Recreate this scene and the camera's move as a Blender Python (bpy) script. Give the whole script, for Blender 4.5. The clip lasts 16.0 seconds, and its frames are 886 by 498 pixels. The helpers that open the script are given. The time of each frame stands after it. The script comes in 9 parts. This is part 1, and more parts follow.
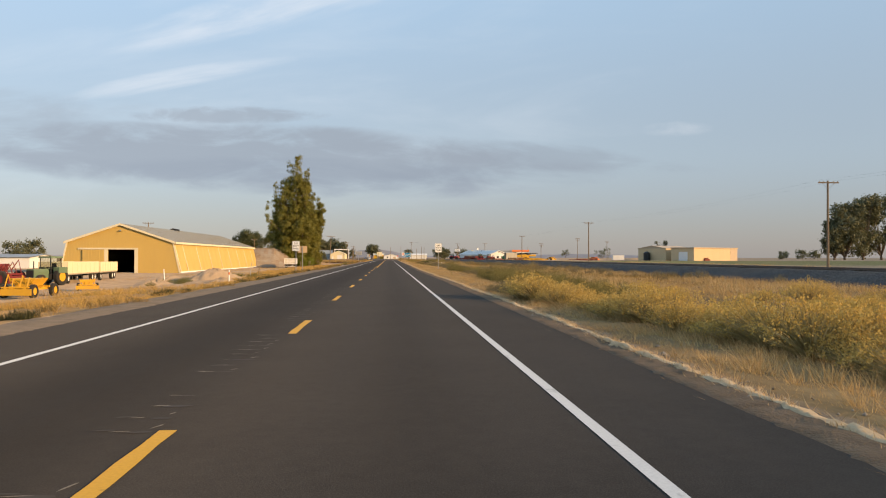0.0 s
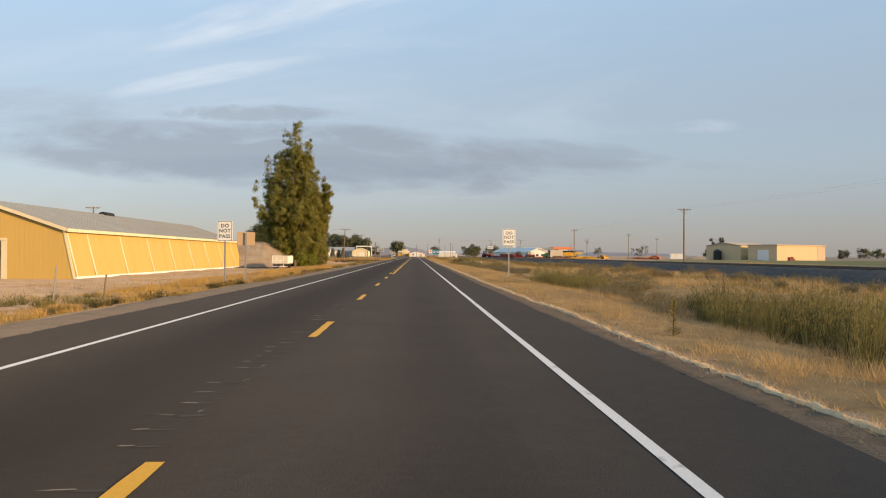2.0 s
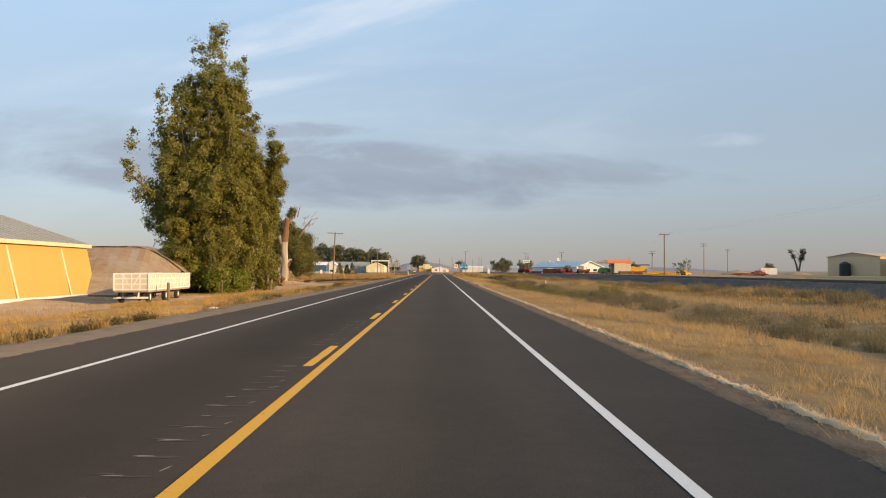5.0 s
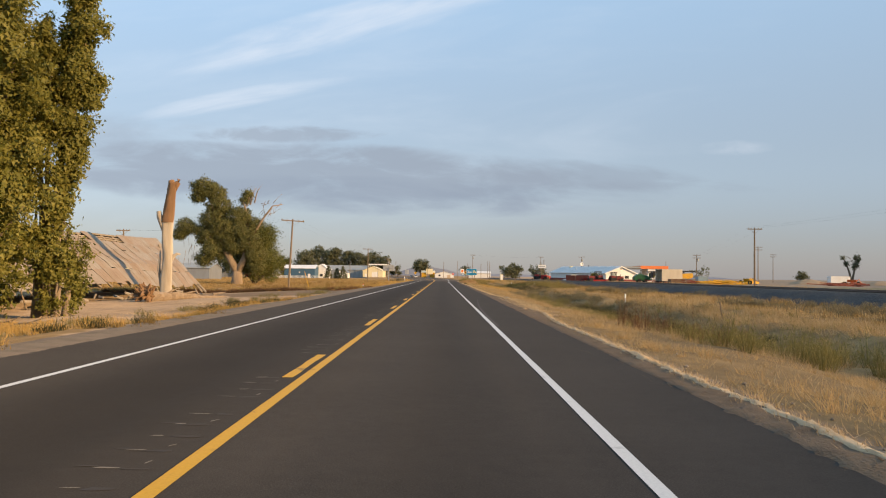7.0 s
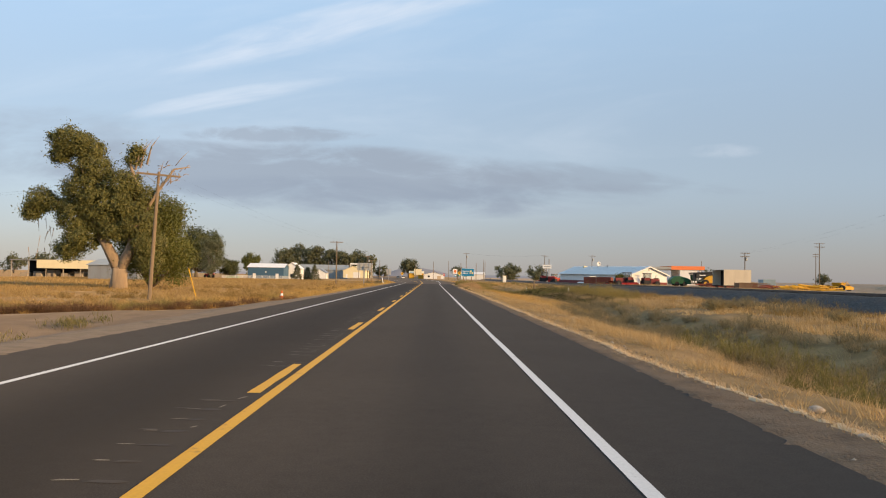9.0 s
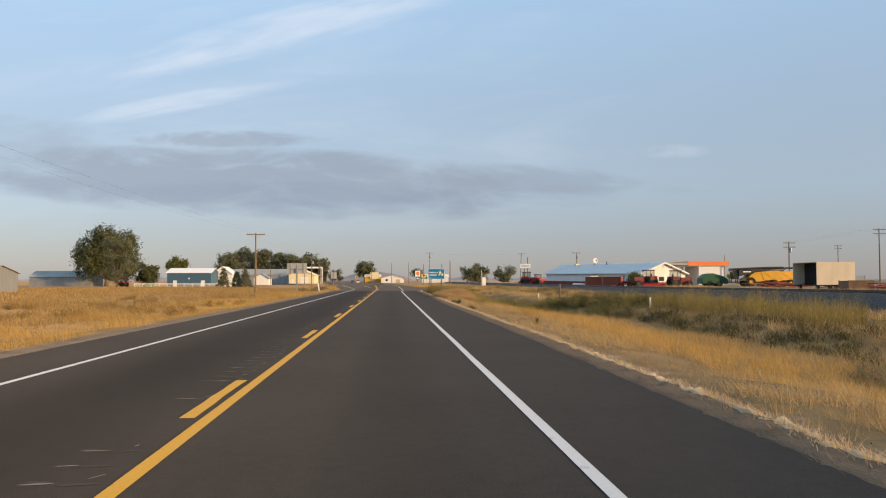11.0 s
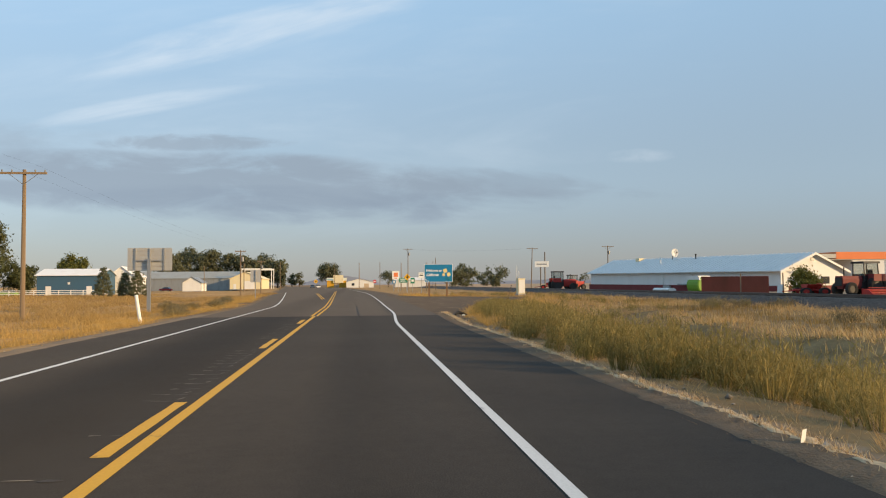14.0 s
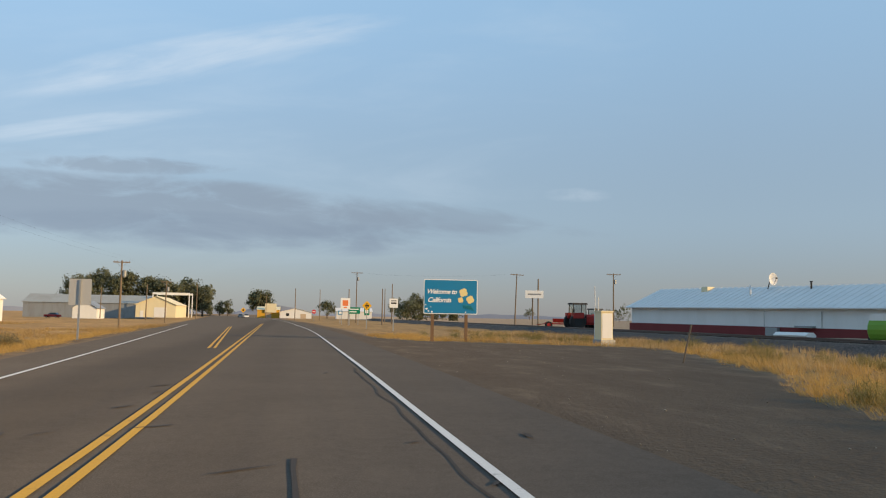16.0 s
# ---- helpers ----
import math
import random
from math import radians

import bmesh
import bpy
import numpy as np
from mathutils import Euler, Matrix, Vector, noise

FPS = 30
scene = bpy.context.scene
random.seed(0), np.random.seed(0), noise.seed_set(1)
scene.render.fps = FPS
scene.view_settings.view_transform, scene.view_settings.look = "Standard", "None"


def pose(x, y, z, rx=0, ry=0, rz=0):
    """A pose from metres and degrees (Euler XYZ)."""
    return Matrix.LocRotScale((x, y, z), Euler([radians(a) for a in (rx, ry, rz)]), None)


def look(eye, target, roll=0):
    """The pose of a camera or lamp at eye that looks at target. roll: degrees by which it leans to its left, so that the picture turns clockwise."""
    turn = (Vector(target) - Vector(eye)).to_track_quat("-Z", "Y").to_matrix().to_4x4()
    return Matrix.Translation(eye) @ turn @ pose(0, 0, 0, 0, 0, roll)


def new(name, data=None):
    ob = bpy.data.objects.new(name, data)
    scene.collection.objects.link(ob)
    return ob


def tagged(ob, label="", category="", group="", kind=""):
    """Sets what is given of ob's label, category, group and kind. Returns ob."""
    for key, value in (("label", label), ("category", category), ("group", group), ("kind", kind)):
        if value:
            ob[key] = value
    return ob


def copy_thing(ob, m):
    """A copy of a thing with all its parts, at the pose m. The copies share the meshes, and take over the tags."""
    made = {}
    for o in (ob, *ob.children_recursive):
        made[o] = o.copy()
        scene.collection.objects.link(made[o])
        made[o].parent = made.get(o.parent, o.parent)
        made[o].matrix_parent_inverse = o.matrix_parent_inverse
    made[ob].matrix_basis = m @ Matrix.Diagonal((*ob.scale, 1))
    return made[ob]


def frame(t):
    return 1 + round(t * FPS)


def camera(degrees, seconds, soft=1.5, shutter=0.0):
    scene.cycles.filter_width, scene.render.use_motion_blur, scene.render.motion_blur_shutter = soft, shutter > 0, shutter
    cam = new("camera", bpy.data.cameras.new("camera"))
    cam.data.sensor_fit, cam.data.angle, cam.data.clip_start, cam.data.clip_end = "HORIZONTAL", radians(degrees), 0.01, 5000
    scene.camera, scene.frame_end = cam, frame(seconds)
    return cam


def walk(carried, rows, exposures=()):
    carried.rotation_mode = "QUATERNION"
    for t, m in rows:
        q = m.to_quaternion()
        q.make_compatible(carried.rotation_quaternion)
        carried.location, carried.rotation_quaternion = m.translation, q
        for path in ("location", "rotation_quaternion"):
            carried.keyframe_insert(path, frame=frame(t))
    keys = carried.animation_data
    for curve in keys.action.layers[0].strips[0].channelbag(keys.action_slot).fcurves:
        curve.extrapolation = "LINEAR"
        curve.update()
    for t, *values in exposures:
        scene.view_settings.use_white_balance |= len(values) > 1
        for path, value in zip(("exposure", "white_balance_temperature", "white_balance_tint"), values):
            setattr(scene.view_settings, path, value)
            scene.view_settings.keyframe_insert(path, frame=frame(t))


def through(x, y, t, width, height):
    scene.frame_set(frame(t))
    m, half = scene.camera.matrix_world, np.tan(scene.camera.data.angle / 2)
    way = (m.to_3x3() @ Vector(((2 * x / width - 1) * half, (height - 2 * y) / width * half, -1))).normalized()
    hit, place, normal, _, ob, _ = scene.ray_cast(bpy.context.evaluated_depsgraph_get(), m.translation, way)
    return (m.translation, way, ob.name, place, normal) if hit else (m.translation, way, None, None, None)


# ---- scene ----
cam = camera(58.4, 16.0, soft=1.1)
PATH = [
    (0, look((1.753, -0.431, 1.530), (1.889, 1.565, 1.551), 0.08)),
    (0.5, look((1.743, 12.081, 1.530), (1.866, 14.077, 1.542), -0.18)),
    (1, look((1.728, 24.625, 1.530), (1.827, 26.623, 1.541), -0.10)),
    (1.5, look((1.718, 37.123, 1.530), (1.807, 39.121, 1.546), 0.13)),
    (2, look((1.707, 49.597, 1.530), (1.778, 51.596, 1.545), 0.31)),
    (2.5, look((1.696, 62.065, 1.530), (1.753, 64.064, 1.550), 0.34)),
    (3, look((1.729, 74.622, 1.530), (1.770, 76.621, 1.562), 0.31)),
    (5.5, look((1.873, 137.382, 1.530), (1.880, 139.381, 1.585), 0.17)),
    (6, look((1.958, 149.913, 1.530), (1.957, 151.913, 1.588), 0.27)),
    (6.5, look((2.000, 162.289, 1.530), (1.997, 164.288, 1.595), 0.52)),
    (7, look((2.008, 174.503, 1.530), (2.010, 176.502, 1.597), 0.69)),
    (7.5, look((1.983, 187.144, 1.530), (1.994, 189.143, 1.595), 0.72)),
    (8, look((1.964, 199.715, 1.530), (1.978, 201.714, 1.593), 0.90)),
    (8.5, look((1.987, 212.247, 1.530), (2.003, 214.246, 1.590), 0.92)),
    (9, look((2.002, 224.772, 1.530), (2.030, 226.771, 1.600), 0.98)),
    (11.5, look((2.006, 287.092, 1.530), (2.163, 289.084, 1.613), -0.36)),
    (12, look((2.021, 299.461, 1.530), (2.193, 301.452, 1.619), -0.40)),
    (12.5, look((2.020, 312.078, 1.530), (2.200, 314.068, 1.618), -0.30)),
    (13, look((2.064, 324.485, 1.530), (2.244, 326.475, 1.623), -0.47)),
    (13.5, look((2.056, 337.011, 1.530), (2.244, 339.000, 1.617), -0.46)),
    (14, look((2.040, 349.500, 1.530), (2.257, 351.486, 1.618), -0.40)),
    (14.5, look((2.030, 362.080, 1.540), (2.277, 364.062, 1.637), -0.11)),
    (15, look((1.950, 374.650, 1.550), (2.224, 376.628, 1.671), 0.10)),
    (15.2, look((2.050, 379.450, 1.545), (2.334, 381.425, 1.678), 0.47)),
    (15.5, look((2.080, 386.000, 1.510), (2.370, 387.973, 1.658), 1.10)),
    (15.7, look((2.060, 390.500, 1.510), (2.363, 392.471, 1.663), 1.60)),
    (16, look((2.000, 397.200, 1.530), (2.370, 399.158, 1.702), 0.97)),
]
walk(cam, PATH, ((0, 0.34, 6950, 10), (3, 0.34, 6950, 10), (5.5, 0.34, 6750, 10), (9, 0.34, 6700, 10), (12.5, 0.28, 6600, 8), (14.5, 0.22, 6460, 5), (16, 0.12, 6300, 5)))

# ---- sky and sun ----
SUN_AZ, SUN_EL = 121.0, 12.5      # degrees from +y towards +x, and above the horizon


def build_world():
    w = bpy.data.worlds.new("evening_sky")
    scene.world = w
    w.use_nodes = True
    nt = w.node_tree
    nt.nodes.clear()
    N = nt.nodes.new

    def m(op, a, b=None, c=None):
        n = N("ShaderNodeMath")
        n.operation = op
        for k, v in enumerate((a, b, c)):
            if v is None:
                continue
            if isinstance(v, (int, float)):
                n.inputs[k].default_value = v
            else:
                nt.links.new(v, n.inputs[k])
        return n.outputs[0]

    def ramp(v, lo, hi):
        n = N("ShaderNodeMapRange")
        n.interpolation_type = "SMOOTHSTEP"
        nt.links.new(v, n.inputs[0])
        n.inputs[1].default_value, n.inputs[2].default_value = lo, hi
        return n.outputs[0]

    def mixc(f, a, b):
        n = N("ShaderNodeMix")
        n.data_type = "RGBA"
        nt.links.new(f, n.inputs[0])
        for k, v in ((6, a), (7, b)):
            if isinstance(v, tuple):
                n.inputs[k].default_value = (*v, 1)
            else:
                nt.links.new(v, n.inputs[k])
        return n.outputs[2]

    sky = N("ShaderNodeTexSky")
    sky.sky_type, sky.sun_disc = "NISHITA", False
    sky.sun_elevation, sky.sun_rotation = radians(SUN_EL), radians(SUN_AZ)
    sky.altitude, sky.air_density, sky.dust_density, sky.ozone_density = 1200, 1.0, 1.6, 2.0
    tc = N("ShaderNodeTexCoord")
    sep = N("ShaderNodeSeparateXYZ")
    nt.links.new(tc.outputs["Generated"], sep.inputs[0])
    x, y, z = sep.outputs
    ahead = ramp(y, 0.1, 0.3)
    yy = m("MAXIMUM", y, 0.1)
    u, v = m("DIVIDE", x, yy), m("DIVIDE", z, yy)

    def cloud(u0, v0, ang, la, lb, sa, sb, lo, hi, seed, detail=5):
        """A streak of cloud: its middle, slant, half length and half depth, and the grain along and across."""
        c, s = math.cos(radians(ang)), math.sin(radians(ang))
        du, dv = m("SUBTRACT", u, u0), m("SUBTRACT", v, v0)
        a = m("ADD", m("MULTIPLY", du, c), m("MULTIPLY", dv, s))
        b = m("SUBTRACT", m("MULTIPLY", dv, c), m("MULTIPLY", du, s))
        comb = N("ShaderNodeCombineXYZ")
        nt.links.new(m("MULTIPLY", a, sa), comb.inputs[0])
        nt.links.new(m("MULTIPLY", b, sb), comb.inputs[1])
        comb.inputs[2].default_value = seed
        n = N("ShaderNodeTexNoise")
        nt.links.new(comb.outputs[0], n.inputs["Vector"])
        n.inputs["Scale"].default_value, n.inputs["Detail"].default_value = 1.0, detail
        n.inputs["Roughness"].default_value, n.inputs["Distortion"].default_value = 0.58, 0.4
        r2 = m("ADD", m("POWER", m("ABSOLUTE", m("DIVIDE", a, la)), 2.0), m("POWER", m("ABSOLUTE", m("DIVIDE", b, lb)), 2.0))
        fall = m("SUBTRACT", 1.0, m("MINIMUM", r2, 1.0))
        return m("MULTIPLY", ramp(m("MULTIPLY", n.outputs["Factor"] if "Factor" in n.outputs else n.outputs[0], m("POWER", fall, 0.5)), lo, hi), ahead)

    col = sky.outputs[0]
    tint = N("ShaderNodeMix")
    tint.data_type, tint.blend_type = "RGBA", "MULTIPLY"
    tint.inputs[0].default_value = 1.0
    nt.links.new(col, tint.inputs[6])
    tint.inputs[7].default_value = SKY_TINT
    col = tint.outputs[2]
    grad = mixc(ramp(z, 0.0, 0.13), HAZE, MIDSKY)
    grad = mixc(ramp(z, 0.10, 0.42), grad, HIGHSKY)
    col = mixc(m("ADD", 0.0, SKY_EVEN), col, grad)
    for args, strength, tone in CLOUDS:
        col = mixc(m("MULTIPLY", cloud(*args), strength), col, tone)
    side = N("ShaderNodeMapRange")                     # the sky is paler on the side away from the sun
    nt.links.new(x, side.inputs[0])
    for k, q in zip((1, 2, 3, 4), SKY_SIDE):
        side.inputs[k].default_value = q
    fade = N("ShaderNodeVectorMath")
    fade.operation = "SCALE"
    nt.links.new(col, fade.inputs[0])
    nt.links.new(side.outputs[0], fade.inputs["Scale"])
    col = fade.outputs[0]
    bg = N("ShaderNodeBackground")
    nt.links.new(col, bg.inputs[0])
    bg.inputs[1].default_value = SKY_STRENGTH
    out = N("ShaderNodeOutputWorld")
    nt.links.new(bg.outputs[0], out.inputs[0])


SKY_STRENGTH = 0.115
SKY_TINT = (1.15, 1.0, 0.92, 1)
SKY_EVEN = 0.72                   # how far the evening haze evens out the sky
HAZE, MIDSKY, HIGHSKY = (2.5, 2.55, 2.9), (3.2, 4.0, 5.0), (3.5, 5.3, 7.5)
WHITE, GREY = (5.3, 5.8, 6.6), (2.35, 2.8, 3.5)
SKY_SIDE = (-0.45, 0.5, 1.075, 0.93)
CLOUDS = (
    ((-0.10, 0.25, 6, 0.85, 0.34, 3.0, 14.0, 0.38, 0.80, 7.0), 0.3, (5.0, 5.7, 6.6)),        # thin veil
    ((-0.11, 0.322, 15, 0.29, 0.034, 5.0, 30.0, 0.22, 0.66, 3.1), 0.62, WHITE),              # long streak
    ((-0.26, 0.222, 11, 0.17, 0.015, 6.0, 44.0, 0.22, 0.66, 5.7), 0.48, WHITE),              # second streak
    ((0.37, 0.166, 2, 0.06, 0.012, 14.0, 50.0, 0.22, 0.70, 9.2), 0.32, WHITE),               # small white cloud
    ((-0.60, 0.150, 4, 0.40, 0.060, 7.0, 22.0, 0.22, 0.58, 4.4), 0.55, GREY),                # ragged western end
    ((-0.14, 0.122, -2, 0.46, 0.050, 8.0, 26.0, 0.17, 0.44, 1.4, 8), 0.88, GREY),            # grey bank
    ((-0.10, 0.108, -1, 0.32, 0.020, 7.0, 34.0, 0.20, 0.55, 6.4, 7), 0.5, (2.1, 2.55, 3.3)), # its darker base
    ((0.16, 0.128, -3, 0.30, 0.026, 9.0, 36.0, 0.26, 0.58, 8.8, 7), 0.55, GREY),             # thin eastern end
    ((-0.20, 0.177, 1, 0.15, 0.014, 17.0, 52.0, 0.25, 0.52, 2.2, 7), 0.7, GREY),             # broken grey wisps
)
build_world()

sun = new("sun", bpy.data.lights.new("sun", "SUN"))
sun.data.energy, sun.data.angle, sun.data.color = 4.85, radians(0.6), (1.0, 0.66, 0.34)
_az, _el = radians(SUN_AZ), radians(SUN_EL)
sun.matrix_world = look((0, 0, 0), (-math.sin(_az) * math.cos(_el), -math.cos(_az) * math.cos(_el), -math.sin(_el)))

# ---- materials ----
def noise_node(nt, scale, detail=4.0, rough=0.55, vec=None):
    n = nt.nodes.new("ShaderNodeTexNoise")
    n.inputs["Scale"].default_value, n.inputs["Detail"].default_value, n.inputs["Roughness"].default_value = scale, detail, rough
    if vec is not None:
        nt.links.new(vec, n.inputs["Vector"])
    return n.outputs[0]


def ramp_node(nt, fac, stops):
    n = nt.nodes.new("ShaderNodeValToRGB")
    el = n.color_ramp.elements
    while len(el) < len(stops):
        el.new(0.5)
    for e, (p, c) in zip(el, stops):
        e.position, e.color = p, (*c, 1)
    nt.links.new(fac, n.inputs[0])
    return n.outputs[0]


def mix_node(nt, fac, a, b, blend="MIX"):
    n = nt.nodes.new("ShaderNodeMix")
    n.data_type, n.blend_type = "RGBA", blend
    for k, v in ((0, fac), (6, a), (7, b)):
        if isinstance(v, tuple):
            n.inputs[k].default_value = (*v, 1)
        elif isinstance(v, (int, float)):
            n.inputs[k].default_value = v
        else:
            nt.links.new(v, n.inputs[k])
    return n.outputs[2]


def range_node(nt, v, a, b, c=0.0, d=1.0):
    n = nt.nodes.new("ShaderNodeMapRange")
    nt.links.new(v, n.inputs[0])
    for k, q in zip((1, 2, 3, 4), (a, b, c, d)):
        n.inputs[k].default_value = q
    return n.outputs[0]


def coords(nt, scale=(1, 1, 1), obj=True):
    tc = nt.nodes.new("ShaderNodeTexCoord")
    mp = nt.nodes.new("ShaderNodeMapping")
    nt.links.new(tc.outputs["Object"], mp.inputs[0])
    mp.inputs["Scale"].default_value = scale
    return mp.outputs[0]


def bump_node(nt, height, strength, dist):
    n = nt.nodes.new("ShaderNodeBump")
    nt.links.new(height, n.inputs["Height"])
    n.inputs["Strength"].default_value, n.inputs["Distance"].default_value = strength, dist
    return n.outputs[0]


def base_mat(name, rough=0.8, metal=0.0, spec=0.3):
    mt = bpy.data.materials.new(name)
    mt.use_nodes = True
    b = mt.node_tree.nodes["Principled BSDF"]
    b.inputs["Roughness"].default_value, b.inputs["Metallic"].default_value = rough, metal
    b.inputs["Specular IOR Level"].default_value = spec
    b.inputs["Diffuse Roughness"].default_value = 1.0 if rough > 0.84 else 0.3
    return mt, mt.node_tree, b


def paint(name, col, rough=0.6, metal=0.0, dirt=0.25, dirt_col=(0.16, 0.12, 0.08), scale=0.6, streak=(1, 1, 0.25), bump=0.0, spec=0.3, fine=18.0):
    """A painted, weathered or plain surface: two scales of variation, stains and a little relief."""
    mt, nt, b = base_mat(name, rough, metal, spec)
    v = coords(nt, streak)
    big, small = noise_node(nt, scale, 5, 0.6, v), noise_node(nt, fine, 3, 0.6, coords(nt))
    c = mix_node(nt, range_node(nt, big, 0.45, 0.75, 0, dirt), col, dirt_col)
    c = mix_node(nt, range_node(nt, small, 0.3, 0.7, 0, 0.22), c, tuple(0.7 * k for k in col))
    nt.links.new(c, b.inputs["Base Color"])
    nt.links.new(range_node(nt, big, 0.3, 0.7, rough - 0.08, min(1, rough + 0.12)), b.inputs["Roughness"])
    if bump:
        nt.links.new(bump_node(nt, small, bump, 0.02), b.inputs["Normal"])
    return mt


def leaf_mat(name, a, b_, c_, rough=0.55, patch=0.25, through=0.34):
    """Leaves and blades: tone by piece and by patch of the plant."""
    mt, nt, b = base_mat(name, rough, 0, 0.25)
    geo = nt.nodes.new("ShaderNodeNewGeometry")
    col = ramp_node(nt, geo.outputs["Random Per Island"], ((0.0, a), (0.55, b_), (1.0, c_)))
    big = noise_node(nt, patch, 3, 0.6, coords(nt))
    col = mix_node(nt, range_node(nt, big, 0.38, 0.66, 0.0, 0.75), col, mix_node(nt, 0.35, tuple(0.72 * k for k in a), b_))
    nt.links.new(col, b.inputs["Base Color"])
    tr = nt.nodes.new("ShaderNodeBsdfTranslucent")
    nt.links.new(col, tr.inputs[0])
    ms = nt.nodes.new("ShaderNodeMixShader")
    ms.inputs[0].default_value = through
    nt.links.new(b.outputs[0], ms.inputs[1])
    nt.links.new(tr.outputs[0], ms.inputs[2])
    nt.links.new(ms.outputs[0], nt.nodes["Material Output"].inputs[0])
    return mt


def ground_mat():
    mt, nt, b = base_mat("dry_ground", 0.95, 0, 0.1)
    v = coords(nt)
    big, mid, fine = noise_node(nt, 0.07, 5, 0.6, v), noise_node(nt, 0.8, 5, 0.6, v), noise_node(nt, 9.0, 4, 0.65, v)
    straw = ramp_node(nt, mid, ((0.25, (0.19, 0.125, 0.057)), (0.5, (0.31, 0.205, 0.09)), (0.75, (0.42, 0.285, 0.13))))
    olive = ramp_node(nt, mid, ((0.3, (0.16, 0.11, 0.052)), (0.7, (0.28, 0.19, 0.09))))
    grass = mix_node(nt, range_node(nt, big, 0.42, 0.62), straw, olive)
    soil = ramp_node(nt, mid, ((0.25, (0.24, 0.178, 0.12)), (0.55, (0.36, 0.272, 0.185)), (0.8, (0.45, 0.352, 0.25))))
    at = nt.nodes.new("ShaderNodeAttribute")
    at.attribute_name = "soil"
    edge = nt.nodes.new("ShaderNodeMath")
    edge.operation = "ADD"
    nt.links.new(at.outputs["Fac"], edge.inputs[0])
    nt.links.new(range_node(nt, mid, 0.2, 0.8, -0.35, 0.35), edge.inputs[1])
    c = mix_node(nt, range_node(nt, edge.outputs[0], 0.35, 0.65), grass, soil)
    gr = nt.nodes.new("ShaderNodeAttribute")
    gr.attribute_name = "green"
    c = mix_node(nt, gr.outputs["Fac"], c, ramp_node(nt, mid, ((0.3, (0.09, 0.12, 0.035)), (0.7, (0.18, 0.2, 0.06)))))
    dk = nt.nodes.new("ShaderNodeAttribute")
    dk.attribute_name = "cinder"
    tracks = noise_node(nt, 0.5, 6, 0.7, coords(nt, (1.5, 0.5, 1)))
    c = mix_node(nt, dk.outputs["Fac"], c, ramp_node(nt, tracks, ((0.3, (0.058, 0.044, 0.033)), (0.55, (0.088, 0.068, 0.05)), (0.72, (0.155, 0.12, 0.085)))))
    c = mix_node(nt, range_node(nt, fine, 0.3, 0.75, 0, 0.45), c, (0.13, 0.095, 0.06))
    nt.links.new(c, b.inputs["Base Color"])
    nt.links.new(bump_node(nt, fine, 0.6, 0.05), b.inputs["Normal"])
    return mt


def asphalt_mat(name, lo, hi, lanes=((2.1, 0.5, 0.17), (-1.8, 1.25, 0.47))):
    mt, nt, b = base_mat(name, 0.88, 0, 0.08)
    v = coords(nt)
    lane, mid = noise_node(nt, 1.0, 4, 0.6, coords(nt, (1.4, 0.02, 1))), noise_node(nt, 0.35, 5, 0.6, v)
    fine = noise_node(nt, 60.0, 3, 0.7, v)
    c = ramp_node(nt, mid, ((0.25, lo), (0.75, hi)))
    c = mix_node(nt, range_node(nt, lane, 0.35, 0.7, 0, 0.5), c, tuple(0.8 * k for k in lo))
    blot = noise_node(nt, 5.0, 5, 0.7, v)
    c = mix_node(nt, range_node(nt, blot, 0.35, 0.7, 0, 0.35), c, tuple(1.25 * k for k in hi))
    c = mix_node(nt, range_node(nt, fine, 0.45, 0.75, 0, 0.5), c, tuple(min(1, 1.9 * k) for k in hi))
    # soft darker strips along each lane, wider and stronger over the left one
    sp = nt.nodes.new("ShaderNodeSeparateXYZ")
    nt.links.new(v, sp.inputs[0])
    wander = noise_node(nt, 1.0, 3, 0.5, coords(nt, (0.3, 0.03, 1)))
    for x0, w, k in lanes:
        d = nt.nodes.new("ShaderNodeMath")
        d.operation = "ABSOLUTE"
        o = nt.nodes.new("ShaderNodeMath")
        o.operation = "SUBTRACT"
        nt.links.new(sp.outputs[0], o.inputs[0])
        nt.links.new(range_node(nt, wander, 0.2, 0.8, x0 - 0.3, x0 + 0.3), o.inputs[1])
        nt.links.new(o.outputs[0], d.inputs[0])
        r = nt.nodes.new("ShaderNodeMapRange")
        r.interpolation_type = "SMOOTHERSTEP"
        nt.links.new(d.outputs[0], r.inputs[0])
        for j, q in zip((1, 2, 3, 4), (0.0, 2 * w, k, 0.0)):
            r.inputs[j].default_value = q
        c = mix_node(nt, r.outputs[0], c, tuple(0.22 * q for q in lo))
    nt.links.new(c, b.inputs["Base Color"])
    nt.links.new(range_node(nt, lane, 0.3, 0.7, 0.95, 0.86), b.inputs["Roughness"])
    nt.links.new(bump_node(nt, fine, 0.35, 0.01), b.inputs["Normal"])
    return mt


def line_mat(name, col, worn):
    mt, nt, b = base_mat(name, 0.7, 0, 0.3)
    v = coords(nt)
    big, fine = noise_node(nt, 1.6, 6, 0.7, v), noise_node(nt, 30.0, 4, 0.7, v)
    c = mix_node(nt, range_node(nt, fine, 0.4, 0.75, 0, 0.35), col, tuple(0.55 * k for k in col))
    c = mix_node(nt, range_node(nt, big, 0.60, 0.68, 0, worn), c, (0.06, 0.055, 0.05))
    nt.links.new(c, b.inputs["Base Color"])
    nt.links.new(bump_node(nt, fine, 0.3, 0.005), b.inputs["Normal"])
    return mt


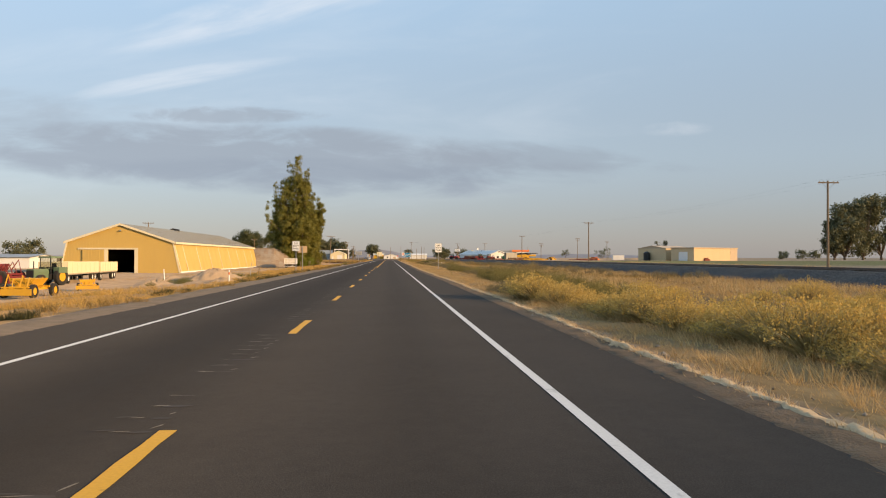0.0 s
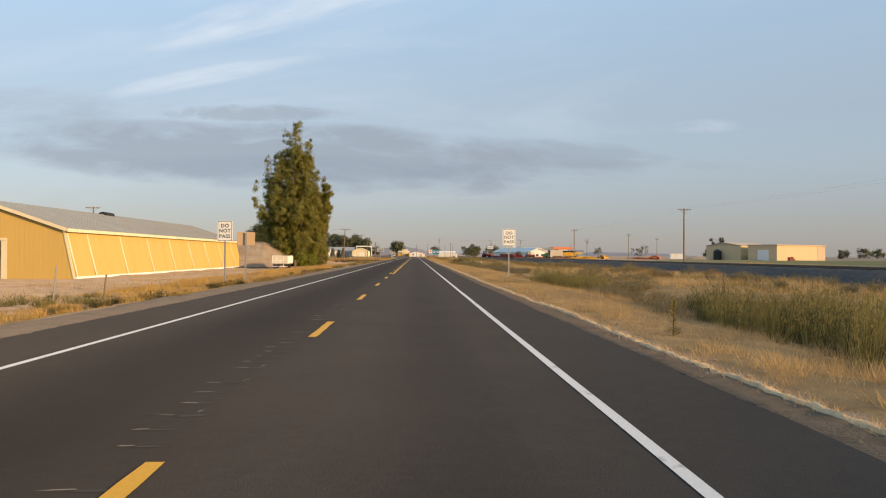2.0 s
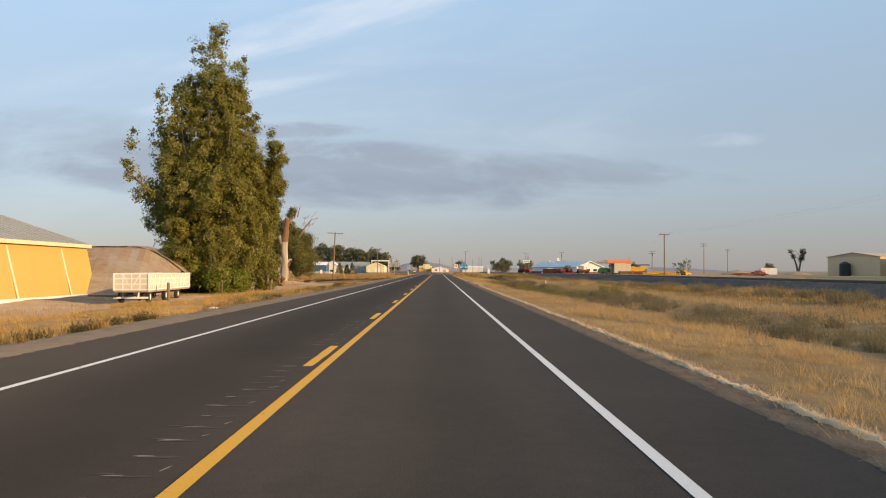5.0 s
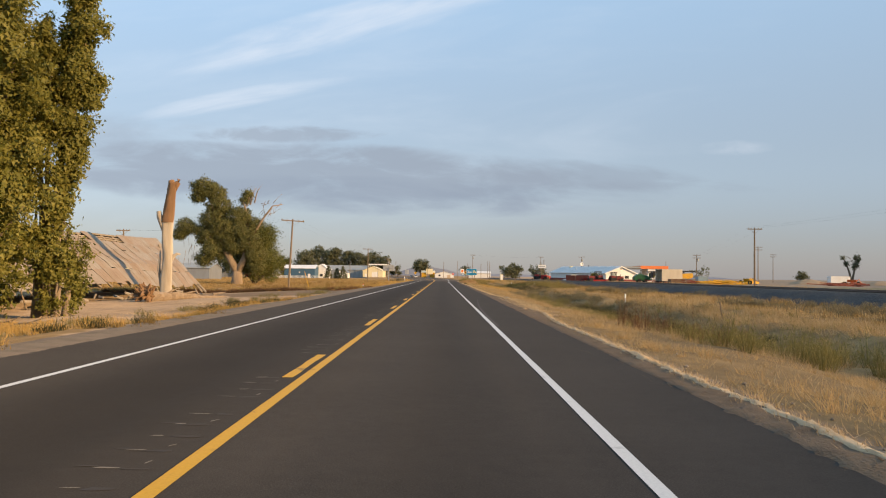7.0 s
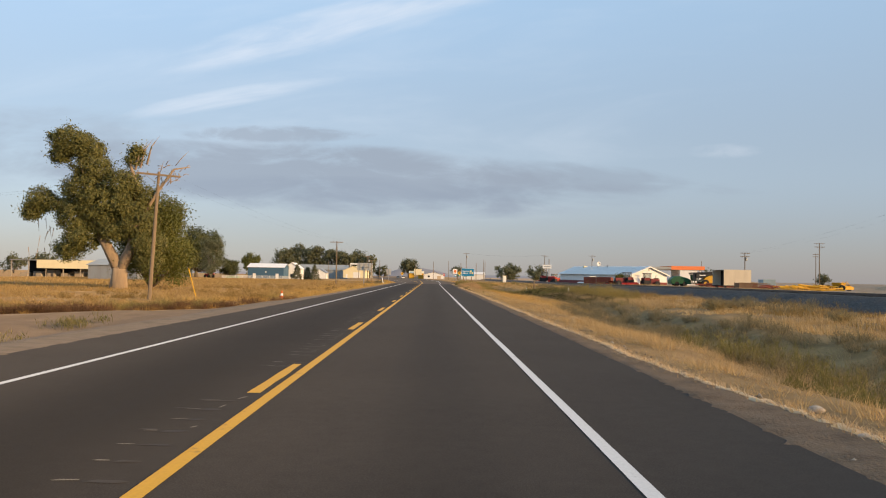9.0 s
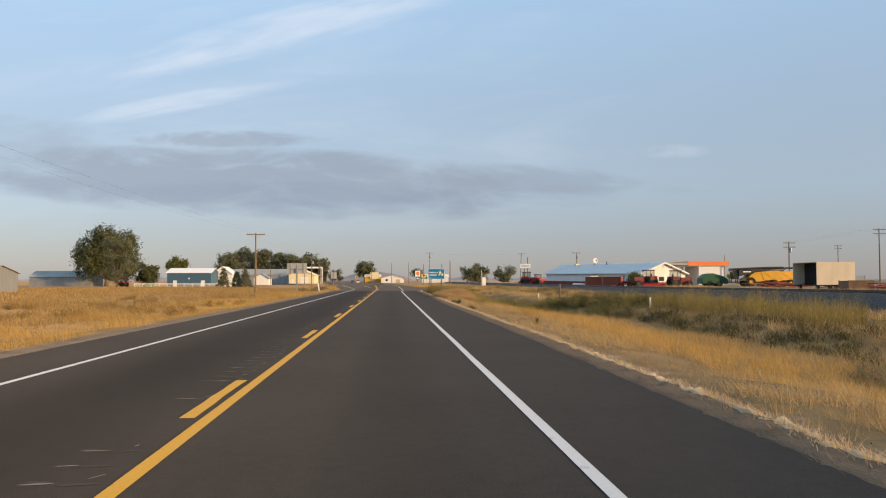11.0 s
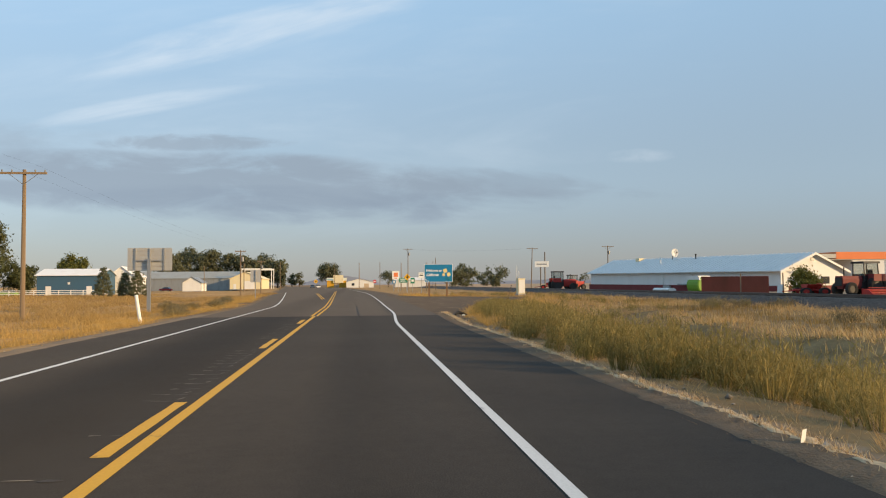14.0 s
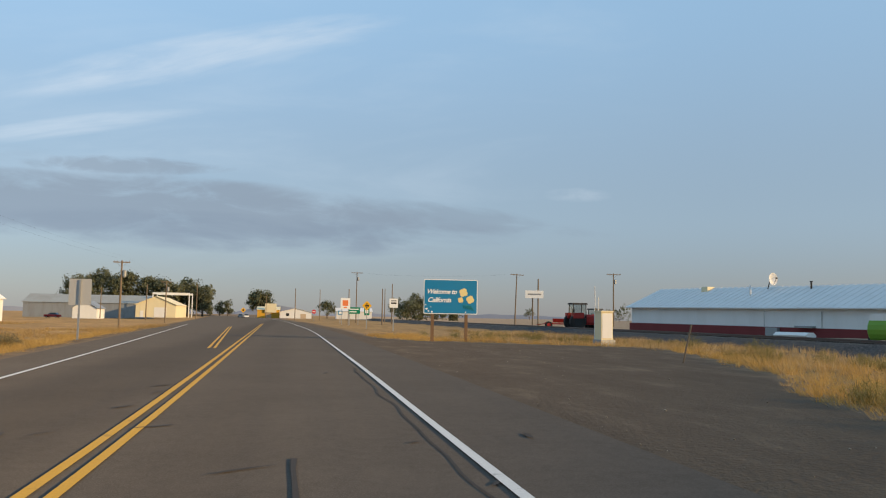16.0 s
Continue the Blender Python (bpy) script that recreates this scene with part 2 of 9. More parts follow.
def stone_mat(name, a, b_, c_):
    mt, nt, b = base_mat(name, 0.92, 0, 0.2)
    geo = nt.nodes.new("ShaderNodeNewGeometry")
    col = ramp_node(nt, geo.outputs["Random Per Island"], ((0.0, a), (0.5, b_), (1.0, c_)))
    f = noise_node(nt, 14.0, 4, 0.65, coords(nt))
    col = mix_node(nt, range_node(nt, f, 0.3, 0.7, 0, 0.5), col, tuple(0.6 * k for k in a))
    nt.links.new(col, b.inputs["Base Color"])
    nt.links.new(bump_node(nt, f, 0.8, 0.04), b.inputs["Normal"])
    return mt


def ballast_mat():
    mt, nt, b = base_mat("ballast_stone", 0.9, 0, 0.25)
    v = coords(nt)
    vo = nt.nodes.new("ShaderNodeTexVoronoi")
    vo.inputs["Scale"].default_value = 11.0
    nt.links.new(v, vo.inputs["Vector"])
    sepc = nt.nodes.new("ShaderNodeSeparateColor")
    nt.links.new(vo.outputs["Color"], sepc.inputs[0])
    c = ramp_node(nt, sepc.outputs[0], ((0.0, (0.028, 0.027, 0.027)), (0.6, (0.055, 0.053, 0.052)), (1.0, (0.12, 0.11, 0.10))))
    big = noise_node(nt, 0.25, 4, 0.6, v)
    c = mix_node(nt, range_node(nt, big, 0.4, 0.75, 0, 0.4), c, (0.13, 0.105, 0.08))
    nt.links.new(c, b.inputs["Base Color"])
    nt.links.new(bump_node(nt, vo.outputs["Distance"], 1.0, 0.06), b.inputs["Normal"])
    return mt


def tin_mat(name, a, b_):
    """Corrugated tin: every sheet weathered to its own tone between grey and rust, with rust streaks down it."""
    mt, nt, b = base_mat(name, 0.7, 0.15, 0.3)
    info = nt.nodes.new("ShaderNodeObjectInfo")
    v = coords(nt, (0.35, 1.6, 0.35))
    big, streak, fine = noise_node(nt, 0.6, 5, 0.6, coords(nt)), noise_node(nt, 3.0, 4, 0.6, v), noise_node(nt, 16.0, 3, 0.6, coords(nt))
    c = mix_node(nt, range_node(nt, info.outputs["Random"], 0.0, 1.0, 0.0, 0.75), a, b_)
    c = mix_node(nt, range_node(nt, big, 0.45, 0.7, 0, 0.55), c, tuple(0.8 * k for k in b_))
    c = mix_node(nt, range_node(nt, streak, 0.5, 0.72, 0, 0.45), c, (0.19, 0.105, 0.06))
    c = mix_node(nt, range_node(nt, fine, 0.3, 0.7, 0, 0.2), c, tuple(0.65 * k for k in a))
    nt.links.new(c, b.inputs["Base Color"])
    nt.links.new(range_node(nt, big, 0.3, 0.7, 0.6, 0.85), b.inputs["Roughness"])
    nt.links.new(bump_node(nt, fine, 0.3, 0.02), b.inputs["Normal"])
    return mt


def glass_mat():
    mt, nt, b = base_mat("window_glass", 0.08, 0, 0.6)
    b.inputs["Base Color"].default_value = (0.03, 0.035, 0.04, 1)
    return mt


def clear_glass_mat():
    """Thin clear cab glass, lightly tinted, with a sheen."""
    mt = bpy.data.materials.new("clear_cab_glass")
    mt.use_nodes = True
    nt = mt.node_tree
    nt.nodes.clear()
    tr, gl = nt.nodes.new("ShaderNodeBsdfTransparent"), nt.nodes.new("ShaderNodeBsdfGlossy")
    tr.inputs["Color"].default_value = (0.72, 0.76, 0.76, 1)
    gl.inputs["Roughness"].default_value = 0.06
    mx, out = nt.nodes.new("ShaderNodeMixShader"), nt.nodes.new("ShaderNodeOutputMaterial")
    mx.inputs[0].default_value = 0.1
    nt.links.new(tr.outputs[0], mx.inputs[1])
    nt.links.new(gl.outputs[0], mx.inputs[2])
    nt.links.new(mx.outputs[0], out.inputs["Surface"])
    return mt


M = dict(
    cab_glass=clear_glass_mat(),
    ground=ground_mat(),
    asphalt=asphalt_mat("asphalt_dark", (0.0315, 0.0285, 0.0252), (0.0478, 0.0432, 0.0382)),
    asphalt_old=asphalt_mat("asphalt_old", (0.063, 0.054, 0.045), (0.094, 0.081, 0.068), ((1.2, 0.7, 0.10), (-2.2, 1.4, 0.28))),
    white_line=line_mat("white_road_paint", (0.62, 0.61, 0.58), 0.55),
    yellow_line=line_mat("yellow_road_paint", (0.62, 0.33, 0.025), 0.6),
    gravel=stone_mat("shoulder_gravel", (0.20, 0.165, 0.125), (0.32, 0.27, 0.21), (0.47, 0.41, 0.33)),
    ballast=ballast_mat(),
    rail=paint("rail_steel", (0.10, 0.07, 0.055), 0.5, 0.6, 0.5),
    tie=paint("creosoted_tie", (0.06, 0.045, 0.035), 0.9, 0, 0.4),
    barn=paint("mustard_siding", (0.57, 0.39, 0.115), 0.6, 0, 0.28, (0.40, 0.29, 0.13), 0.5),
    barn_trim=paint("cream_trim", (0.74, 0.66, 0.46), 0.6, 0, 0.2),
    barn_roof=paint("galvanised_roof", (0.33, 0.335, 0.31), 0.6, 0.2, 0.35, (0.24, 0.20, 0.17), 0.3),
    # near-black colour that stands for the shade inside open bodies
    dark=paint("interior_shade_dark", (0.02, 0.018, 0.016), 0.9, 0, 0.1),
    white=paint("white_paint", (0.76, 0.75, 0.72), 0.55, 0, 0.18, (0.42, 0.37, 0.30)),
    cream=paint("cream_wall", (0.74, 0.65, 0.42), 0.6, 0, 0.18, (0.45, 0.38, 0.26)),
    tan=paint("tan_wall", (0.52, 0.405, 0.28), 0.6, 0, 0.15, (0.42, 0.35, 0.25)),
    tan_light=paint("pale_tan_wall", (0.63, 0.475, 0.28), 0.6, 0, 0.15, (0.45, 0.38, 0.26)),
    mesh=paint("dusty_cream_boards", (0.60, 0.54, 0.42), 0.8, 0, 0.45, (0.36, 0.29, 0.19), 1.2),
    blue=paint("blue_siding", (0.055, 0.12, 0.19), 0.55, 0, 0.2, (0.08, 0.10, 0.12)),
    sky_roof=paint("pale_metal_roof", (0.70, 0.69, 0.66), 0.7, 0.0, 0.2, (0.4, 0.4, 0.4)),
    grey=paint("grey_metal", (0.34, 0.35, 0.35), 0.5, 0.5, 0.3),
    steel=paint("galvanised_steel", (0.42, 0.42, 0.41), 0.45, 0.7, 0.25, (0.25, 0.23, 0.2)),
    maroon=paint("maroon_paint", (0.19, 0.03, 0.03), 0.6, 0, 0.25, (0.12, 0.05, 0.04)),
    red=paint("red_machine_paint", (0.42, 0.03, 0.024), 0.45, 0, 0.3, (0.17, 0.06, 0.045)),
    rust=paint("rusty_red_steel", (0.25, 0.07, 0.045), 0.75, 0.1, 0.5, (0.13, 0.06, 0.035)),
    orange=paint("orange_fascia", (0.78, 0.22, 0.07), 0.55, 0, 0.15, (0.6, 0.25, 0.12)),
    yellow=paint("yellow_machine_paint", (0.66, 0.36, 0.03), 0.5, 0, 0.3, (0.25, 0.16, 0.06)),
    green=paint("green_machine_paint", (0.03, 0.14, 0.05), 0.45, 0, 0.25, (0.07, 0.08, 0.05)),
    green_faded=paint("faded_green_paint", (0.13, 0.19, 0.11), 0.6, 0, 0.45, (0.22, 0.19, 0.13)),
    green_dark=paint("dark_green_paint", (0.022, 0.10, 0.045), 0.5, 0, 0.35, (0.06, 0.07, 0.045)),
    lime=paint("lime_paint", (0.17, 0.33, 0.035), 0.45, 0, 0.15, (0.2, 0.3, 0.08)),
    black=paint("black_machine_paint", (0.025, 0.025, 0.026), 0.5, 0, 0.3, (0.08, 0.07, 0.06)),
    rubber=paint("tyre_rubber", (0.03, 0.028, 0.026), 0.9, 0, 0.5, (0.14, 0.11, 0.08)),
    pole=paint("weathered_pole_wood", (0.27, 0.20, 0.13), 0.9, 0, 0.4, (0.13, 0.09, 0.06), 2.0, (3, 3, 0.2), 0.5),
    wood=paint("weathered_boards", (0.34, 0.29, 0.23), 0.9, 0, 0.5, (0.15, 0.11, 0.08), 1.0, (3, 3, 0.3), 0.5),
    plywood=paint("bare_plywood", (0.52, 0.37, 0.22), 0.8, 0, 0.2, (0.35, 0.25, 0.15)),
    deadwood=paint("bleached_trunk", (0.50, 0.44, 0.355), 0.9, 0, 0.45, (0.30, 0.20, 0.12), 1.4, (2, 2, 0.25), 0.9),
    bark=paint("tree_bark", (0.20, 0.155, 0.11), 0.95, 0, 0.5, (0.09, 0.07, 0.05), 1.5, (2, 2, 0.3), 0.9),
    bark_brown=paint("brown_bark", (0.27, 0.16, 0.085), 0.95, 0, 0.4, (0.14, 0.08, 0.05), 1.5, (2, 2, 0.3), 0.9),
    tin=tin_mat("rusty_tin_roof", (0.37, 0.32, 0.25), (0.33, 0.215, 0.125)),
    sign_white=paint("reflective_white", (0.82, 0.82, 0.79), 0.45, 0, 0.06, (0.6, 0.6, 0.56)),
    sign_black=paint("sign_black", (0.02, 0.02, 0.02), 0.5, 0, 0.05),
    sign_blue=paint("faded_blue_sign", (0.02, 0.22, 0.42), 0.45, 0, 0.2, (0.06, 0.28, 0.45)),
    sign_yellow=paint("yellow_sign_face", (0.80, 0.45, 0.02), 0.45, 0, 0.08),
    sign_green=paint("green_sign_face", (0.01, 0.20, 0.11), 0.45, 0, 0.08),
    sign_red=paint("red_sign_face", (0.55, 0.03, 0.04), 0.45, 0, 0.08),
    poppy=paint("poppy_yellow", (0.82, 0.68, 0.30), 0.5, 0, 0.1, (0.8, 0.5, 0.1)),
    cone=paint("orange_plastic", (0.80, 0.16, 0.03), 0.5, 0, 0.1),
    glass=glass_mat(),
    dirt_pile=stone_mat("pale_dirt", (0.37, 0.265, 0.165), (0.44, 0.325, 0.21), (0.52, 0.40, 0.27)),
    poplar=leaf_mat("poplar_leaves", (0.165, 0.168, 0.034), (0.265, 0.25, 0.056), (0.40, 0.355, 0.10), 0.55, 0.25, 0.42),
    willow=leaf_mat("cottonwood_leaves", (0.115, 0.12, 0.038), (0.185, 0.182, 0.058), (0.29, 0.26, 0.092)),
    elm=leaf_mat("deep_green_leaves", (0.065, 0.075, 0.028), (0.11, 0.12, 0.045), (0.165, 0.165, 0.065)),
    green_leaf=leaf_mat("green_leaves", (0.10, 0.11, 0.024), (0.165, 0.165, 0.04), (0.24, 0.225, 0.06)),
    shrub_leaf=leaf_mat("bright_shrub_leaves", (0.15, 0.18, 0.02), (0.26, 0.29, 0.035), (0.36, 0.37, 0.06)),
    # dark foliage of distant trees, paled to grey-green in place of aerial haze
    hazed_leaf=leaf_mat("haze_paled_leaves", (0.11, 0.115, 0.06), (0.165, 0.17, 0.09), (0.23, 0.23, 0.13)),
    grass=leaf_mat("dry_grass", (0.40, 0.26, 0.11), (0.58, 0.39, 0.17), (0.73, 0.54, 0.275), 0.7, 0.12, 0.45),
    grass_grey=leaf_mat("grey_straw_grass", (0.32, 0.225, 0.11), (0.46, 0.33, 0.17), (0.60, 0.45, 0.25), 0.7, 0.2, 0.48),
    grass_rust=leaf_mat("rust_brown_grass", (0.42, 0.25, 0.11), (0.60, 0.38, 0.17), (0.75, 0.52, 0.26), 0.7, 0.3, 0.5),
    thatch=leaf_mat("pale_thatch", (0.50, 0.34, 0.17), (0.68, 0.49, 0.27), (0.80, 0.62, 0.38), 0.7, 0.3),
    grass_gold=leaf_mat("golden_field_grass", (0.45, 0.262, 0.068), (0.62, 0.38, 0.105), (0.71, 0.475, 0.16), 0.7, 0.1),
    grass_field=leaf_mat("patchy_field_grass", (0.27, 0.165, 0.06), (0.47, 0.30, 0.105), (0.62, 0.42, 0.165), 0.7, 0.22),
    weed=leaf_mat("grey_green_weeds", (0.19, 0.12, 0.038), (0.32, 0.205, 0.065), (0.46, 0.31, 0.115), 0.7, 0.3),
    weed_sage=leaf_mat("sage_grey_weeds", (0.15, 0.125, 0.068), (0.235, 0.195, 0.11), (0.34, 0.28, 0.16), 0.75, 0.3, 0.5),
    weed_green=leaf_mat("green_weeds", (0.135, 0.122, 0.04), (0.23, 0.195, 0.064), (0.42, 0.33, 0.12), 0.7, 0.3, 0.5),
    weed_lush=leaf_mat("yellow_green_weeds", (0.20, 0.155, 0.05), (0.32, 0.25, 0.078), (0.50, 0.375, 0.14), 0.7, 0.5, 0.5),
    # deep green of low mats; its extra darkness stands for shade in the ditch
    weed_dark_and_shade=leaf_mat("dark_green_and_shaded_weeds", (0.042, 0.042, 0.016), (0.075, 0.07, 0.025), (0.14, 0.12, 0.045), 0.7, 0.3, 0.35),
    weed_brown=leaf_mat("brown_weed_stalks", (0.10, 0.05, 0.024), (0.17, 0.09, 0.042), (0.27, 0.16, 0.08), 0.7, 0.3),
    rabbit=leaf_mat("rabbitbrush_flowers", (0.46, 0.31, 0.085), (0.62, 0.42, 0.115), (0.72, 0.53, 0.18), 0.7, 0.4, 0.45),
    rabbit_stem=leaf_mat("rabbitbrush_stems", (0.30, 0.23, 0.10), (0.42, 0.32, 0.14), (0.50, 0.39, 0.18), 0.7, 0.4),
    # the blue-grey is distance haze put into the hills' colour
    hill=paint("haze_blue_hill", (0.20, 0.22, 0.27), 1.0, 0, 0.2, (0.16, 0.18, 0.22), 0.004),
)


# ---- building blocks ----
def part(name, bm, material, parent=None, label="", smooth=False):
    me = bpy.data.meshes.new(name)
    bm.normal_update()
    bm.to_mesh(me)
    bm.free()
    me.materials.append(material)
    if smooth:
        me.shade_smooth()
    ob = new(name, me)
    ob.parent = parent
    if label:
        ob["label"] = label
    return ob


def thing(name, label, category, at=(0, 0, 0), rz=0.0, group="", kind="", tilt=(0, 0)):
    ob = new(name)
    ob.empty_display_size = 0.3
    ob.matrix_basis = pose(*at, tilt[0], tilt[1], rz)
    return tagged(ob, label, category, group, kind)


def box(bm, x0, x1, y0, y1, z0, z1, m=None):
    vs = [bm.verts.new(((m @ Vector(p)) if m else p)) for p in
          ((x0, y0, z0), (x1, y0, z0), (x1, y1, z0), (x0, y1, z0), (x0, y0, z1), (x1, y0, z1), (x1, y1, z1), (x0, y1, z1))]
    for f in ((0, 3, 2, 1), (4, 5, 6, 7), (0, 1, 5, 4), (1, 2, 6, 5), (2, 3, 7, 6), (3, 0, 4, 7)):
        bm.faces.new([vs[k] for k in f])
    return bm


def tube(bm, pts, radii, seg=8, cap=True, wob=0.0):
    """A round bar along a line of points."""
    rings = []
    for k, p in enumerate(pts):
        p = Vector(p)
        a = Vector(pts[max(k - 1, 0)])
        b = Vector(pts[min(k + 1, len(pts) - 1)])
        d = (b - a).normalized()
        side = d.cross(Vector((0, 0, 1)) if abs(d.z) < 0.9 else Vector((1, 0, 0))).normalized()
        up = side.cross(d)
        r = radii[k] if isinstance(radii, (list, tuple)) else radii
        rings.append([bm.verts.new(p + (side * math.cos(q) + up * math.sin(q)) * r * (1 + random.uniform(-wob, wob)))
                      for q in (2 * math.pi * j / seg for j in range(seg))])
    for a, b in zip(rings, rings[1:]):
        for j in range(seg):
            bm.faces.new((a[j], b[j], b[(j + 1) % seg], a[(j + 1) % seg]))
    if cap:
        bm.faces.new(rings[0])
        bm.faces.new(list(reversed(rings[-1])))
    return bm


def prism(bm, prof, y0, y1, m=None):
    """A profile in x and z drawn along y."""
    a = [bm.verts.new(m @ Vector((x, y0, z)) if m else (x, y0, z)) for x, z in prof]
    b = [bm.verts.new(m @ Vector((x, y1, z)) if m else (x, y1, z)) for x, z in prof]
    n = len(prof)
    for k in range(n):
        bm.faces.new((a[k], a[(k + 1) % n], b[(k + 1) % n], b[k]))
    bm.faces.new(list(reversed(a)))
    bm.faces.new(b)
    return bm


def wheel(parent, x, y, r, w, rim, hub=0.55, name="wheel"):
    """A wheel with its axle along x: tyre with a rounded tread, and a dished rim."""
    prof = ((-0.5, hub), (-0.5, 0.9), (-0.36, 1.0), (0.36, 1.0), (0.5, 0.9), (0.5, hub))
    bm = bmesh.new()
    n = 18
    rings = [[bm.verts.new((x + a * w, y + b * r * math.sin(q), r + b * r * math.cos(q))) for a, b in prof] for q in (2 * math.pi * k / n for k in range(n))]
    for k in range(n):
        a, b = rings[k], rings[(k + 1) % n]
        for j in range(len(prof) - 1):
            bm.faces.new((a[j], a[j + 1], b[j + 1], b[j]))
    t = part(name, bm, M["rubber"], parent)
    bm = bmesh.new()
    tube(bm, ((x - 0.38 * w, y, r), (x, y, r), (x + 0.38 * w, y, r)), [r * hub * 1.02, r * hub * 0.7, r * hub * 1.02], 14)
    part("rim", bm, rim, t)
    return t


def fast_mesh(name, verts, faces_idx, per, material, label, category, kind="stuff"):
    """A mesh straight from arrays: every face has `per` corners."""
    me = bpy.data.meshes.new(name)
    nf = len(faces_idx)
    me.vertices.add(len(verts))
    me.vertices.foreach_set("co", np.asarray(verts, np.float32).ravel())
    me.loops.add(nf * per)
    me.loops.foreach_set("vertex_index", np.asarray(faces_idx, np.int32).ravel())
    me.polygons.add(nf)
    me.polygons.foreach_set("loop_start", np.arange(0, nf * per, per, dtype=np.int32))
    me.update(calc_edges=True)
    me.materials.append(material)
    ob = new(name, me)
    if label:
        tagged(ob, label, category, kind=kind)
    return ob


def ss(v, a, b):
    t = min(1.0, max(0.0, (v - a) / (b - a)))
    return t * t * (3 - 2 * t)


SEAM = 388.6


def bend(y, a, k):
    """0 before a, then rising evenly with slope k, eased over the first metres."""
    d = max(0.0, y - a)
    return k * d * d / (d + 8.0)


def mid(y):
    """The yellow centre line."""
    return -bend(y, 402, 0.0215) - 0.0002 * max(0.0, y - 520) ** 2


def right_line(y):
    return 3.61 + 0.42 * ss(y, 379, 394) + 0.1 * ss(y, 400, 425) - 0.00035 * max(0.0, y - 455) ** 2 if y < 520 else mid(y) + 5.1


def left_line(y):
    return -3.74 - bend(y, 404, 0.083)


def right_edge(y):
    return right_line(y) + float(np.interp(y, (0, 50, 70, 92, 125, 150, 200, 235, 300, 328, 352, 372, 384), (1.70, 1.68, 1.56, 1.46, 1.6, 1.74, 1.74, 1.9, 2.05, 1.98, 2.2, 2.15, 2.15)))


def left_edge(y):
    return left_line(y) - 1.95


def pull_off(y):
    """How far the gravel of the pull-out reaches beyond the asphalt."""
    return float(np.interp(y, (369, 376, 384, 390, 394, 405, 413, 418, 441, 446, 450, 456), (0, 0.6, 0.6, 1.0, 1.5, 3.8, 6.3, 9.2, 16.5, 8.5, 3.0, 1.2)))


def shoulder(y):
    """How much wider the gravel lies where traffic has pulled over."""
    return 0.5 * ss(y, 200, 211) * (1 - ss(y, 228, 242))


def ground_z(x, y):
    r, l = right_edge(y), left_edge(y)
    if l - 0.1 < x < r + 0.1:
        return -0.07
    b = 0.26 * noise.noise((x * 0.16, y * 0.16, 0)) + 0.06 * noise.noise((x * 0.7, y * 0.7, 3))
    if x > 0:
        edge = r + 0.85 + pull_off(y) + 0.8 * shoulder(y)
        deep = -(0.42 + 0.68 * ss(y, 180, 212) - 0.5 * ss(y, 280, 298) * (1 - ss(y, 322, 331))) * (1 - ss(y, 372, 425)) - 0.30
        bench = -0.34 - 0.2 * (1 - ss(y, 180, 200)) - 0.25 * ss(y, 190, 215) * (1 - ss(y, 375, 402))
        far = edge + 8.8 + 1.3 * noise.noise((4, y * 0.045, 0)) + 0.5 * noise.noise((6, y * 0.2, 0))
        z = -0.04 + (deep + 0.04) * ss(x, edge, edge + 7.6) + (bench - deep) * ss(x, far, far + 2.9)
        z += b * ss(x, edge, edge + 3) + 0.16 * ss(x, edge, edge + 2) * noise.noise((x * 0.42, y * 0.42, 9))
        z += 0.55 * math.exp(-((x - 8.6) / 1.5) ** 2 - ((y - 347.5) / 4.5) ** 2)
        if x > 32:
            z += (0.15 - bench) * ss(x, 36, 42)
        return z
    low = -1.0 + 0.35 * ss(y, 212, 245)
    near = -0.42 - 0.08 * ss(y, 262, 280) + 0.15 * ss(y, 215, 240) * (1 - ss(y, 255, 275))
    z = -0.05 + (near + 0.05) * ss(-x, -l + 0.9, -l + 4.2)
    z += (low - near) * ss(-x, 10, 22)
    return z + b * 0.8 * ss(-x, -l + 0.5, -l + 3)


def drive_end(x):
    """Where the field begins beyond the gravel drive on the west side."""
    return 263.5 - 5.5 * ss(-x, 9.5, 16.0) + 15 * math.exp(min(0.0, (x + 6.9) / 1.8))


def soil_at(x, y):
    """1 where the ground is bare, 0 where grass covers it."""
    s = 0.0
    r, l = right_edge(y), left_edge(y)
    if x > 0:
        off = pull_off(y)
        s = 1 - ss(x, r + 0.5 + off, r + 1.2 + off)
        if x > 42:
            s = max(s, 0.75)
    else:
        k = 1 - 0.7 * ss(y, 262, 285)
        s = 1 - ss(-x, -l + 1.2 * k, -l + 2.4 * k)
        if y < 230:
            s = max(s, 0.85 * ss(-x, 15.5, 19) * (1 - ss(-x, 90, 150)) * (1 - ss(y, 196, 206)), 0.8 * ss(-x, 10, 12.5) * ss(y, 45, 60) * (1 - ss(y, 84, 92)))
        if 205 < y < 300:
            s = max(s, ss(y, 200, 214) * (1 - ss(y, drive_end(x) - 0.6, drive_end(x) + 0.8)) * (1 - ss(-x, 30, 40)) * ss(-x, 8.5 - 2.3 * ss(y, 234, 240), 10.5 - 2.8 * ss(y, 234, 240)))
    return s


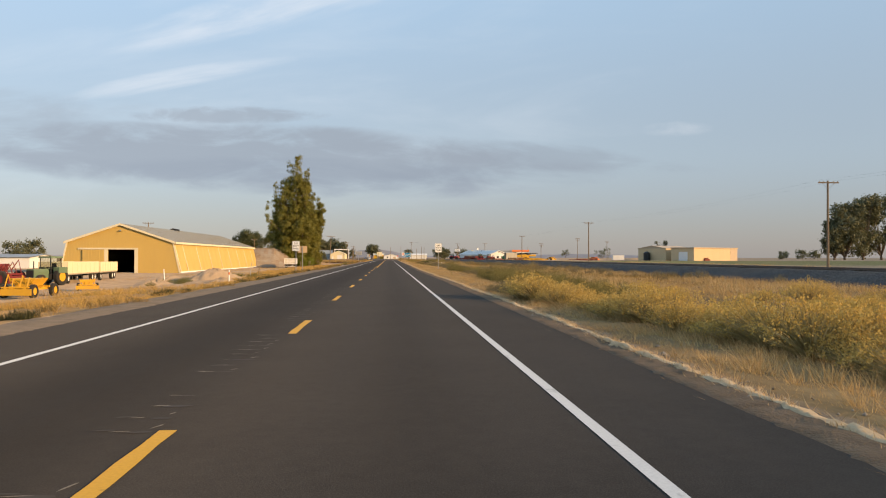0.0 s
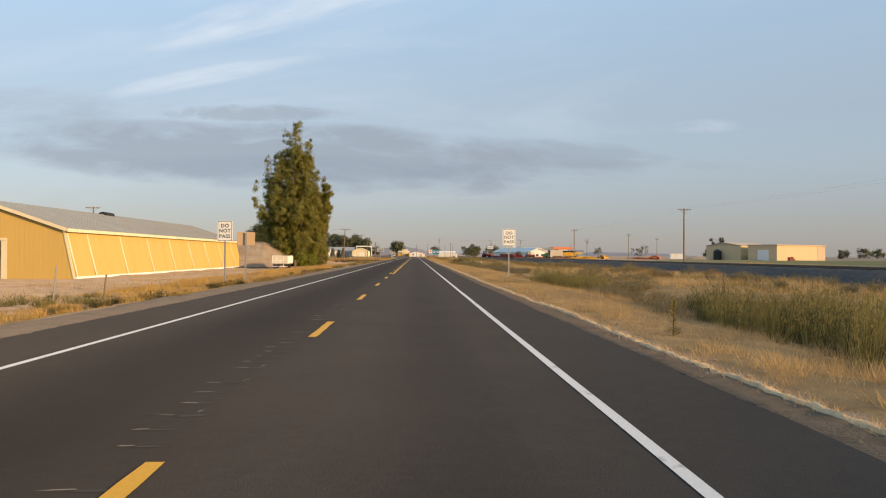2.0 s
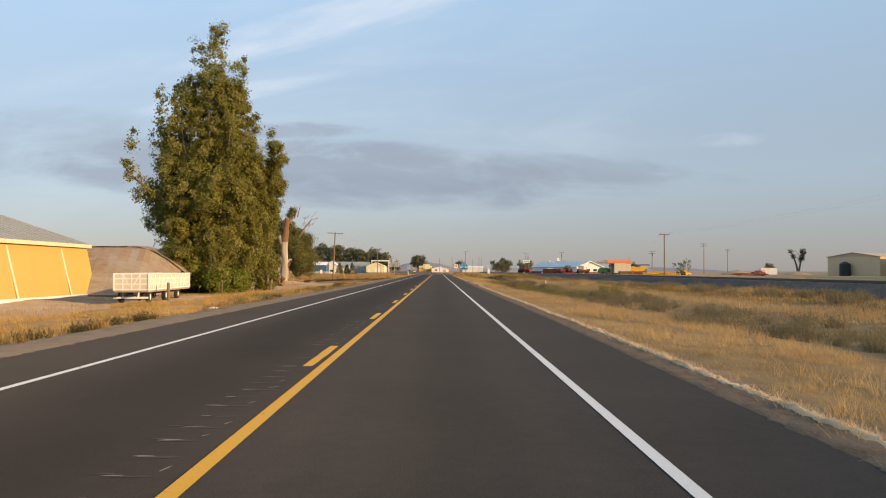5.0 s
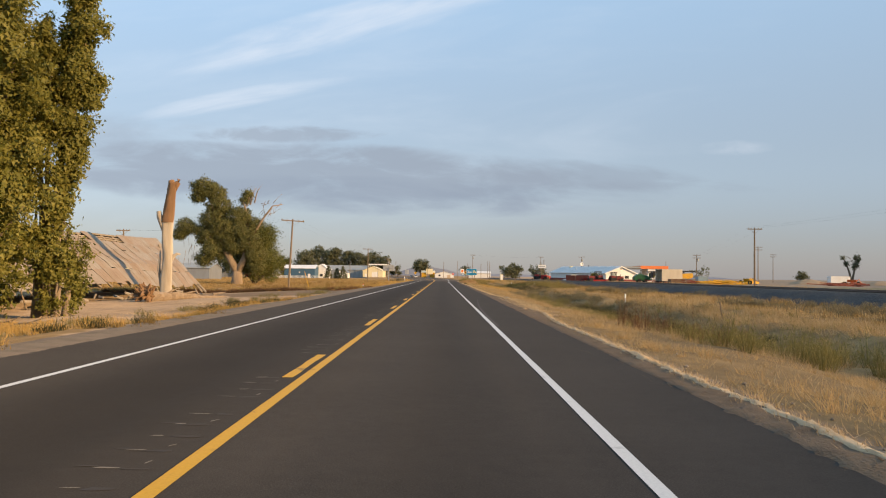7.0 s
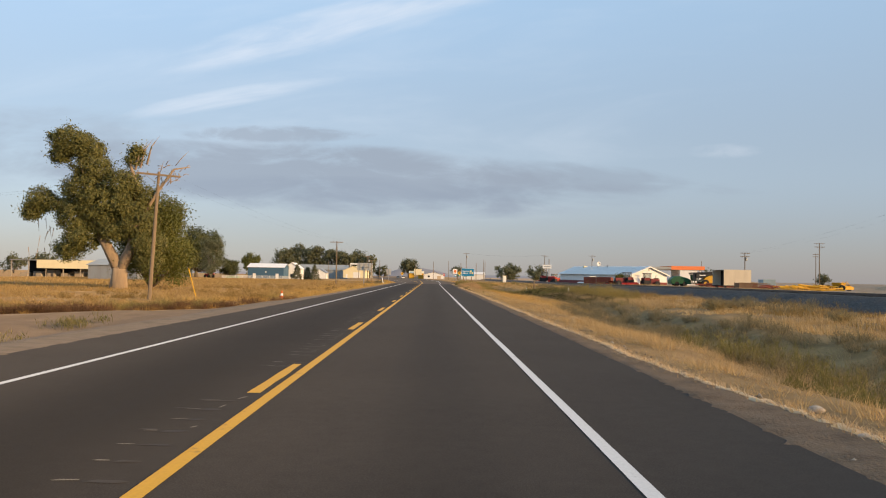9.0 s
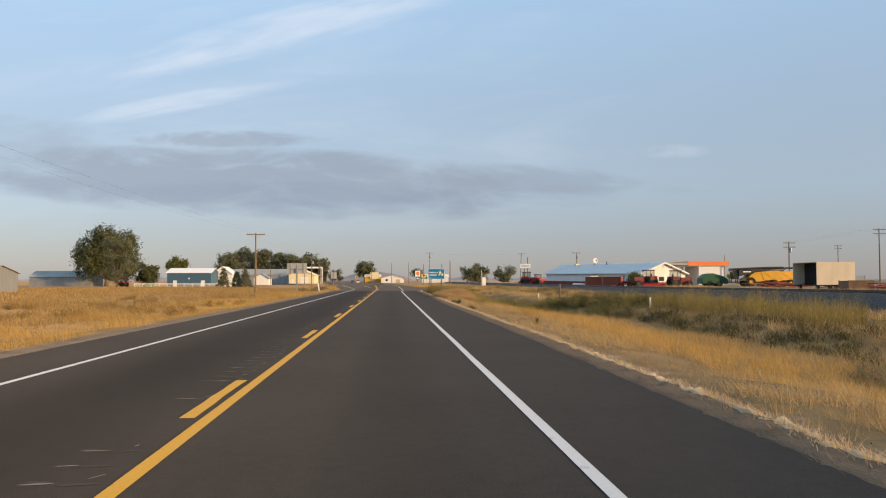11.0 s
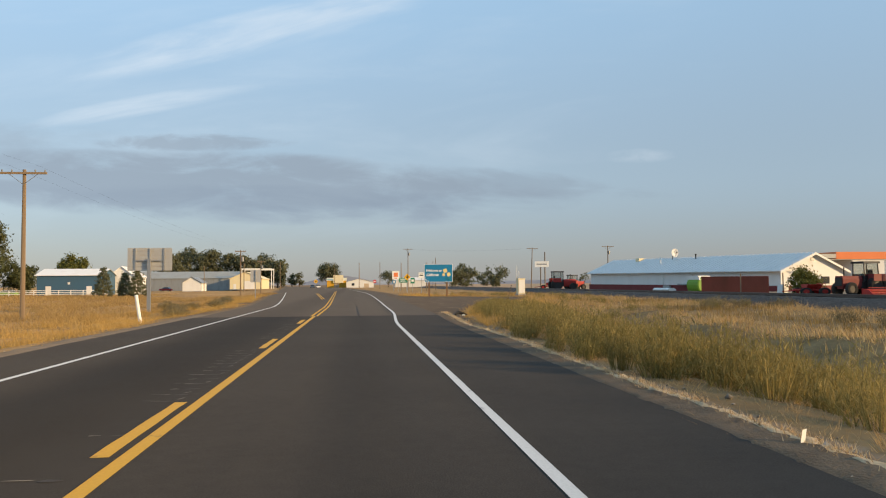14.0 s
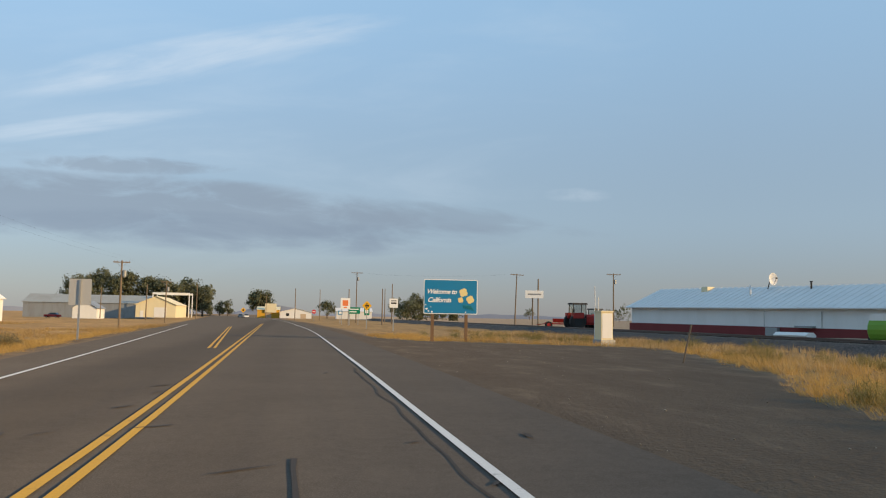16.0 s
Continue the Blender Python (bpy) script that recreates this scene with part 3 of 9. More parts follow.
def cinder_at(x, y):
    """1 where dark cinders and spilt asphalt cover the pull-out and the verge of the old road."""
    if x > 0:
        d = x - right_edge(y)
        off = pull_off(y)
        return max(0.95 * ss(y, 370, 384) * (1 - ss(d, off + 0.2, off + 1.4)), 0.55 * (1 - ss(d, 0.4, 1.2)))
    d = left_edge(y) - x
    return max(0.8 * ss(y, 380, 395) * (1 - ss(d, 1.0, 3.0)), 0.55 * (1 - ss(d, 0.4, 1.2)), 0.72 * ss(y, 236, 242) * (1 - ss(y, drive_end(x) - 1.5, drive_end(x) + 0.5)) * (1 - ss(d, 12.0, 26.0)))


def spread(*spans):
    out = []
    for a, b, step in spans:
        n = max(1, round((b - a) / step))
        out += [a + (b - a) * k / n for k in range(n)]
    return out + [spans[-1][1]]


def build_ground():
    xs = spread((-4200, -1200, 1000), (-1200, -300, 300), (-300, -100, 40), (-100, -50, 5), (-50, -12, 1.5), (-12, -4.5, 0.45), (-4.5, 4.5, 3), (4.5, 15, 0.5),
                (15, 46, 1.3), (46, 100, 6), (100, 300, 40), (300, 1200, 300), (1200, 4200, 1000))
    ys = spread((-400, -40, 60), (-40, 480, 1.1), (480, 620, 4), (620, 1000, 20), (1000, 2000, 200), (2000, 4600, 1300))
    nx, ny = len(xs), len(ys)
    verts = [(x, y, ground_z(x, y)) for y in ys for x in xs]
    k = np.arange(nx * (ny - 1)).reshape(ny - 1, nx)[:, :-1].ravel()
    ob = fast_mesh("ground", verts, np.stack([k, k + 1, k + 1 + nx, k + nx], 1), 4, M["ground"], "", "")
    tagged(ob, "flat dry ground with straw grass and bare soil beside a highway", "ground", kind="structure")
    me = ob.data
    for nm, fn in (("soil", soil_at), ("cinder", cinder_at), ("green", lambda x, y: 0.8 * ss(x, 60, 75) * (1 - ss(y, 300, 330)) * ss(y, 100, 160) if x > 0 else 0.0)):
        at = me.attributes.new(nm, "FLOAT", "POINT")
        at.data.foreach_set("value", np.array([fn(v[0], v[1]) for v in verts], np.float32))
    me.shade_smooth()
    return ob


def strip(name, ys, left, right, z, material, parent, label="", skirt=0.0):
    """A ribbon of road between two edges."""
    cols = [(left, -skirt), (left, 0.0), (right, 0.0), (right, -skirt)] if skirt else [(left, 0), (right, 0)]
    verts, n = [], len(cols)
    for y in ys:
        for j, (f, dz) in enumerate(cols):
            verts.append((f(y) + (0.12 * (-1 if j == 0 else 1) if dz else 0), y, z + dz))
    faces = [(r * n + j, r * n + j + 1, (r + 1) * n + j + 1, (r + 1) * n + j) for r in range(len(ys) - 1) for j in range(n - 1)]
    ob = fast_mesh(name, verts, faces, 4, material, "", "")
    ob.data.shade_flat()
    ob.parent = parent
    if label:
        ob["label"] = label
    return ob


ground = build_ground()

road = tagged(new("road"), "two-lane asphalt highway with yellow and white markings", "road", kind="structure")
strip("asphalt", spread((-60, SEAM, 0.8)), lambda y: left_edge(y) + 0.06 * noise.noise((3, y * 0.3, 0)), lambda y: right_edge(y) + 0.08 * noise.noise((9, y * 0.3, 0)), 0.0, M["asphalt"], road,
      "dark smooth newer asphalt", 0.16)
strip("old_asphalt", spread((SEAM, 560, 4), (560, 1500, 20)), left_edge, right_edge, -0.012, M["asphalt_old"], road, "lighter worn older asphalt", 0.14)
W = 0.062
strip("edge_line", spread((-60, 470, 3), (470, 900, 12)), lambda y: right_line(y) - W - 0.012 * noise.noise((1, y, 0)), lambda y: right_line(y) + W + 0.012 * noise.noise((2, y, 0)), 0.005, M["white_line"], road, "solid white edge line")
strip("edge_line", spread((-60, 512, 3)), lambda y: left_line(y) - W, lambda y: left_line(y) + W, 0.005, M["white_line"], road, "solid white edge line")
strip("centre_line", spread((112, SEAM, 3)), lambda y: mid(y) - 0.075, lambda y: mid(y) + 0.075, 0.005, M["yellow_line"], road, "solid yellow centre line")
for a, b in ((-0.20, -0.08), (0.06, 0.18)):
    strip("centre_line", spread((SEAM, 530, 3)), lambda y, a=a: mid(y) + a, lambda y, b=b: mid(y) + b, 0.003, M["yellow_line"], road, "double yellow centre line")
    strip("centre_line", spread((434, 496, 3)), lambda y, a=a: -1.5 - 0.06 * (y - 435) + a, lambda y, b=b: -1.5 - 0.06 * (y - 435) + b, 0.003, M["yellow_line"], road, "double yellow line of a turn pocket")
for k in range(-3, 31):
    far = 18.9 + 12.192 * k
    off = -0.18 if k < 8 else -0.25
    bm = bmesh.new()
    n = 6
    pts = [(far - 3.35 + 3.35 * j / n) for j in range(n + 1)]
    lo = [bm.verts.new((off - 0.08 + random.uniform(-0.012, 0.012), y, 0.006)) for y in pts]
    hi = [bm.verts.new((off + 0.08 + random.uniform(-0.012, 0.012), y, 0.006)) for y in pts]
    for j in range(n):
        bm.faces.new((lo[j], hi[j], hi[j + 1], lo[j + 1]))
    part("lane_dash", bm, M["yellow_line"], road)


def scuffs(name, rows, material, label):
    """Thin irregular marks lying on the road: middle, half length, half width, turn."""
    v, f = [], []
    for x, y, a, b, q in rows:
        c, s = math.cos(q), math.sin(q)
        k = len(v)
        ring = [(-1, -0.4), (-0.5, -1), (0.4, -0.8), (1, -0.1), (0.6, 0.9), (-0.4, 0.8)]
        for p, r in ring:
            p, r = p * a * random.uniform(0.7, 1.1), r * b * random.uniform(0.5, 1.2)
            v.append((x + c * p - s * r, y + s * p + c * r, 0.004 + 0.001 * random.random()))
        f += [(k, k + 1, k + 2, k + 5), (k + 2, k + 3, k + 4, k + 5)]
    ob = fast_mesh(name, v, f, 4, material, "", "")
    ob.parent = road
    ob["label"] = label
    ob["kind"] = "stuff"


M["truck_blue"] = paint("pale_blue_truck_paint", (0.24, 0.33, 0.38), 0.5, 0, 0.35, (0.25, 0.22, 0.18))
M["bin_wood"] = paint("brown_bin_wood", (0.24, 0.15, 0.09), 0.9, 0, 0.4, (0.12, 0.08, 0.05), 1.5)
M["box_cream"] = paint("aged_cream_panel", (0.62, 0.54, 0.41), 0.6, 0, 0.35, (0.40, 0.33, 0.24), 0.8)
M["chalk"] = paint("pale_scuff", (0.15, 0.14, 0.125), 0.9, 0, 0.5, (0.08, 0.07, 0.06), 4.0)
M["tyre"] = paint("faint_tyre_mark", (0.062, 0.055, 0.048), 0.9, 0, 0.7, (0.036, 0.031, 0.027), 1.2)
M["tar"] = paint("dark_tar", (0.034, 0.03, 0.027), 0.85, 0, 0.5, (0.06, 0.05, 0.042), 1.5)
rows, smudges = [], []
y = -5.0
while y < SEAM - 3:
    y += 0.61 + random.uniform(-0.03, 0.03)
    inside = (y - 18.9) % 12.192 > 12.192 - 3.5
    if random.random() < (0.25 if inside else 0.92):
        rows.append((-0.62 + random.uniform(-0.06, 0.06), y, random.uniform(0.07, 0.17), random.uniform(0.014, 0.03), random.uniform(-0.12, 0.15)))
        smudges.append((-0.40 + random.uniform(-0.08, 0.08), y - 0.03, random.uniform(0.12, 0.2), random.uniform(0.03, 0.055), random.uniform(-0.1, 0.1)))
        if random.random() < 0.55:
            rows.append((-0.32 + random.uniform(-0.05, 0.05), y + 0.2, random.uniform(0.06, 0.14), 0.015, random.uniform(0.9, 1.4)))
            smudges.append((-0.72 + random.uniform(-0.05, 0.05), y + 0.05, random.uniform(0.08, 0.14), random.uniform(0.02, 0.04), random.uniform(-0.1, 0.1)))
scuffs("lane_scuffs", rows, M["chalk"], "pale scratched grooves beside the centre line")
scuffs("lane_grooves", smudges, M["tar"], "dark shallow rumble grooves beside the centre line")
rows = [(mid(y) + random.choice((-0.45, 0.5)) * random.uniform(0.9, 1.3), y, random.uniform(0.1, 0.4), random.uniform(0.04, 0.09), random.uniform(0.5, 1.5)) for y in (392, 394.5, 400, 404, 411, 415, 421, 428, 433)]
rows += [(random.uniform(-2.5, 5.5), random.uniform(391, 440), random.uniform(0.1, 0.5), random.uniform(0.02, 0.05), random.uniform(-0.4, 1.8)) for _ in range(30)]
scuffs("tar_patches", rows, M["tar"], "dark tar smears on the old asphalt")
strip("tar_seam", spread((SEAM + 0.2, 406, 0.6)), lambda y: 2.10 - 0.006 * (y - 396) + 0.03 * noise.noise((5, y, 0)), lambda y: 2.16 - 0.006 * (y - 396) + 0.05 * noise.noise((6, y * 1.4, 0)), 0.0, M["tar"], road, "dark sealed crack along the lane")
strip("tar_seam", spread((391, 421, 0.5)), lambda y: right_line(y) - 0.30 + 0.16 * noise.noise((8, y * 0.5, 0)), lambda y: right_line(y) - 0.27 + 0.16 * noise.noise((8, y * 0.5, 0)), -0.004, M["tar"], road, "thin dark crack beside the edge line")
strip("tyre_mark", spread((199, 226, 1.5)), lambda y: 3.70 + 0.001 * (y - 201) ** 2, lambda y: 3.80 + 0.001 * (y - 201) ** 2 - 0.0025 * (y - 199), 0.003, M["tyre"], road, "faint swerving tyre mark over the shoulder")


def edge_ridge(side):
    """The dark crumbly gravel along the edge of the road and the windrow of dirt at its outer side, coloured paler for
    its sunlit crest.
    """
    rng = np.random.default_rng(17 + side)
    ys = spread((-30, 392, 0.15))
    prof = ((-0.12, -0.035), (0.03, 0.006), (0.16, 0.012), (0.3, 0.012), (0.42, 0.02), (0.62, -0.02), (1.1, -0.2))
    n, v = len(prof), []
    crest = ((-0.11, -0.03), (-0.06, 0.022), (-0.01, 0.042), (0.05, 0.034), (0.12, 0.0), (0.36, -0.2))
    m_, cv = len(crest), []
    for y in ys:
        e = right_edge(y) if side > 0 else left_edge(y)
        w = max(0.55, 1.0 + 0.3 * noise.noise((side * 7, y * 0.12, 0)) + 0.16 * noise.noise((side * 9, y * 0.8, 0)))
        w += 2.0 * shoulder(y) if side > 0 else 1.1 * (1 - ss(y, 262, 285))
        for q, z in prof:
            v.append((e + side * q * w + rng.normal() * 0.025, y + rng.normal() * 0.03, z + rng.normal() * 0.009))
        tall = 0.95 + 1.0 * noise.noise((side * 3, y * 0.35, 1)) + 0.7 * noise.noise((side * 4, y * 1.5, 1))
        tall = max(-0.5, tall) * (1.0 if side > 0 else 0.5) * (1 - 0.55 * ss(y, 205, 235))
        for q, z in crest:
            q *= 1 + 0.4 * noise.noise((side * 5, y * 1.1, q))
            cv.append((e + side * (0.5 * w + q) + rng.normal() * 0.018, y + rng.normal() * 0.03, (z * 0.9 * tall * (1 + 0.7 * noise.noise((side, y * 3.1, q))) if z > 0 else z) + rng.normal() * 0.016))
    for nm, vv, k, mat, lb in (("gravel_lip", v, n, M["gravel_lip"] if side > 0 else M["gravel_west"], "dark crumbly gravel along the asphalt edge"), ("dirt_windrow", cv, m_, M["windrow"], "windrow of dry dirt beside roadside grass, paled for its sunlit crest")):
        if side < 0 and nm == "dirt_windrow":
            continue
        f = [(r * k + j, r * k + j + 1, (r + 1) * k + j + 1, (r + 1) * k + j) for r in range(len(ys) - 1) for j in range(k - 1)]
        if side < 0:
            f = [q[::-1] for q in f]
        fast_mesh(nm, vv, f, 4, mat, lb, "gravel")


M["gravel_lip"] = paint("crumbled_gravel", (0.16, 0.112, 0.07), 0.95, 0, 0.75, (0.065, 0.047, 0.033), 2.2, (1, 1, 1), 1.0, 0.2, 22.0)
M["gravel_west"] = paint("grey_shoulder_gravel", (0.155, 0.128, 0.098), 0.95, 0, 0.6, (0.075, 0.062, 0.05), 1.6, (1, 1, 1), 1.0, 0.2, 22.0)
# dry dirt colour, lightened to stand for sun on the crest
M["windrow"] = paint("dry_dirt_sunlit_pale", (0.56, 0.42, 0.26), 0.95, 0, 0.6, (0.27, 0.19, 0.105), 1.6, (1, 1, 1), 1.0, 0.2, 16.0)
edge_ridge(1)
edge_ridge(-1)


def pebbles():
    """Loose stones along both edges and over the pull-out."""
    v, f = [], []
    rng = np.random.default_rng(5)
    spots = []
    for _ in range(7000):
        y = rng.uniform(-5, 384)
        s = 1 if rng.random() < 0.75 else -1
        e = right_edge(y) if s > 0 else left_edge(y)
        spots.append((e + s * abs(rng.normal(0.4, 0.4)), y, rng.gamma(1.6, 0.008) + 0.008))
    for _ in range(500):
        y = rng.uniform(392, 460)
        spots.append((right_edge(y) + rng.uniform(0, 7), y, rng.gamma(2.0, 0.004) + 0.003))
    for x, y, r in spots:
        z = max(ground_z(x, y), -0.3) + r * 0.3
        k = len(v)
        for d in ((1, 0, 0), (0, 1, 0), (-1, 0, 0), (0, -1, 0), (0, 0, 0.8), (0, 0, -0.8)):
            q = rng.uniform(0.7, 1.2)
            v.append((x + d[0] * r * q, y + d[1] * r * q, z + d[2] * r * q))
        f += [(k, k + 1, k + 4), (k + 1, k + 2, k + 4), (k + 2, k + 3, k + 4), (k + 3, k, k + 4), (k + 1, k, k + 5), (k + 2, k + 1, k + 5), (k + 3, k + 2, k + 5), (k, k + 3, k + 5)]
    fast_mesh("loose_stones", v, f, 3, M["gravel"], "loose grey and tan stones along the road edge", "stones")


pebbles()


def dirt_clods():
    """Torn-up clods of dirt and sod on the outer half of the wide shoulder."""
    v, f = [], []
    rng = np.random.default_rng(23)
    for _ in range(700):
        y = rng.uniform(205, 231)
        d = 0.45 + abs(rng.normal(0.5, 0.4))
        if d > 1.75 or rng.random() > 0.35 + 1.6 * noise.noise((d * 1.4, y * 0.7, 8)):
            continue
        x, r = right_edge(y) + d, rng.gamma(1.5, 0.012) + 0.008
        z, k, q0 = 0.012 + r * 0.15, len(v), rng.uniform(0, 6.3)
        for ring, zz in ((1.0, -0.2), (0.75, 0.4)):
            for j in range(5):
                q = rng.uniform(0.75, 1.3) * ring * r
                v.append((x + q * math.cos(q0 + j * 1.257), y + 1.2 * q * math.sin(q0 + j * 1.257), z + zz * r * rng.uniform(0.7, 1.2)))
        v.append((x, y, z + 0.6 * r))
        for j in range(5):
            n = (j + 1) % 5
            f += [(k + j, k + n, k + 5 + n), (k + j, k + 5 + n, k + 5 + j), (k + 5 + j, k + 5 + n, k + 10)]
    fast_mesh("dirt_clods", v, f, 3, M["windrow"], "dry clods of dirt and sod on the shoulder", "dirt")


dirt_clods()


# ---- the railway ----
def berm_top(y):
    return 0.48 - 0.22 * ss(y, 300, 420)


def build_railway():
    rw = tagged(new("railway"), "railway on a dark grey ballast bank beside the highway", "railway", kind="structure")
    ys = spread((-200, -20, 20), (-20, 480, 0.8), (480, 900, 12))
    prof = ((31.9, None), (33.0, -0.55), (35.9, 0.0), (36.6, 0.06), (40.4, 0.06), (41.2, 0.0), (43.4, None))
    v, n = [], len(prof)
    for y in ys:
        t = berm_top(y)
        for j, (x, dz) in enumerate(prof):
            xx = x + 0.25 * noise.noise((j * 3.1, y * 0.35, 0))
            z = (ground_z(xx, y) - 0.15) if dz is None else t + dz * (1.6 if dz < -0.1 else 1) + 0.07 * noise.noise((j * 2.7, y * 0.9, 2))
            v.append((xx, y, z))
    f = [(r * n + j, r * n + j + 1, (r + 1) * n + j + 1, (r + 1) * n + j) for r in range(len(ys) - 1) for j in range(n - 1)]
    b = fast_mesh("ballast", v, f, 4, M["ballast"], "", "")
    b.parent = rw
    for x in (37.75, 39.18):
        vv, ff = [], []
        pr = ((-0.035, 0.0), (-0.012, 0.03), (-0.035, 0.14), (-0.035, 0.17), (0.035, 0.17), (0.035, 0.14), (0.012, 0.03), (0.035, 0.0))
        yy = spread((-200, 900, 20))
        for y in yy:
            vv += [(x + a, y, berm_top(y) + 0.10 + c) for a, c in pr]
        m = len(pr)
        for r in range(len(yy) - 1):
            ff += [(r * m + j, r * m + (j + 1) % m, (r + 1) * m + (j + 1) % m, (r + 1) * m + j) for j in range(m)]
        o = fast_mesh("rail", vv, ff, 4, M["rail"], "", "")
        o.parent = rw
    bm = bmesh.new()
    for k in range(900):
        y = -20 + 0.56 * k
        box(bm, 37.2, 39.75, y - 0.11, y + 0.11, berm_top(y) - 0.02, berm_top(y) + 0.12)
    o = part("tie", bm, M["tie"], rw)
    o["kind"] = "stuff"


build_railway()


def build_hills():
    bm = bmesh.new()
    for a, b, h, d in ((-260, 120, 52, 3900), (500, 1500, 26, 4100), (-1900, -700, 24, 4100), (-700, -200, 16, 4200), (100, 620, 18, 4200)):
        n = 40
        lo, hi = [], []
        for k in range(n + 1):
            x = a + (b - a) * k / n
            t = math.sin(math.pi * k / n) ** 0.8
            lo.append(bm.verts.new((x, d, -5)))
            hi.append(bm.verts.new((x, d + 60, max(-4, h * t * (0.75 + 0.35 * noise.noise((x * 0.012, d, 0)))))))
        for k in range(n):
            bm.faces.new((lo[k], lo[k + 1], hi[k + 1], hi[k]))
    tagged(part("backdrop", bm, M["hill"]), "low hills on the horizon, coloured blue for the haze", "hills", kind="structure")


build_hills()

# ---- barn and yard on the west side ----
def build_barn():
    """A long mustard barn with leaning side walls, a low metal roof and a big open door in the gable."""
    base, x0, x1, xm = -1.15, -50.0, -31.25, -40.6
    ex0, ex1, ez, pz = -48.9, -32.35, 3.9, 6.65
    y0, y1 = 128.0, 202.0
    t = thing("barn", "long mustard-yellow barn with leaning side walls and an open gable door", "barn", (0, 0, 0))
    dx0, dx1, dz = -42.5, -38.4, 2.7
    bm = bmesh.new()

    def gable(y, hole):
        if hole:
            for pts in (((x0, base), (dx0, base), (dx0, dz), (ex0, ez)), ((dx1, base), (x1, base), (ex1, ez), (dx1, dz)), ((ex0, ez), (dx0, dz), (dx1, dz), (ex1, ez), (xm, pz))):
                prism(bm, pts, y, y + 0.15)
        else:
            prism(bm, ((x0, base), (x1, base), (ex1, ez), (xm, pz), (ex0, ez)), y - 0.15, y)
    gable(y0, True)
    part("front_gable", bm, M["barn"], t)
    bm = bmesh.new()
    gable(y1, False)
    part("rear_gable", bm, M["barn"], t)
    for s, (bx, ex) in enumerate(((x1, ex1), (x0, ex0))):
        d = -0.15 if s == 0 else 0.15
        bm = bmesh.new()
        prism(bm, ((bx, base), (ex, ez), (ex + d, ez), (bx + d, base)), y0 + 0.16, y1 - 0.16)
        part("side_wall", bm, M["barn"], t)
    # standing ribs on the gable
    bm = bmesh.new()
    x = x0 + 0.5
    while x < x1 - 0.3:
        f = (x - x0) / (ex0 - x0) if x < ex0 else (x1 - x) / (x1 - ex1) if x > ex1 else 9
        top = base + (ez - base) * f if f < 1 else ez + (pz - ez) * (1 - abs(x - xm) / (ex1 - xm))
        lo = base if not dx0 - 0.25 < x < dx1 + 0.25 else dz + 0.2
        if top - 0.1 > lo:
            box(bm, x - 0.03, x + 0.03, y0 - 0.012, y0 - 0.002, lo, top - 0.05)
        x += 0.46
    part("siding_rib", bm, M["barn"], t)["kind"] = "stuff"
    # roof sheets
    for s, ex in ((1, ex1), (-1, ex0)):
        bm = bmesh.new()
        o = 0.35 * s
        dzl = (pz - ez) / abs(xm - ex) * 0.35
        prism(bm, ((xm, pz + 0.02), (ex + o, ez - dzl + 0.02), (ex + o, ez - dzl + 0.14), (xm, pz + 0.14)), y0 - 0.3, y1 + 0.3)
        r = part("roof", bm, M["barn_roof"], t, "grey ribbed metal roof slope")
        bm = bmesh.new()
        prism(bm, ((xm, pz + 0.142), (ex + o, ez - dzl + 0.142), (ex + o, ez - dzl + 0.185), (xm, pz + 0.185)), y0 - 0.03, y0 + 0.03)
        rib = part("roof_rib", bm, M["barn_roof"], r)
        for k in range(1, 62):
            q = new("roof_rib", rib.data)
            q.parent = r
            q.location = (0, 1.2 * k, 0)
    # trim: eaves, rake boards, corners, battens and the sill
    bm = bmesh.new()
    prism(bm, ((xm, pz - 0.12), (ex1 + 0.3, ez - 0.28), (ex1 + 0.3, ez + 0.06), (xm, pz + 0.2)), y0 - 0.36, y0 - 0.305)
    prism(bm, ((xm, pz - 0.12), (xm, pz + 0.2), (ex0 - 0.3, ez + 0.06), (ex0 - 0.3, ez - 0.28)), y0 - 0.36, y0 - 0.305)
    part("rake_board", bm, M["barn_trim"], t)
    for bx, ex, s in ((x1, ex1, 1), (x0, ex0, -1)):
        bm = bmesh.new()
        prism(bm, ((bx + 0.005 * s, base), (ex + 0.005 * s, ez), (ex - 0.22 * s, ez), (bx - 0.22 * s, base)), y0 - 0.06, y0 - 0.003)
        part("corner_board", bm, M["barn_trim"], t)
    bm = bmesh.new()
    box(bm, ex1 + 0.36, ex1 + 0.42, y0 - 0.3, y1 + 0.3, ez - 0.32, ez + 0.0)
    part("eave_board", bm, M["barn_trim"], t)
    bm = bmesh.new()
    prism(bm, ((x1 + 0.03, base - 0.05), (x1 + 0.11, base - 0.05), (x1 + 0.03, base + 0.36), (x1 - 0.05, base + 0.36)), y0, y1)
    part("sill_board", bm, M["white"], t, "white painted sill along the wall")
    for y in [y0 + 0.35] + [133.0 + 9.1 * k for k in range(8)]:
        bm = bmesh.new()
        prism(bm, ((x1 + 0.004, base + 0.36), (x1 + 0.06, base + 0.36), (ex1 + 0.06, ez - 0.3), (ex1 + 0.004, ez - 0.3)), y - 0.13, y + 0.13)
        part("batten", bm, M["barn_trim"], t)
    # door opening: jambs, header, the slid-back leaf, dark room behind
    for a, b in ((dx0 - 0.55, dx0), (dx1, dx1 + 0.55)):
        bm = bmesh.new()
        box(bm, a, b, y0 - 0.08, y0 - 0.035, base, dz)
        part("door_jamb", bm, M["barn_trim"], t, "pale door jamb")
    bm = bmesh.new()
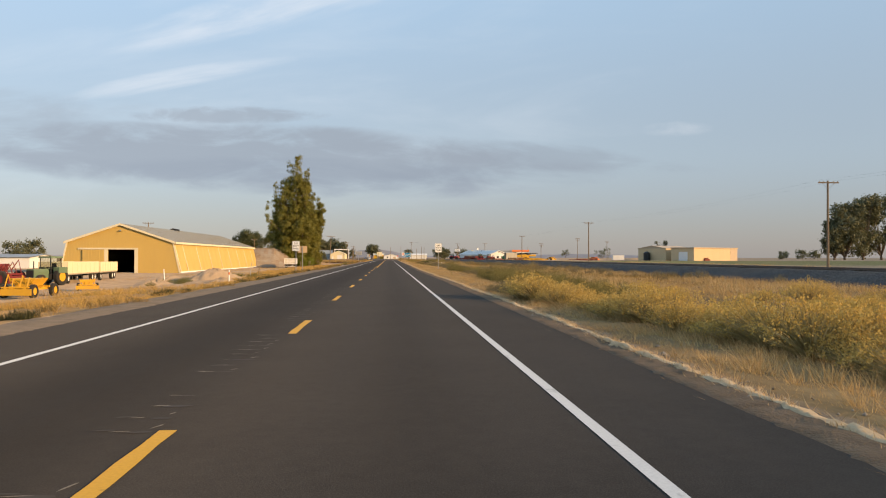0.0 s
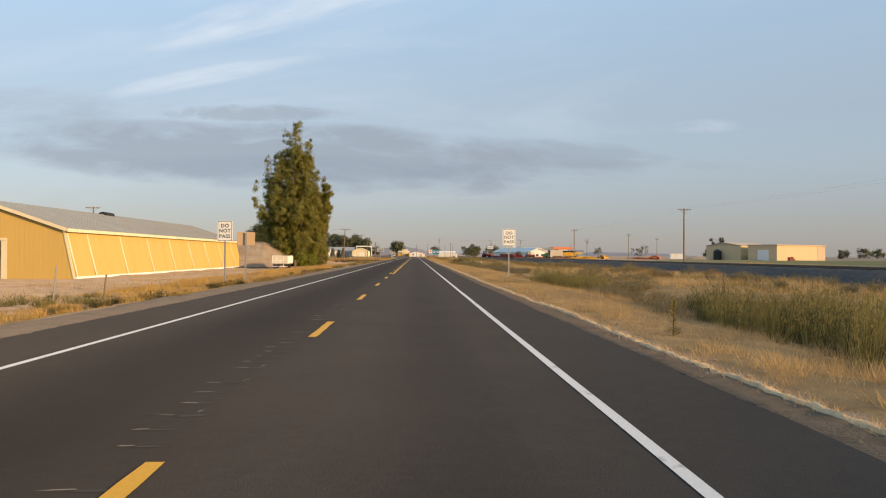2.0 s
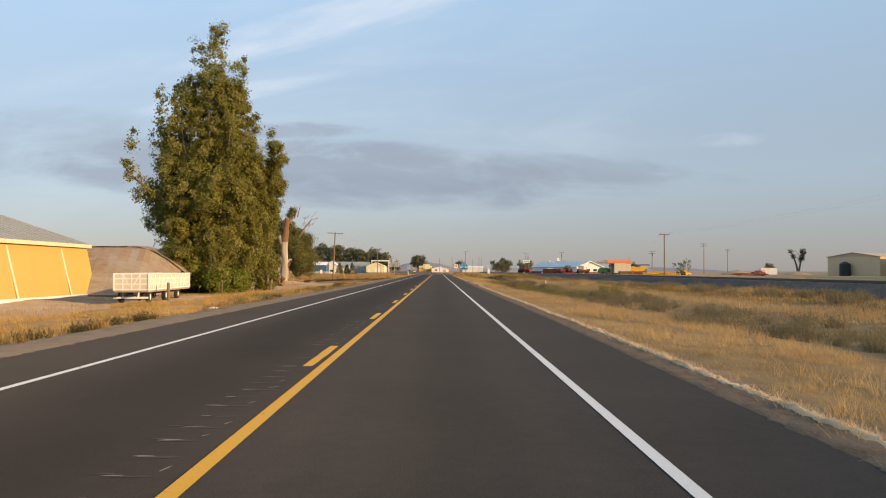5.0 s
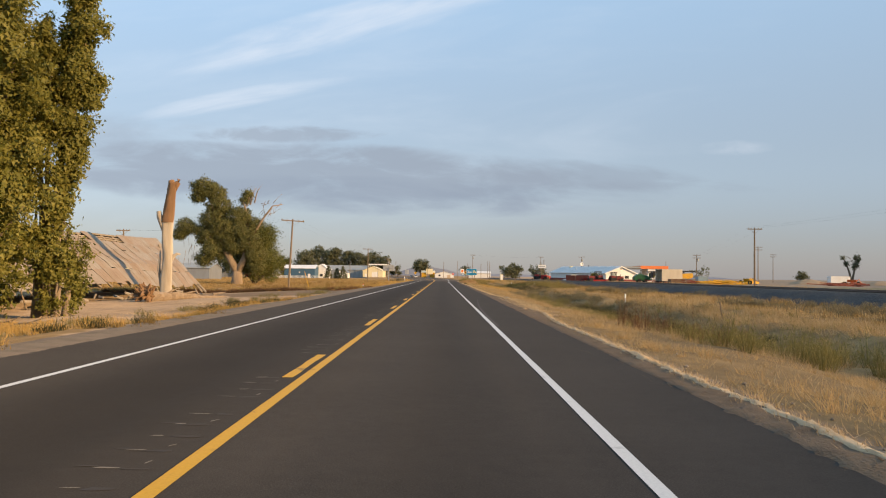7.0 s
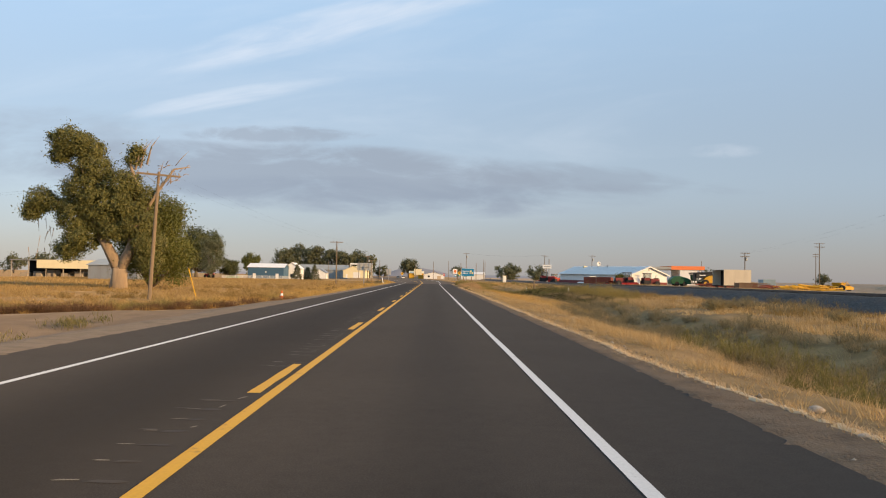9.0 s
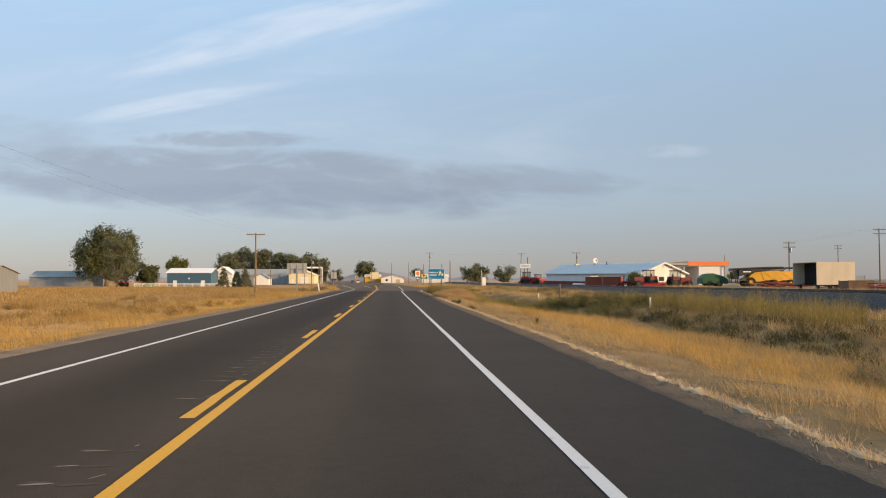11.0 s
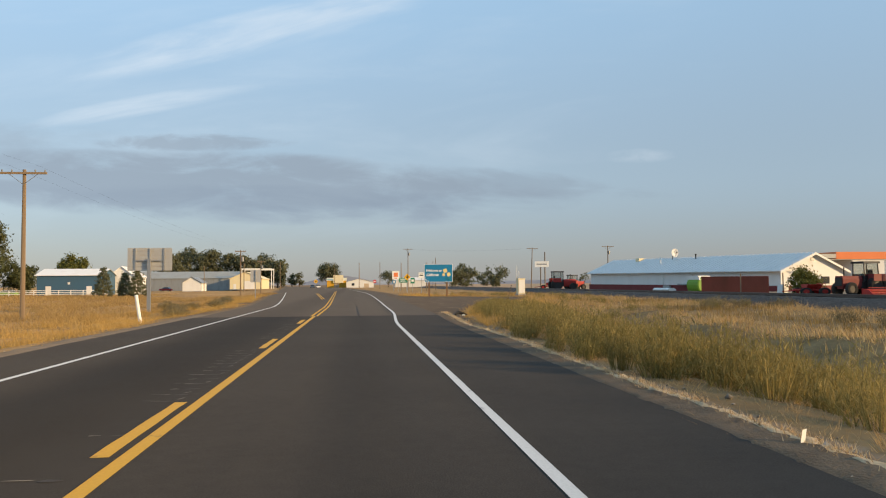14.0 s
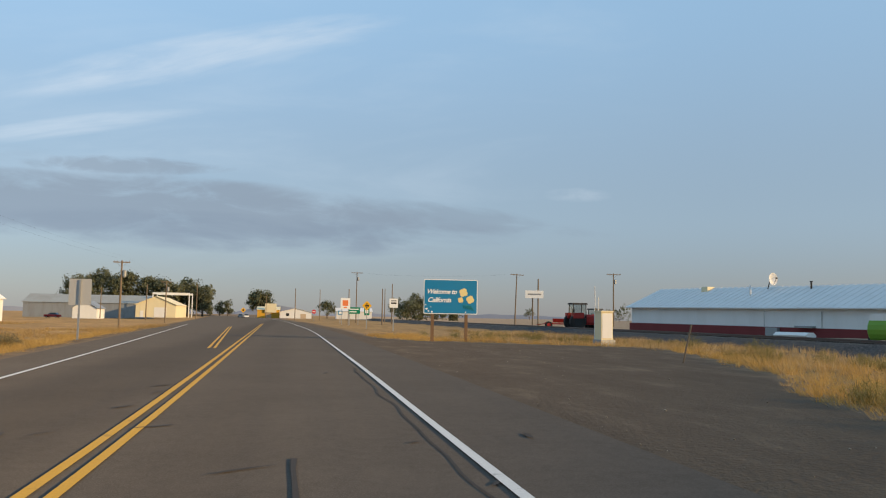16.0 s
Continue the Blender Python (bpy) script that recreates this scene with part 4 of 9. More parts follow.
    box(bm, dx0 - 4.6, dx1 + 0.55, y0 - 0.14, y0 - 0.04, dz + 0.003, dz + 0.26)
    part("door_header", bm, M["barn_trim"], t)
    bm = bmesh.new()
    box(bm, dx0 - 3.9, dx0 - 0.6, y0 - 0.2, y0 - 0.1, base + 0.1, dz - 0.05)
    for k in range(8):
        box(bm, dx0 - 3.8 + 0.42 * k, dx0 - 3.75 + 0.42 * k, y0 - 0.225, y0 - 0.202, base + 0.15, dz - 0.1)
    part("sliding_door", bm, M["barn"], t, "mustard sliding door leaf pushed aside")
    bm = bmesh.new()
    tube(bm, ((xm + 0.05, y0 - 0.03, pz - 0.9), (xm + 0.05, y0 - 0.25, pz - 0.95), (xm + 0.05, y0 - 0.3, pz - 1.1)), [0.08, 0.1, 0.2], 10)
    part("gable_lamp", bm, M["steel"], t)
    bm = bmesh.new()
    prism(bm, ((xm - 0.5, pz), (xm + 0.5, pz), (xm + 0.5, pz + 0.34), (xm, pz + 0.5), (xm - 0.5, pz + 0.34)), 158.5, 161.5)
    part("ridge_vent", bm, M["black"], t, "low dark ridge vent")


build_barn()


def build_tractor(at, rz, body, rim, label, cabin=True, scale=1.0):
    t = thing("tractor", label, "tractor", at, rz, "parked farm machines")
    bm = bmesh.new()
    prism(bm, ((-0.42, 0.75), (0.42, 0.75), (0.45, 1.35), (0.36, 1.62), (-0.36, 1.62), (-0.45, 1.35)), 0.35, 2.3)
    box(bm, -0.3, 0.3, 0.3, 2.2, 0.55, 0.76)
    part("hood", bm, body, t)
    bm = bmesh.new()
    box(bm, -0.36, 0.36, 2.302, 2.36, 0.8, 1.5)
    part("grille", bm, M["black"], t)
    bm = bmesh.new()
    box(bm, -0.5, 0.5, -1.2, 0.4, 0.6, 1.15)
    part("chassis", bm, M["black"], t)
    for s in (-1, 1):
        bm = bmesh.new()
        prism(bm, ((0.5 * s, 1.2), (1.15 * s, 1.2), (1.15 * s, 1.78), (0.5 * s, 1.78)), -1.35, -0.15)
        part("fender", bm, body, t)
        wheel(t, 0.85 * s, -0.75, 0.85, 0.5, rim)
        wheel(t, 0.75 * s, 1.75, 0.55, 0.34, rim)
    if cabin:
        for x in (-0.62, 0.62):
            for y in (-1.15, 0.3):
                bm = bmesh.new()
                tube(bm, ((x, y, 1.15), (x * 0.94, y * 0.96, 2.65)), 0.05, 6)
                part("cab_post", bm, M["black"], t)
        bm = bmesh.new()
        prism(bm, ((-0.72, 2.65), (0.72, 2.65), (0.66, 2.82), (-0.66, 2.82)), -1.25, 0.42)
        part("cab_roof", bm, body if body not in (M["red"], M["maroon"]) else M["black"], t)
        bm = bmesh.new()
        box(bm, -0.585, 0.585, -1.12, 0.27, 1.16, 2.64)
        part("cab_glass", bm, M["cab_glass"], t, "clear tinted cab windows")
        bm = bmesh.new()
        box(bm, -0.25, 0.25, -0.85, -0.35, 1.17, 1.6)
        box(bm, -0.23, 0.23, -0.95, -0.84, 1.5, 2.15)
        part("driver_seat", bm, M["black"], t)
        bm = bmesh.new()
        tube(bm, ((0, 0.15, 1.17), (0, -0.02, 1.75)), 0.05, 6)
        tube(bm, ((-0.2, -0.04, 1.72), (0, -0.08, 1.8), (0.2, -0.04, 1.72)), 0.03, 6)
        part("steering_column", bm, M["black"], t)
    bm = bmesh.new()
    tube(bm, ((0.3, 1.5, 1.62), (0.3, 1.5, 2.35)), 0.05, 8)
    part("exhaust_pipe", bm, M["black"], t)
    t.scale = (scale,) * 3
    return t


def build_flat_trailer(at, rz, label, length=7.5, width=2.4, side=0.9, slats=False, mat="white"):
    t = thing("farm_trailer", label, "trailer", at, rz, "parked farm machines")
    hz = 0.95
    for a, b, c, d, nm in ((-width / 2, width / 2, 0, length, "bed"),):
        bm = bmesh.new()
        box(bm, a, b, c, d, hz - 0.12, hz)
        part(nm, bm, M["wood"], t)
    for s in (-1, 1):
        bm = bmesh.new()
        x = s * width / 2
        if slats:
            for z in (0.03, 0.45, 0.85, 1.2):
                box(bm, x - 0.03, x + 0.03, 0, length, hz + z, hz + z + 0.09)
            k = 0
            while k * 0.62 <= length:
                box(bm, x - 0.05, x + 0.05, k * 0.62 - 0.04, k * 0.62 + 0.04, hz, hz + side)
                k += 1
            for k in range(int(length / 1.24)):
                tube(bm, ((x + s * 0.02, k * 1.24, hz + 0.1), (x + s * 0.02, k * 1.24 + 0.62, hz + side - 0.1), (x + s * 0.02, k * 1.24 + 1.24, hz + 0.1)), 0.04, 4)
            bi = bmesh.new()
            box(bi, x - 0.012, x + 0.012, 0.02, length - 0.02, hz + 0.01, hz + side - 0.03)
            part("side_panel", bi, M["mesh"], t, "dusty cream boards behind white rails")
        else:
            box(bm, x - 0.04, x + 0.04, 0, length, hz + 0.003, hz + side)
            for k in range(8):
                box(bm, x + s * 0.042 - 0.02, x + s * 0.042 + 0.02, k * length / 7.2, k * length / 7.2 + 0.09, hz, hz + side)
        part("side_rail" if slats else "side_board", bm, M[mat], t)
    for y in (0.03, length - 0.03):
        bm = bmesh.new()
        if slats:
            for z in (0.03, 0.45, 0.85, 1.2):
                box(bm, -width / 2, width / 2, y - 0.025, y + 0.025, hz + z + 0.005, hz + z + 0.08)
            for k in range(5):
                x = -width / 2 + width * k / 4
                box(bm, x - 0.04, x + 0.04, y - 0.03, y + 0.03, hz, hz + side)
            tube(bm, ((-0.6, y, hz + side - 0.1), (0.0, y, hz + 0.1), (0.6, y, hz + side - 0.1)), 0.04, 4)
            bi = bmesh.new()
            box(bi, -width / 2 + 0.05, width / 2 - 0.05, y - 0.012, y + 0.012, hz + 0.01, hz + side - 0.03)
            part("end_panel", bi, M["mesh"], t, "dusty cream boards behind white rails")
        else:
            box(bm, -width / 2 + 0.05, width / 2 - 0.05, y - 0.04, y + 0.04, hz + 0.003, hz + side - 0.01)
        part("end_board", bm, M[mat], t)
    bm = bmesh.new()
    for s in (-0.45, 0.45):
        box(bm, s - 0.07, s + 0.07, -0.9, length - 0.2, hz - 0.34, hz - 0.121)
    part("frame", bm, M["black"], t)
    if slats:
        bm = bmesh.new()
        box(bm, -width / 2, width / 2, -0.12, -0.04, 0.36, 0.5)
        for x in (-0.55, 0.55):
            box(bm, x - 0.07, x + 0.07, -0.115, -0.045, 0.501, hz - 0.13)
        part("rear_bumper", bm, M["white"], t, "white rear guard")
    for y in ((1.0, 5.7, 9.8) if slats else (0.9, length - 1.7, length - 0.75)):
        for s in (-1, 1):
            wheel(t, s * (width / 2 - 0.25), y, 0.46, 0.3, M["white"])
    return t


def build_implement(at, rz, label, mat, length=4.2, seed=1):
    """A wheeled yellow or red field machine: frame, hopper, blade, hitch, wheels."""
    rnd = random.Random(seed)
    t = thing("farm_implement", label, "farm machine", at, rz, "parked farm machines")
    bm = bmesh.new()
    for s in (-0.7, 0.7):
        box(bm, s - 0.08, s + 0.08, 0, length, 0.62, 0.8)
    for k in range(5):
        y = 0.1 + (length - 0.2) * k / 4
        box(bm, -1.0, 1.0, y - 0.07, y + 0.07, 0.801, 0.92)
    part("frame", bm, mat, t)
    bm = bmesh.new()
    prism(bm, ((-0.5, 0.93), (0.5, 0.93), (0.95, 1.55), (-0.95, 1.55)), length * 0.25, length * 0.72)
    part("hopper", bm, mat, t)
    bm = bmesh.new()
    prism(bm, ((-1.3, 0.25), (1.3, 0.25), (1.3, 0.75), (-1.3, 0.75)), -0.25, -0.16)
    part("blade", bm, mat, t)
    bm = bmesh.new()
    tube(bm, ((0, length, 0.7), (0, length + 1.3, 0.55)), 0.07, 6)
    tube(bm, ((-0.6, length, 0.7), (0, length + 0.9, 0.62), (0.6, length, 0.7)), 0.05, 6)
    part("hitch", bm, mat, t)
    bm = bmesh.new()
    for k in range(4):
        x = -0.8 + 0.53 * k
        tube(bm, ((x, 0.2, 0.9), (x + rnd.uniform(-0.1, 0.1), 0.5, 1.5 + rnd.uniform(0, 0.4)), (x, 1.1, 1.1)), 0.045, 6)
    part("arm", bm, mat, t)
    for y in (0.6, length - 0.6):
        for s in (-1, 1):
            wheel(t, s * 1.05, y, 0.55, 0.32, mat)
    return t


build_tractor((-28.4, 72.0, -1.02), 163, M["green_faded"], M["yellow"], "faded green tractor with yellow wheels parked by a trailer", True, 0.92)
build_flat_trailer((-29.7, 76.3, -1.02), 4.9, "long cream farm trailer with boarded sides on dirt", 10.6, 2.5, 1.12, mat="cream")
build_flat_trailer((-30.7, 87.6, -1.02), 4.9, "cream farm trailer coupled behind another on dirt", 7.4, 2.5, 1.05, mat="cream")
build_implement((-20.9, 49.3, -1.02), -4, "yellow scraper on rubber tyres standing in straw grass", M["yellow"], 4.4, 2).scale = (0.85, 0.8, 0.78)
build_implement((-29.8, 69.3, -1.02), 84, "maroon wheeled implement behind a yellow scraper", M["maroon"], 5.4, 4).scale = (1.25, 1.0, 1.25)
build_implement((-27.6, 58.0, -1.02), 40, "dull red tillage machine in the farm yard", M["rust"], 3.6, 6)
build_implement((-20.6, 60.2, -1.02), 20, "small low yellow implement on bare dirt", M["yellow"], 1.6, 7).scale = (0.62, 0.62, 0.55)


def build_low_shed(name, x0, x1, y0, y1, z0, ze, zp, wall, roof, label, ridge_y=True, doors=(), category="shed"):
    """A plain gabled shed with overhanging roof slopes and doors on the wall that faces the road or the south."""
    t = thing(name, label, category, ((x0 + x1) / 2, (y0 + y1) / 2, z0))
    hx, hy, he, hp = (x1 - x0) / 2, (y1 - y0) / 2, ze - z0, zp - z0
    if not ridge_y:
        hx, hy = hy, hx
    r = Matrix.Identity(4) if ridge_y else Matrix.Rotation(math.pi / 2, 4, "Z")
    bm = bmesh.new()
    prism(bm, ((-hx, 0), (hx, 0), (hx, he), (0, hp), (-hx, he)), -hy, hy, r)
    part("wall", bm, wall, t)
    for s in (-1, 1):
        bm = bmesh.new()
        dz = (hp - he) / hx * 0.4
        prism(bm, ((0, hp + 0.01), (s * (hx + 0.4), he - dz + 0.01), (s * (hx + 0.4), he - dz + 0.12), (0, hp + 0.12)), -hy - 0.4, hy + 0.4, r)
        part("roof", bm, roof, t)
    for (side, a, w, lo, h, mat) in doors:
        bm = bmesh.new()
        if side == "s":
            box(bm, a - w / 2, a + w / 2, -(y1 - y0) / 2 - 0.05, -(y1 - y0) / 2 - 0.004, lo, lo + h)
        elif side == "e":
            box(bm, (x1 - x0) / 2 + 0.004, (x1 - x0) / 2 + 0.05, a - w / 2, a + w / 2, lo, lo + h)
        else:
            box(bm, -(x1 - x0) / 2 - 0.05, -(x1 - x0) / 2 - 0.004, a - w / 2, a + w / 2, lo, lo + h)
        part("door" if h > 1.6 else "window", bm, mat, t)
    return t


build_low_shed("shed", -96, -75.5, 176, 190, -1.1, 1.4, 2.0, M["white"], M["grey"], "long low white shed behind farm machines", False)


def mound(at, rx, ry, h, label):
    bm = bmesh.new()
    n, m = 56, 18
    rings = []
    for j in range(m):
        f = j / (m - 1)
        rings.append([bm.verts.new((at[0] + rx * (1 - f) * math.cos(q) * (1 + 0.18 * noise.noise((math.cos(q) * 2, math.sin(q) * 2, f * 2))),
                                    at[1] + ry * (1 - f) * math.sin(q) * (1 + 0.18 * noise.noise((math.cos(q) * 2, math.sin(q) * 2, f * 2 + 5))),
                                    at[2] - 0.25 + (h + 0.25) * (1 - (1 - f) ** 1.5) + 0.16 * noise.noise((math.cos(q) * 4, math.sin(q) * 4, f * 6 + at[0])) + 0.10 * noise.noise((math.cos(q) * 11, math.sin(q) * 11, f * 15 + at[1])) * (f < 0.97))) for q in (2 * math.pi * k / n for k in range(n))])
    for a, b in zip(rings, rings[1:]):
        for k in range(n):
            bm.faces.new((a[k], a[(k + 1) % n], b[(k + 1) % n], b[k]))
    tagged(part("dirt_mound", bm, M["dirt_pile"], None, "", True), label, "dirt mound")


mound((-14.4, 74.5, -0.8), 3.0, 5.0, 1.25, "pale heap of dumped dirt beside the highway")
mound((-17.4, 66.5, -0.95), 2.4, 4.2, 0.55, "low brown hump of disturbed soil in the farm yard")
mound((-19.5, 78.0, -0.98), 3.4, 5.0, 0.6, "low brown bank of soil before the barn")
mound((-11.9, 66.0, -0.55), 1.5, 3.2, 0.35, "low pale spill of dirt in the roadside ditch")


def marker_post(at, h, mat, label, band=None, lean=(0, 0), w=0.09, cat="marker post"):
    t = thing("marker_post", label, cat, at, 0, "roadside posts", tilt=lean)
    bm = bmesh.new()
    tube(bm, ((0, 0, -0.3), (0, 0, h - 0.03), (0, 0, h)), [w / 2, w / 2, w / 3], 8)
    part("post", bm, mat, t)
    if band is not None:
        bm = bmesh.new()
        tube(bm, ((0, 0, h * 0.62), (0, 0, h * 0.82)), w / 2 + 0.006, 8)
        part("reflector_band", bm, band, t)


def gz(x, y, d=0.0):
    return (x, y, ground_z(x, y) - d)


marker_post(gz(-17.6, 69.6), 1.25, M["sign_white"], "slim white marker post in the farm yard", lean=(0, -3))
marker_post(gz(-10.9, 63.5), 1.0, M["sign_white"], "white marker post with an orange band", M["cone"])
marker_post(gz(-12.2, 85.6), 1.15, M["pole"], "short weathered wooden post by the ditch", lean=(0, 6))
marker_post(gz(-12.2, 80.6), 1.5, M["steel"], "thin grey steel post leaning in dry grass", lean=(0, 5), w=0.06)
marker_post(gz(-13.6, 152.0), 1.2, M["pole"], "old fence post leaning in dry grass", lean=(0, 10))
marker_post(gz(-7.85, 387.4), 1.35, M["sign_white"], "wide white marker post leaning over the verge", lean=(0, -9), w=0.16)
marker_post(gz(18.0, 243.6), 0.75, M["sign_white"], "short white right-of-way post in the grass", w=0.13)
marker_post(gz(20.0, 328.6), 0.85, M["sign_white"], "short white right-of-way post among weeds", w=0.13)
marker_post(gz(18.5, 361.9), 0.7, M["sign_white"], "short white post in dry grass", w=0.13)
marker_post(gz(18.2, 349.5), 1.75, M["pole"], "stout brown wooden post in the ditch", w=0.2)
marker_post(gz(16.6, 425.2), 1.5, M["bark"], "dark leaning fence post at the edge of gravel", lean=(0, 14), w=0.07)
marker_post(gz(17.4, 218.0), 1.0, M["pole"], "weathered grey stake in the ditch", lean=(0, -8), w=0.08)
marker_post(gz(-17.4, 290.7), 2.6, M["sign_yellow"], "yellow guy-wire guard leaning near a utility pole", lean=(0, -16), w=0.07)


def text_part(name, body, size, mat, parent, x, z, y=0.0, shear=0.0, spacing=1.0, bold=0.0):
    cu = bpy.data.curves.new(name, "FONT")
    cu.body, cu.size, cu.align_x, cu.align_y, cu.shear, cu.space_character, cu.offset = body, size, "CENTER", "CENTER", shear, spacing, bold
    cu.extrude = 0.002
    tmp = bpy.data.objects.new(name, cu)
    me = bpy.data.meshes.new_from_object(tmp)
    bpy.data.objects.remove(tmp)
    me.transform(Matrix.Translation((x, y, z)) @ Matrix.Rotation(math.pi / 2, 4, "X"))
    me.materials.clear()
    me.materials.append(mat)
    ob = new(name, me)
    ob.parent = parent
    return ob


def rounded_panel(bm, w, h, r, y0, y1, z):
    pts = []
    for cx, cz, a in ((w / 2 - r, h / 2 - r, 0), (-w / 2 + r, h / 2 - r, 90), (-w / 2 + r, -h / 2 + r, 180), (w / 2 - r, -h / 2 + r, 270)):
        pts += [(cx + r * math.cos(radians(a + 30 * k)), z + cz + r * math.sin(radians(a + 30 * k))) for k in range(4)]
    prism(bm, pts[::-1], y0, y1)


def no_pass_sign(at, zc, label, rz):
    t = thing("road_sign", label, "road sign", at, rz, "no-passing signs")
    bm = bmesh.new()
    box(bm, -0.04, 0.04, 0.02, 0.08, -0.4, zc + 0.55)
    part("post", bm, M["steel"], t)
    bm = bmesh.new()
    rounded_panel(bm, 0.92, 1.2, 0.07, 0.0, 0.02, zc)
    p = part("panel", bm, M["sign_white"], t)
    bm = bmesh.new()
    for a, b, c, d in ((-0.42, 0.42, 0.55, 0.57), (-0.42, 0.42, -0.57, -0.55), (-0.42, -0.40, -0.57, 0.57), (0.40, 0.42, -0.57, 0.57)):
        box(bm, a, b, -0.004, -0.001, zc + c, zc + d)
    part("border", bm, M["sign_black"], p)
    for s, dz in (("DO", 0.30), ("NOT", 0.0), ("PASS", -0.32)):
        text_part("lettering", s, 0.30, M["sign_black"], p, 0, zc + dz, -0.004, 0, 1.12, 0.004)
    return t


no_pass_sign(gz(-9.53, 96.9), 2.88 - ground_z(-9.53, 96.9), "white rectangular road sign reading DO NOT PASS beside the barn", -5)
no_pass_sign(gz(8.33, 105.2), 2.785 - ground_z(8.33, 105.2), "white rectangular road sign reading DO NOT PASS in dry grass", 3)


def back_sign(at, zc, w, h, mat, label, rz=0, post=M["steel"], ribs=0):
    t = thing("road_sign", label, "road sign", at, rz, "signs seen from behind")
    bm = bmesh.new()
    box(bm, -0.05, 0.05, -0.1, -0.02, -0.4, zc + h / 2 - 0.05)
    part("post", bm, post, t)
    bm = bmesh.new()
    rounded_panel(bm, w, h, 0.05, 0.0, 0.02, zc)
    p = part("panel", bm, mat, t)
    for k in range(ribs):
        bm = bmesh.new()
        z = zc - h / 2 + h * (k + 0.5) / ribs
        box(bm, -w / 2, w / 2, -0.035, -0.001, z - h / ribs * 0.36, z + h / ribs * 0.36)
        part("rib", bm, M["sign_back"], p)
    return t


M["sign_back"] = paint("bare_aluminium", (0.50, 0.49, 0.46), 0.5, 0.35, 0.25, (0.35, 0.33, 0.3))
back_sign(gz(-9.2, 101.2), 2.95, 1.15, 0.86, M["plywood"], "bare plywood back of a road sign on a steel post", 4)
bb = back_sign(gz(-14.0, 413.5), 4.25, 3.4, 1.78, M["sign_back"], "ribbed bare metal back of a wide highway sign", -2, M["steel"], 6)
bm = bmesh.new()
for x in (-1.1, 1.1):
    box(bm, x - 0.05, x + 0.05, -0.1, -0.036, 3.4, 5.1)
box(bm, -1.1, 1.1, -0.16, -0.101, 4.1, 4.2)
part("brace", bm, M["steel"], bb)
bm = bmesh.new()
box(bm, -0.13, 0.13, -0.3, -0.1, -0.4, 4.3)
part("main_post", bm, M["steel"], bb)
back_sign(gz(-9.9, 445.6), 2.7, 1.2, 1.5, M["sign_back"], "plain grey back of a square road sign", 0)

# slat-sided trailer under the poplar
build_flat_trailer((-20.95, 183.9, -1.0), 5, "white slat-sided truck trailer on weedy ground by the poplar", 13.6, 2.5, 1.3, True, "white")


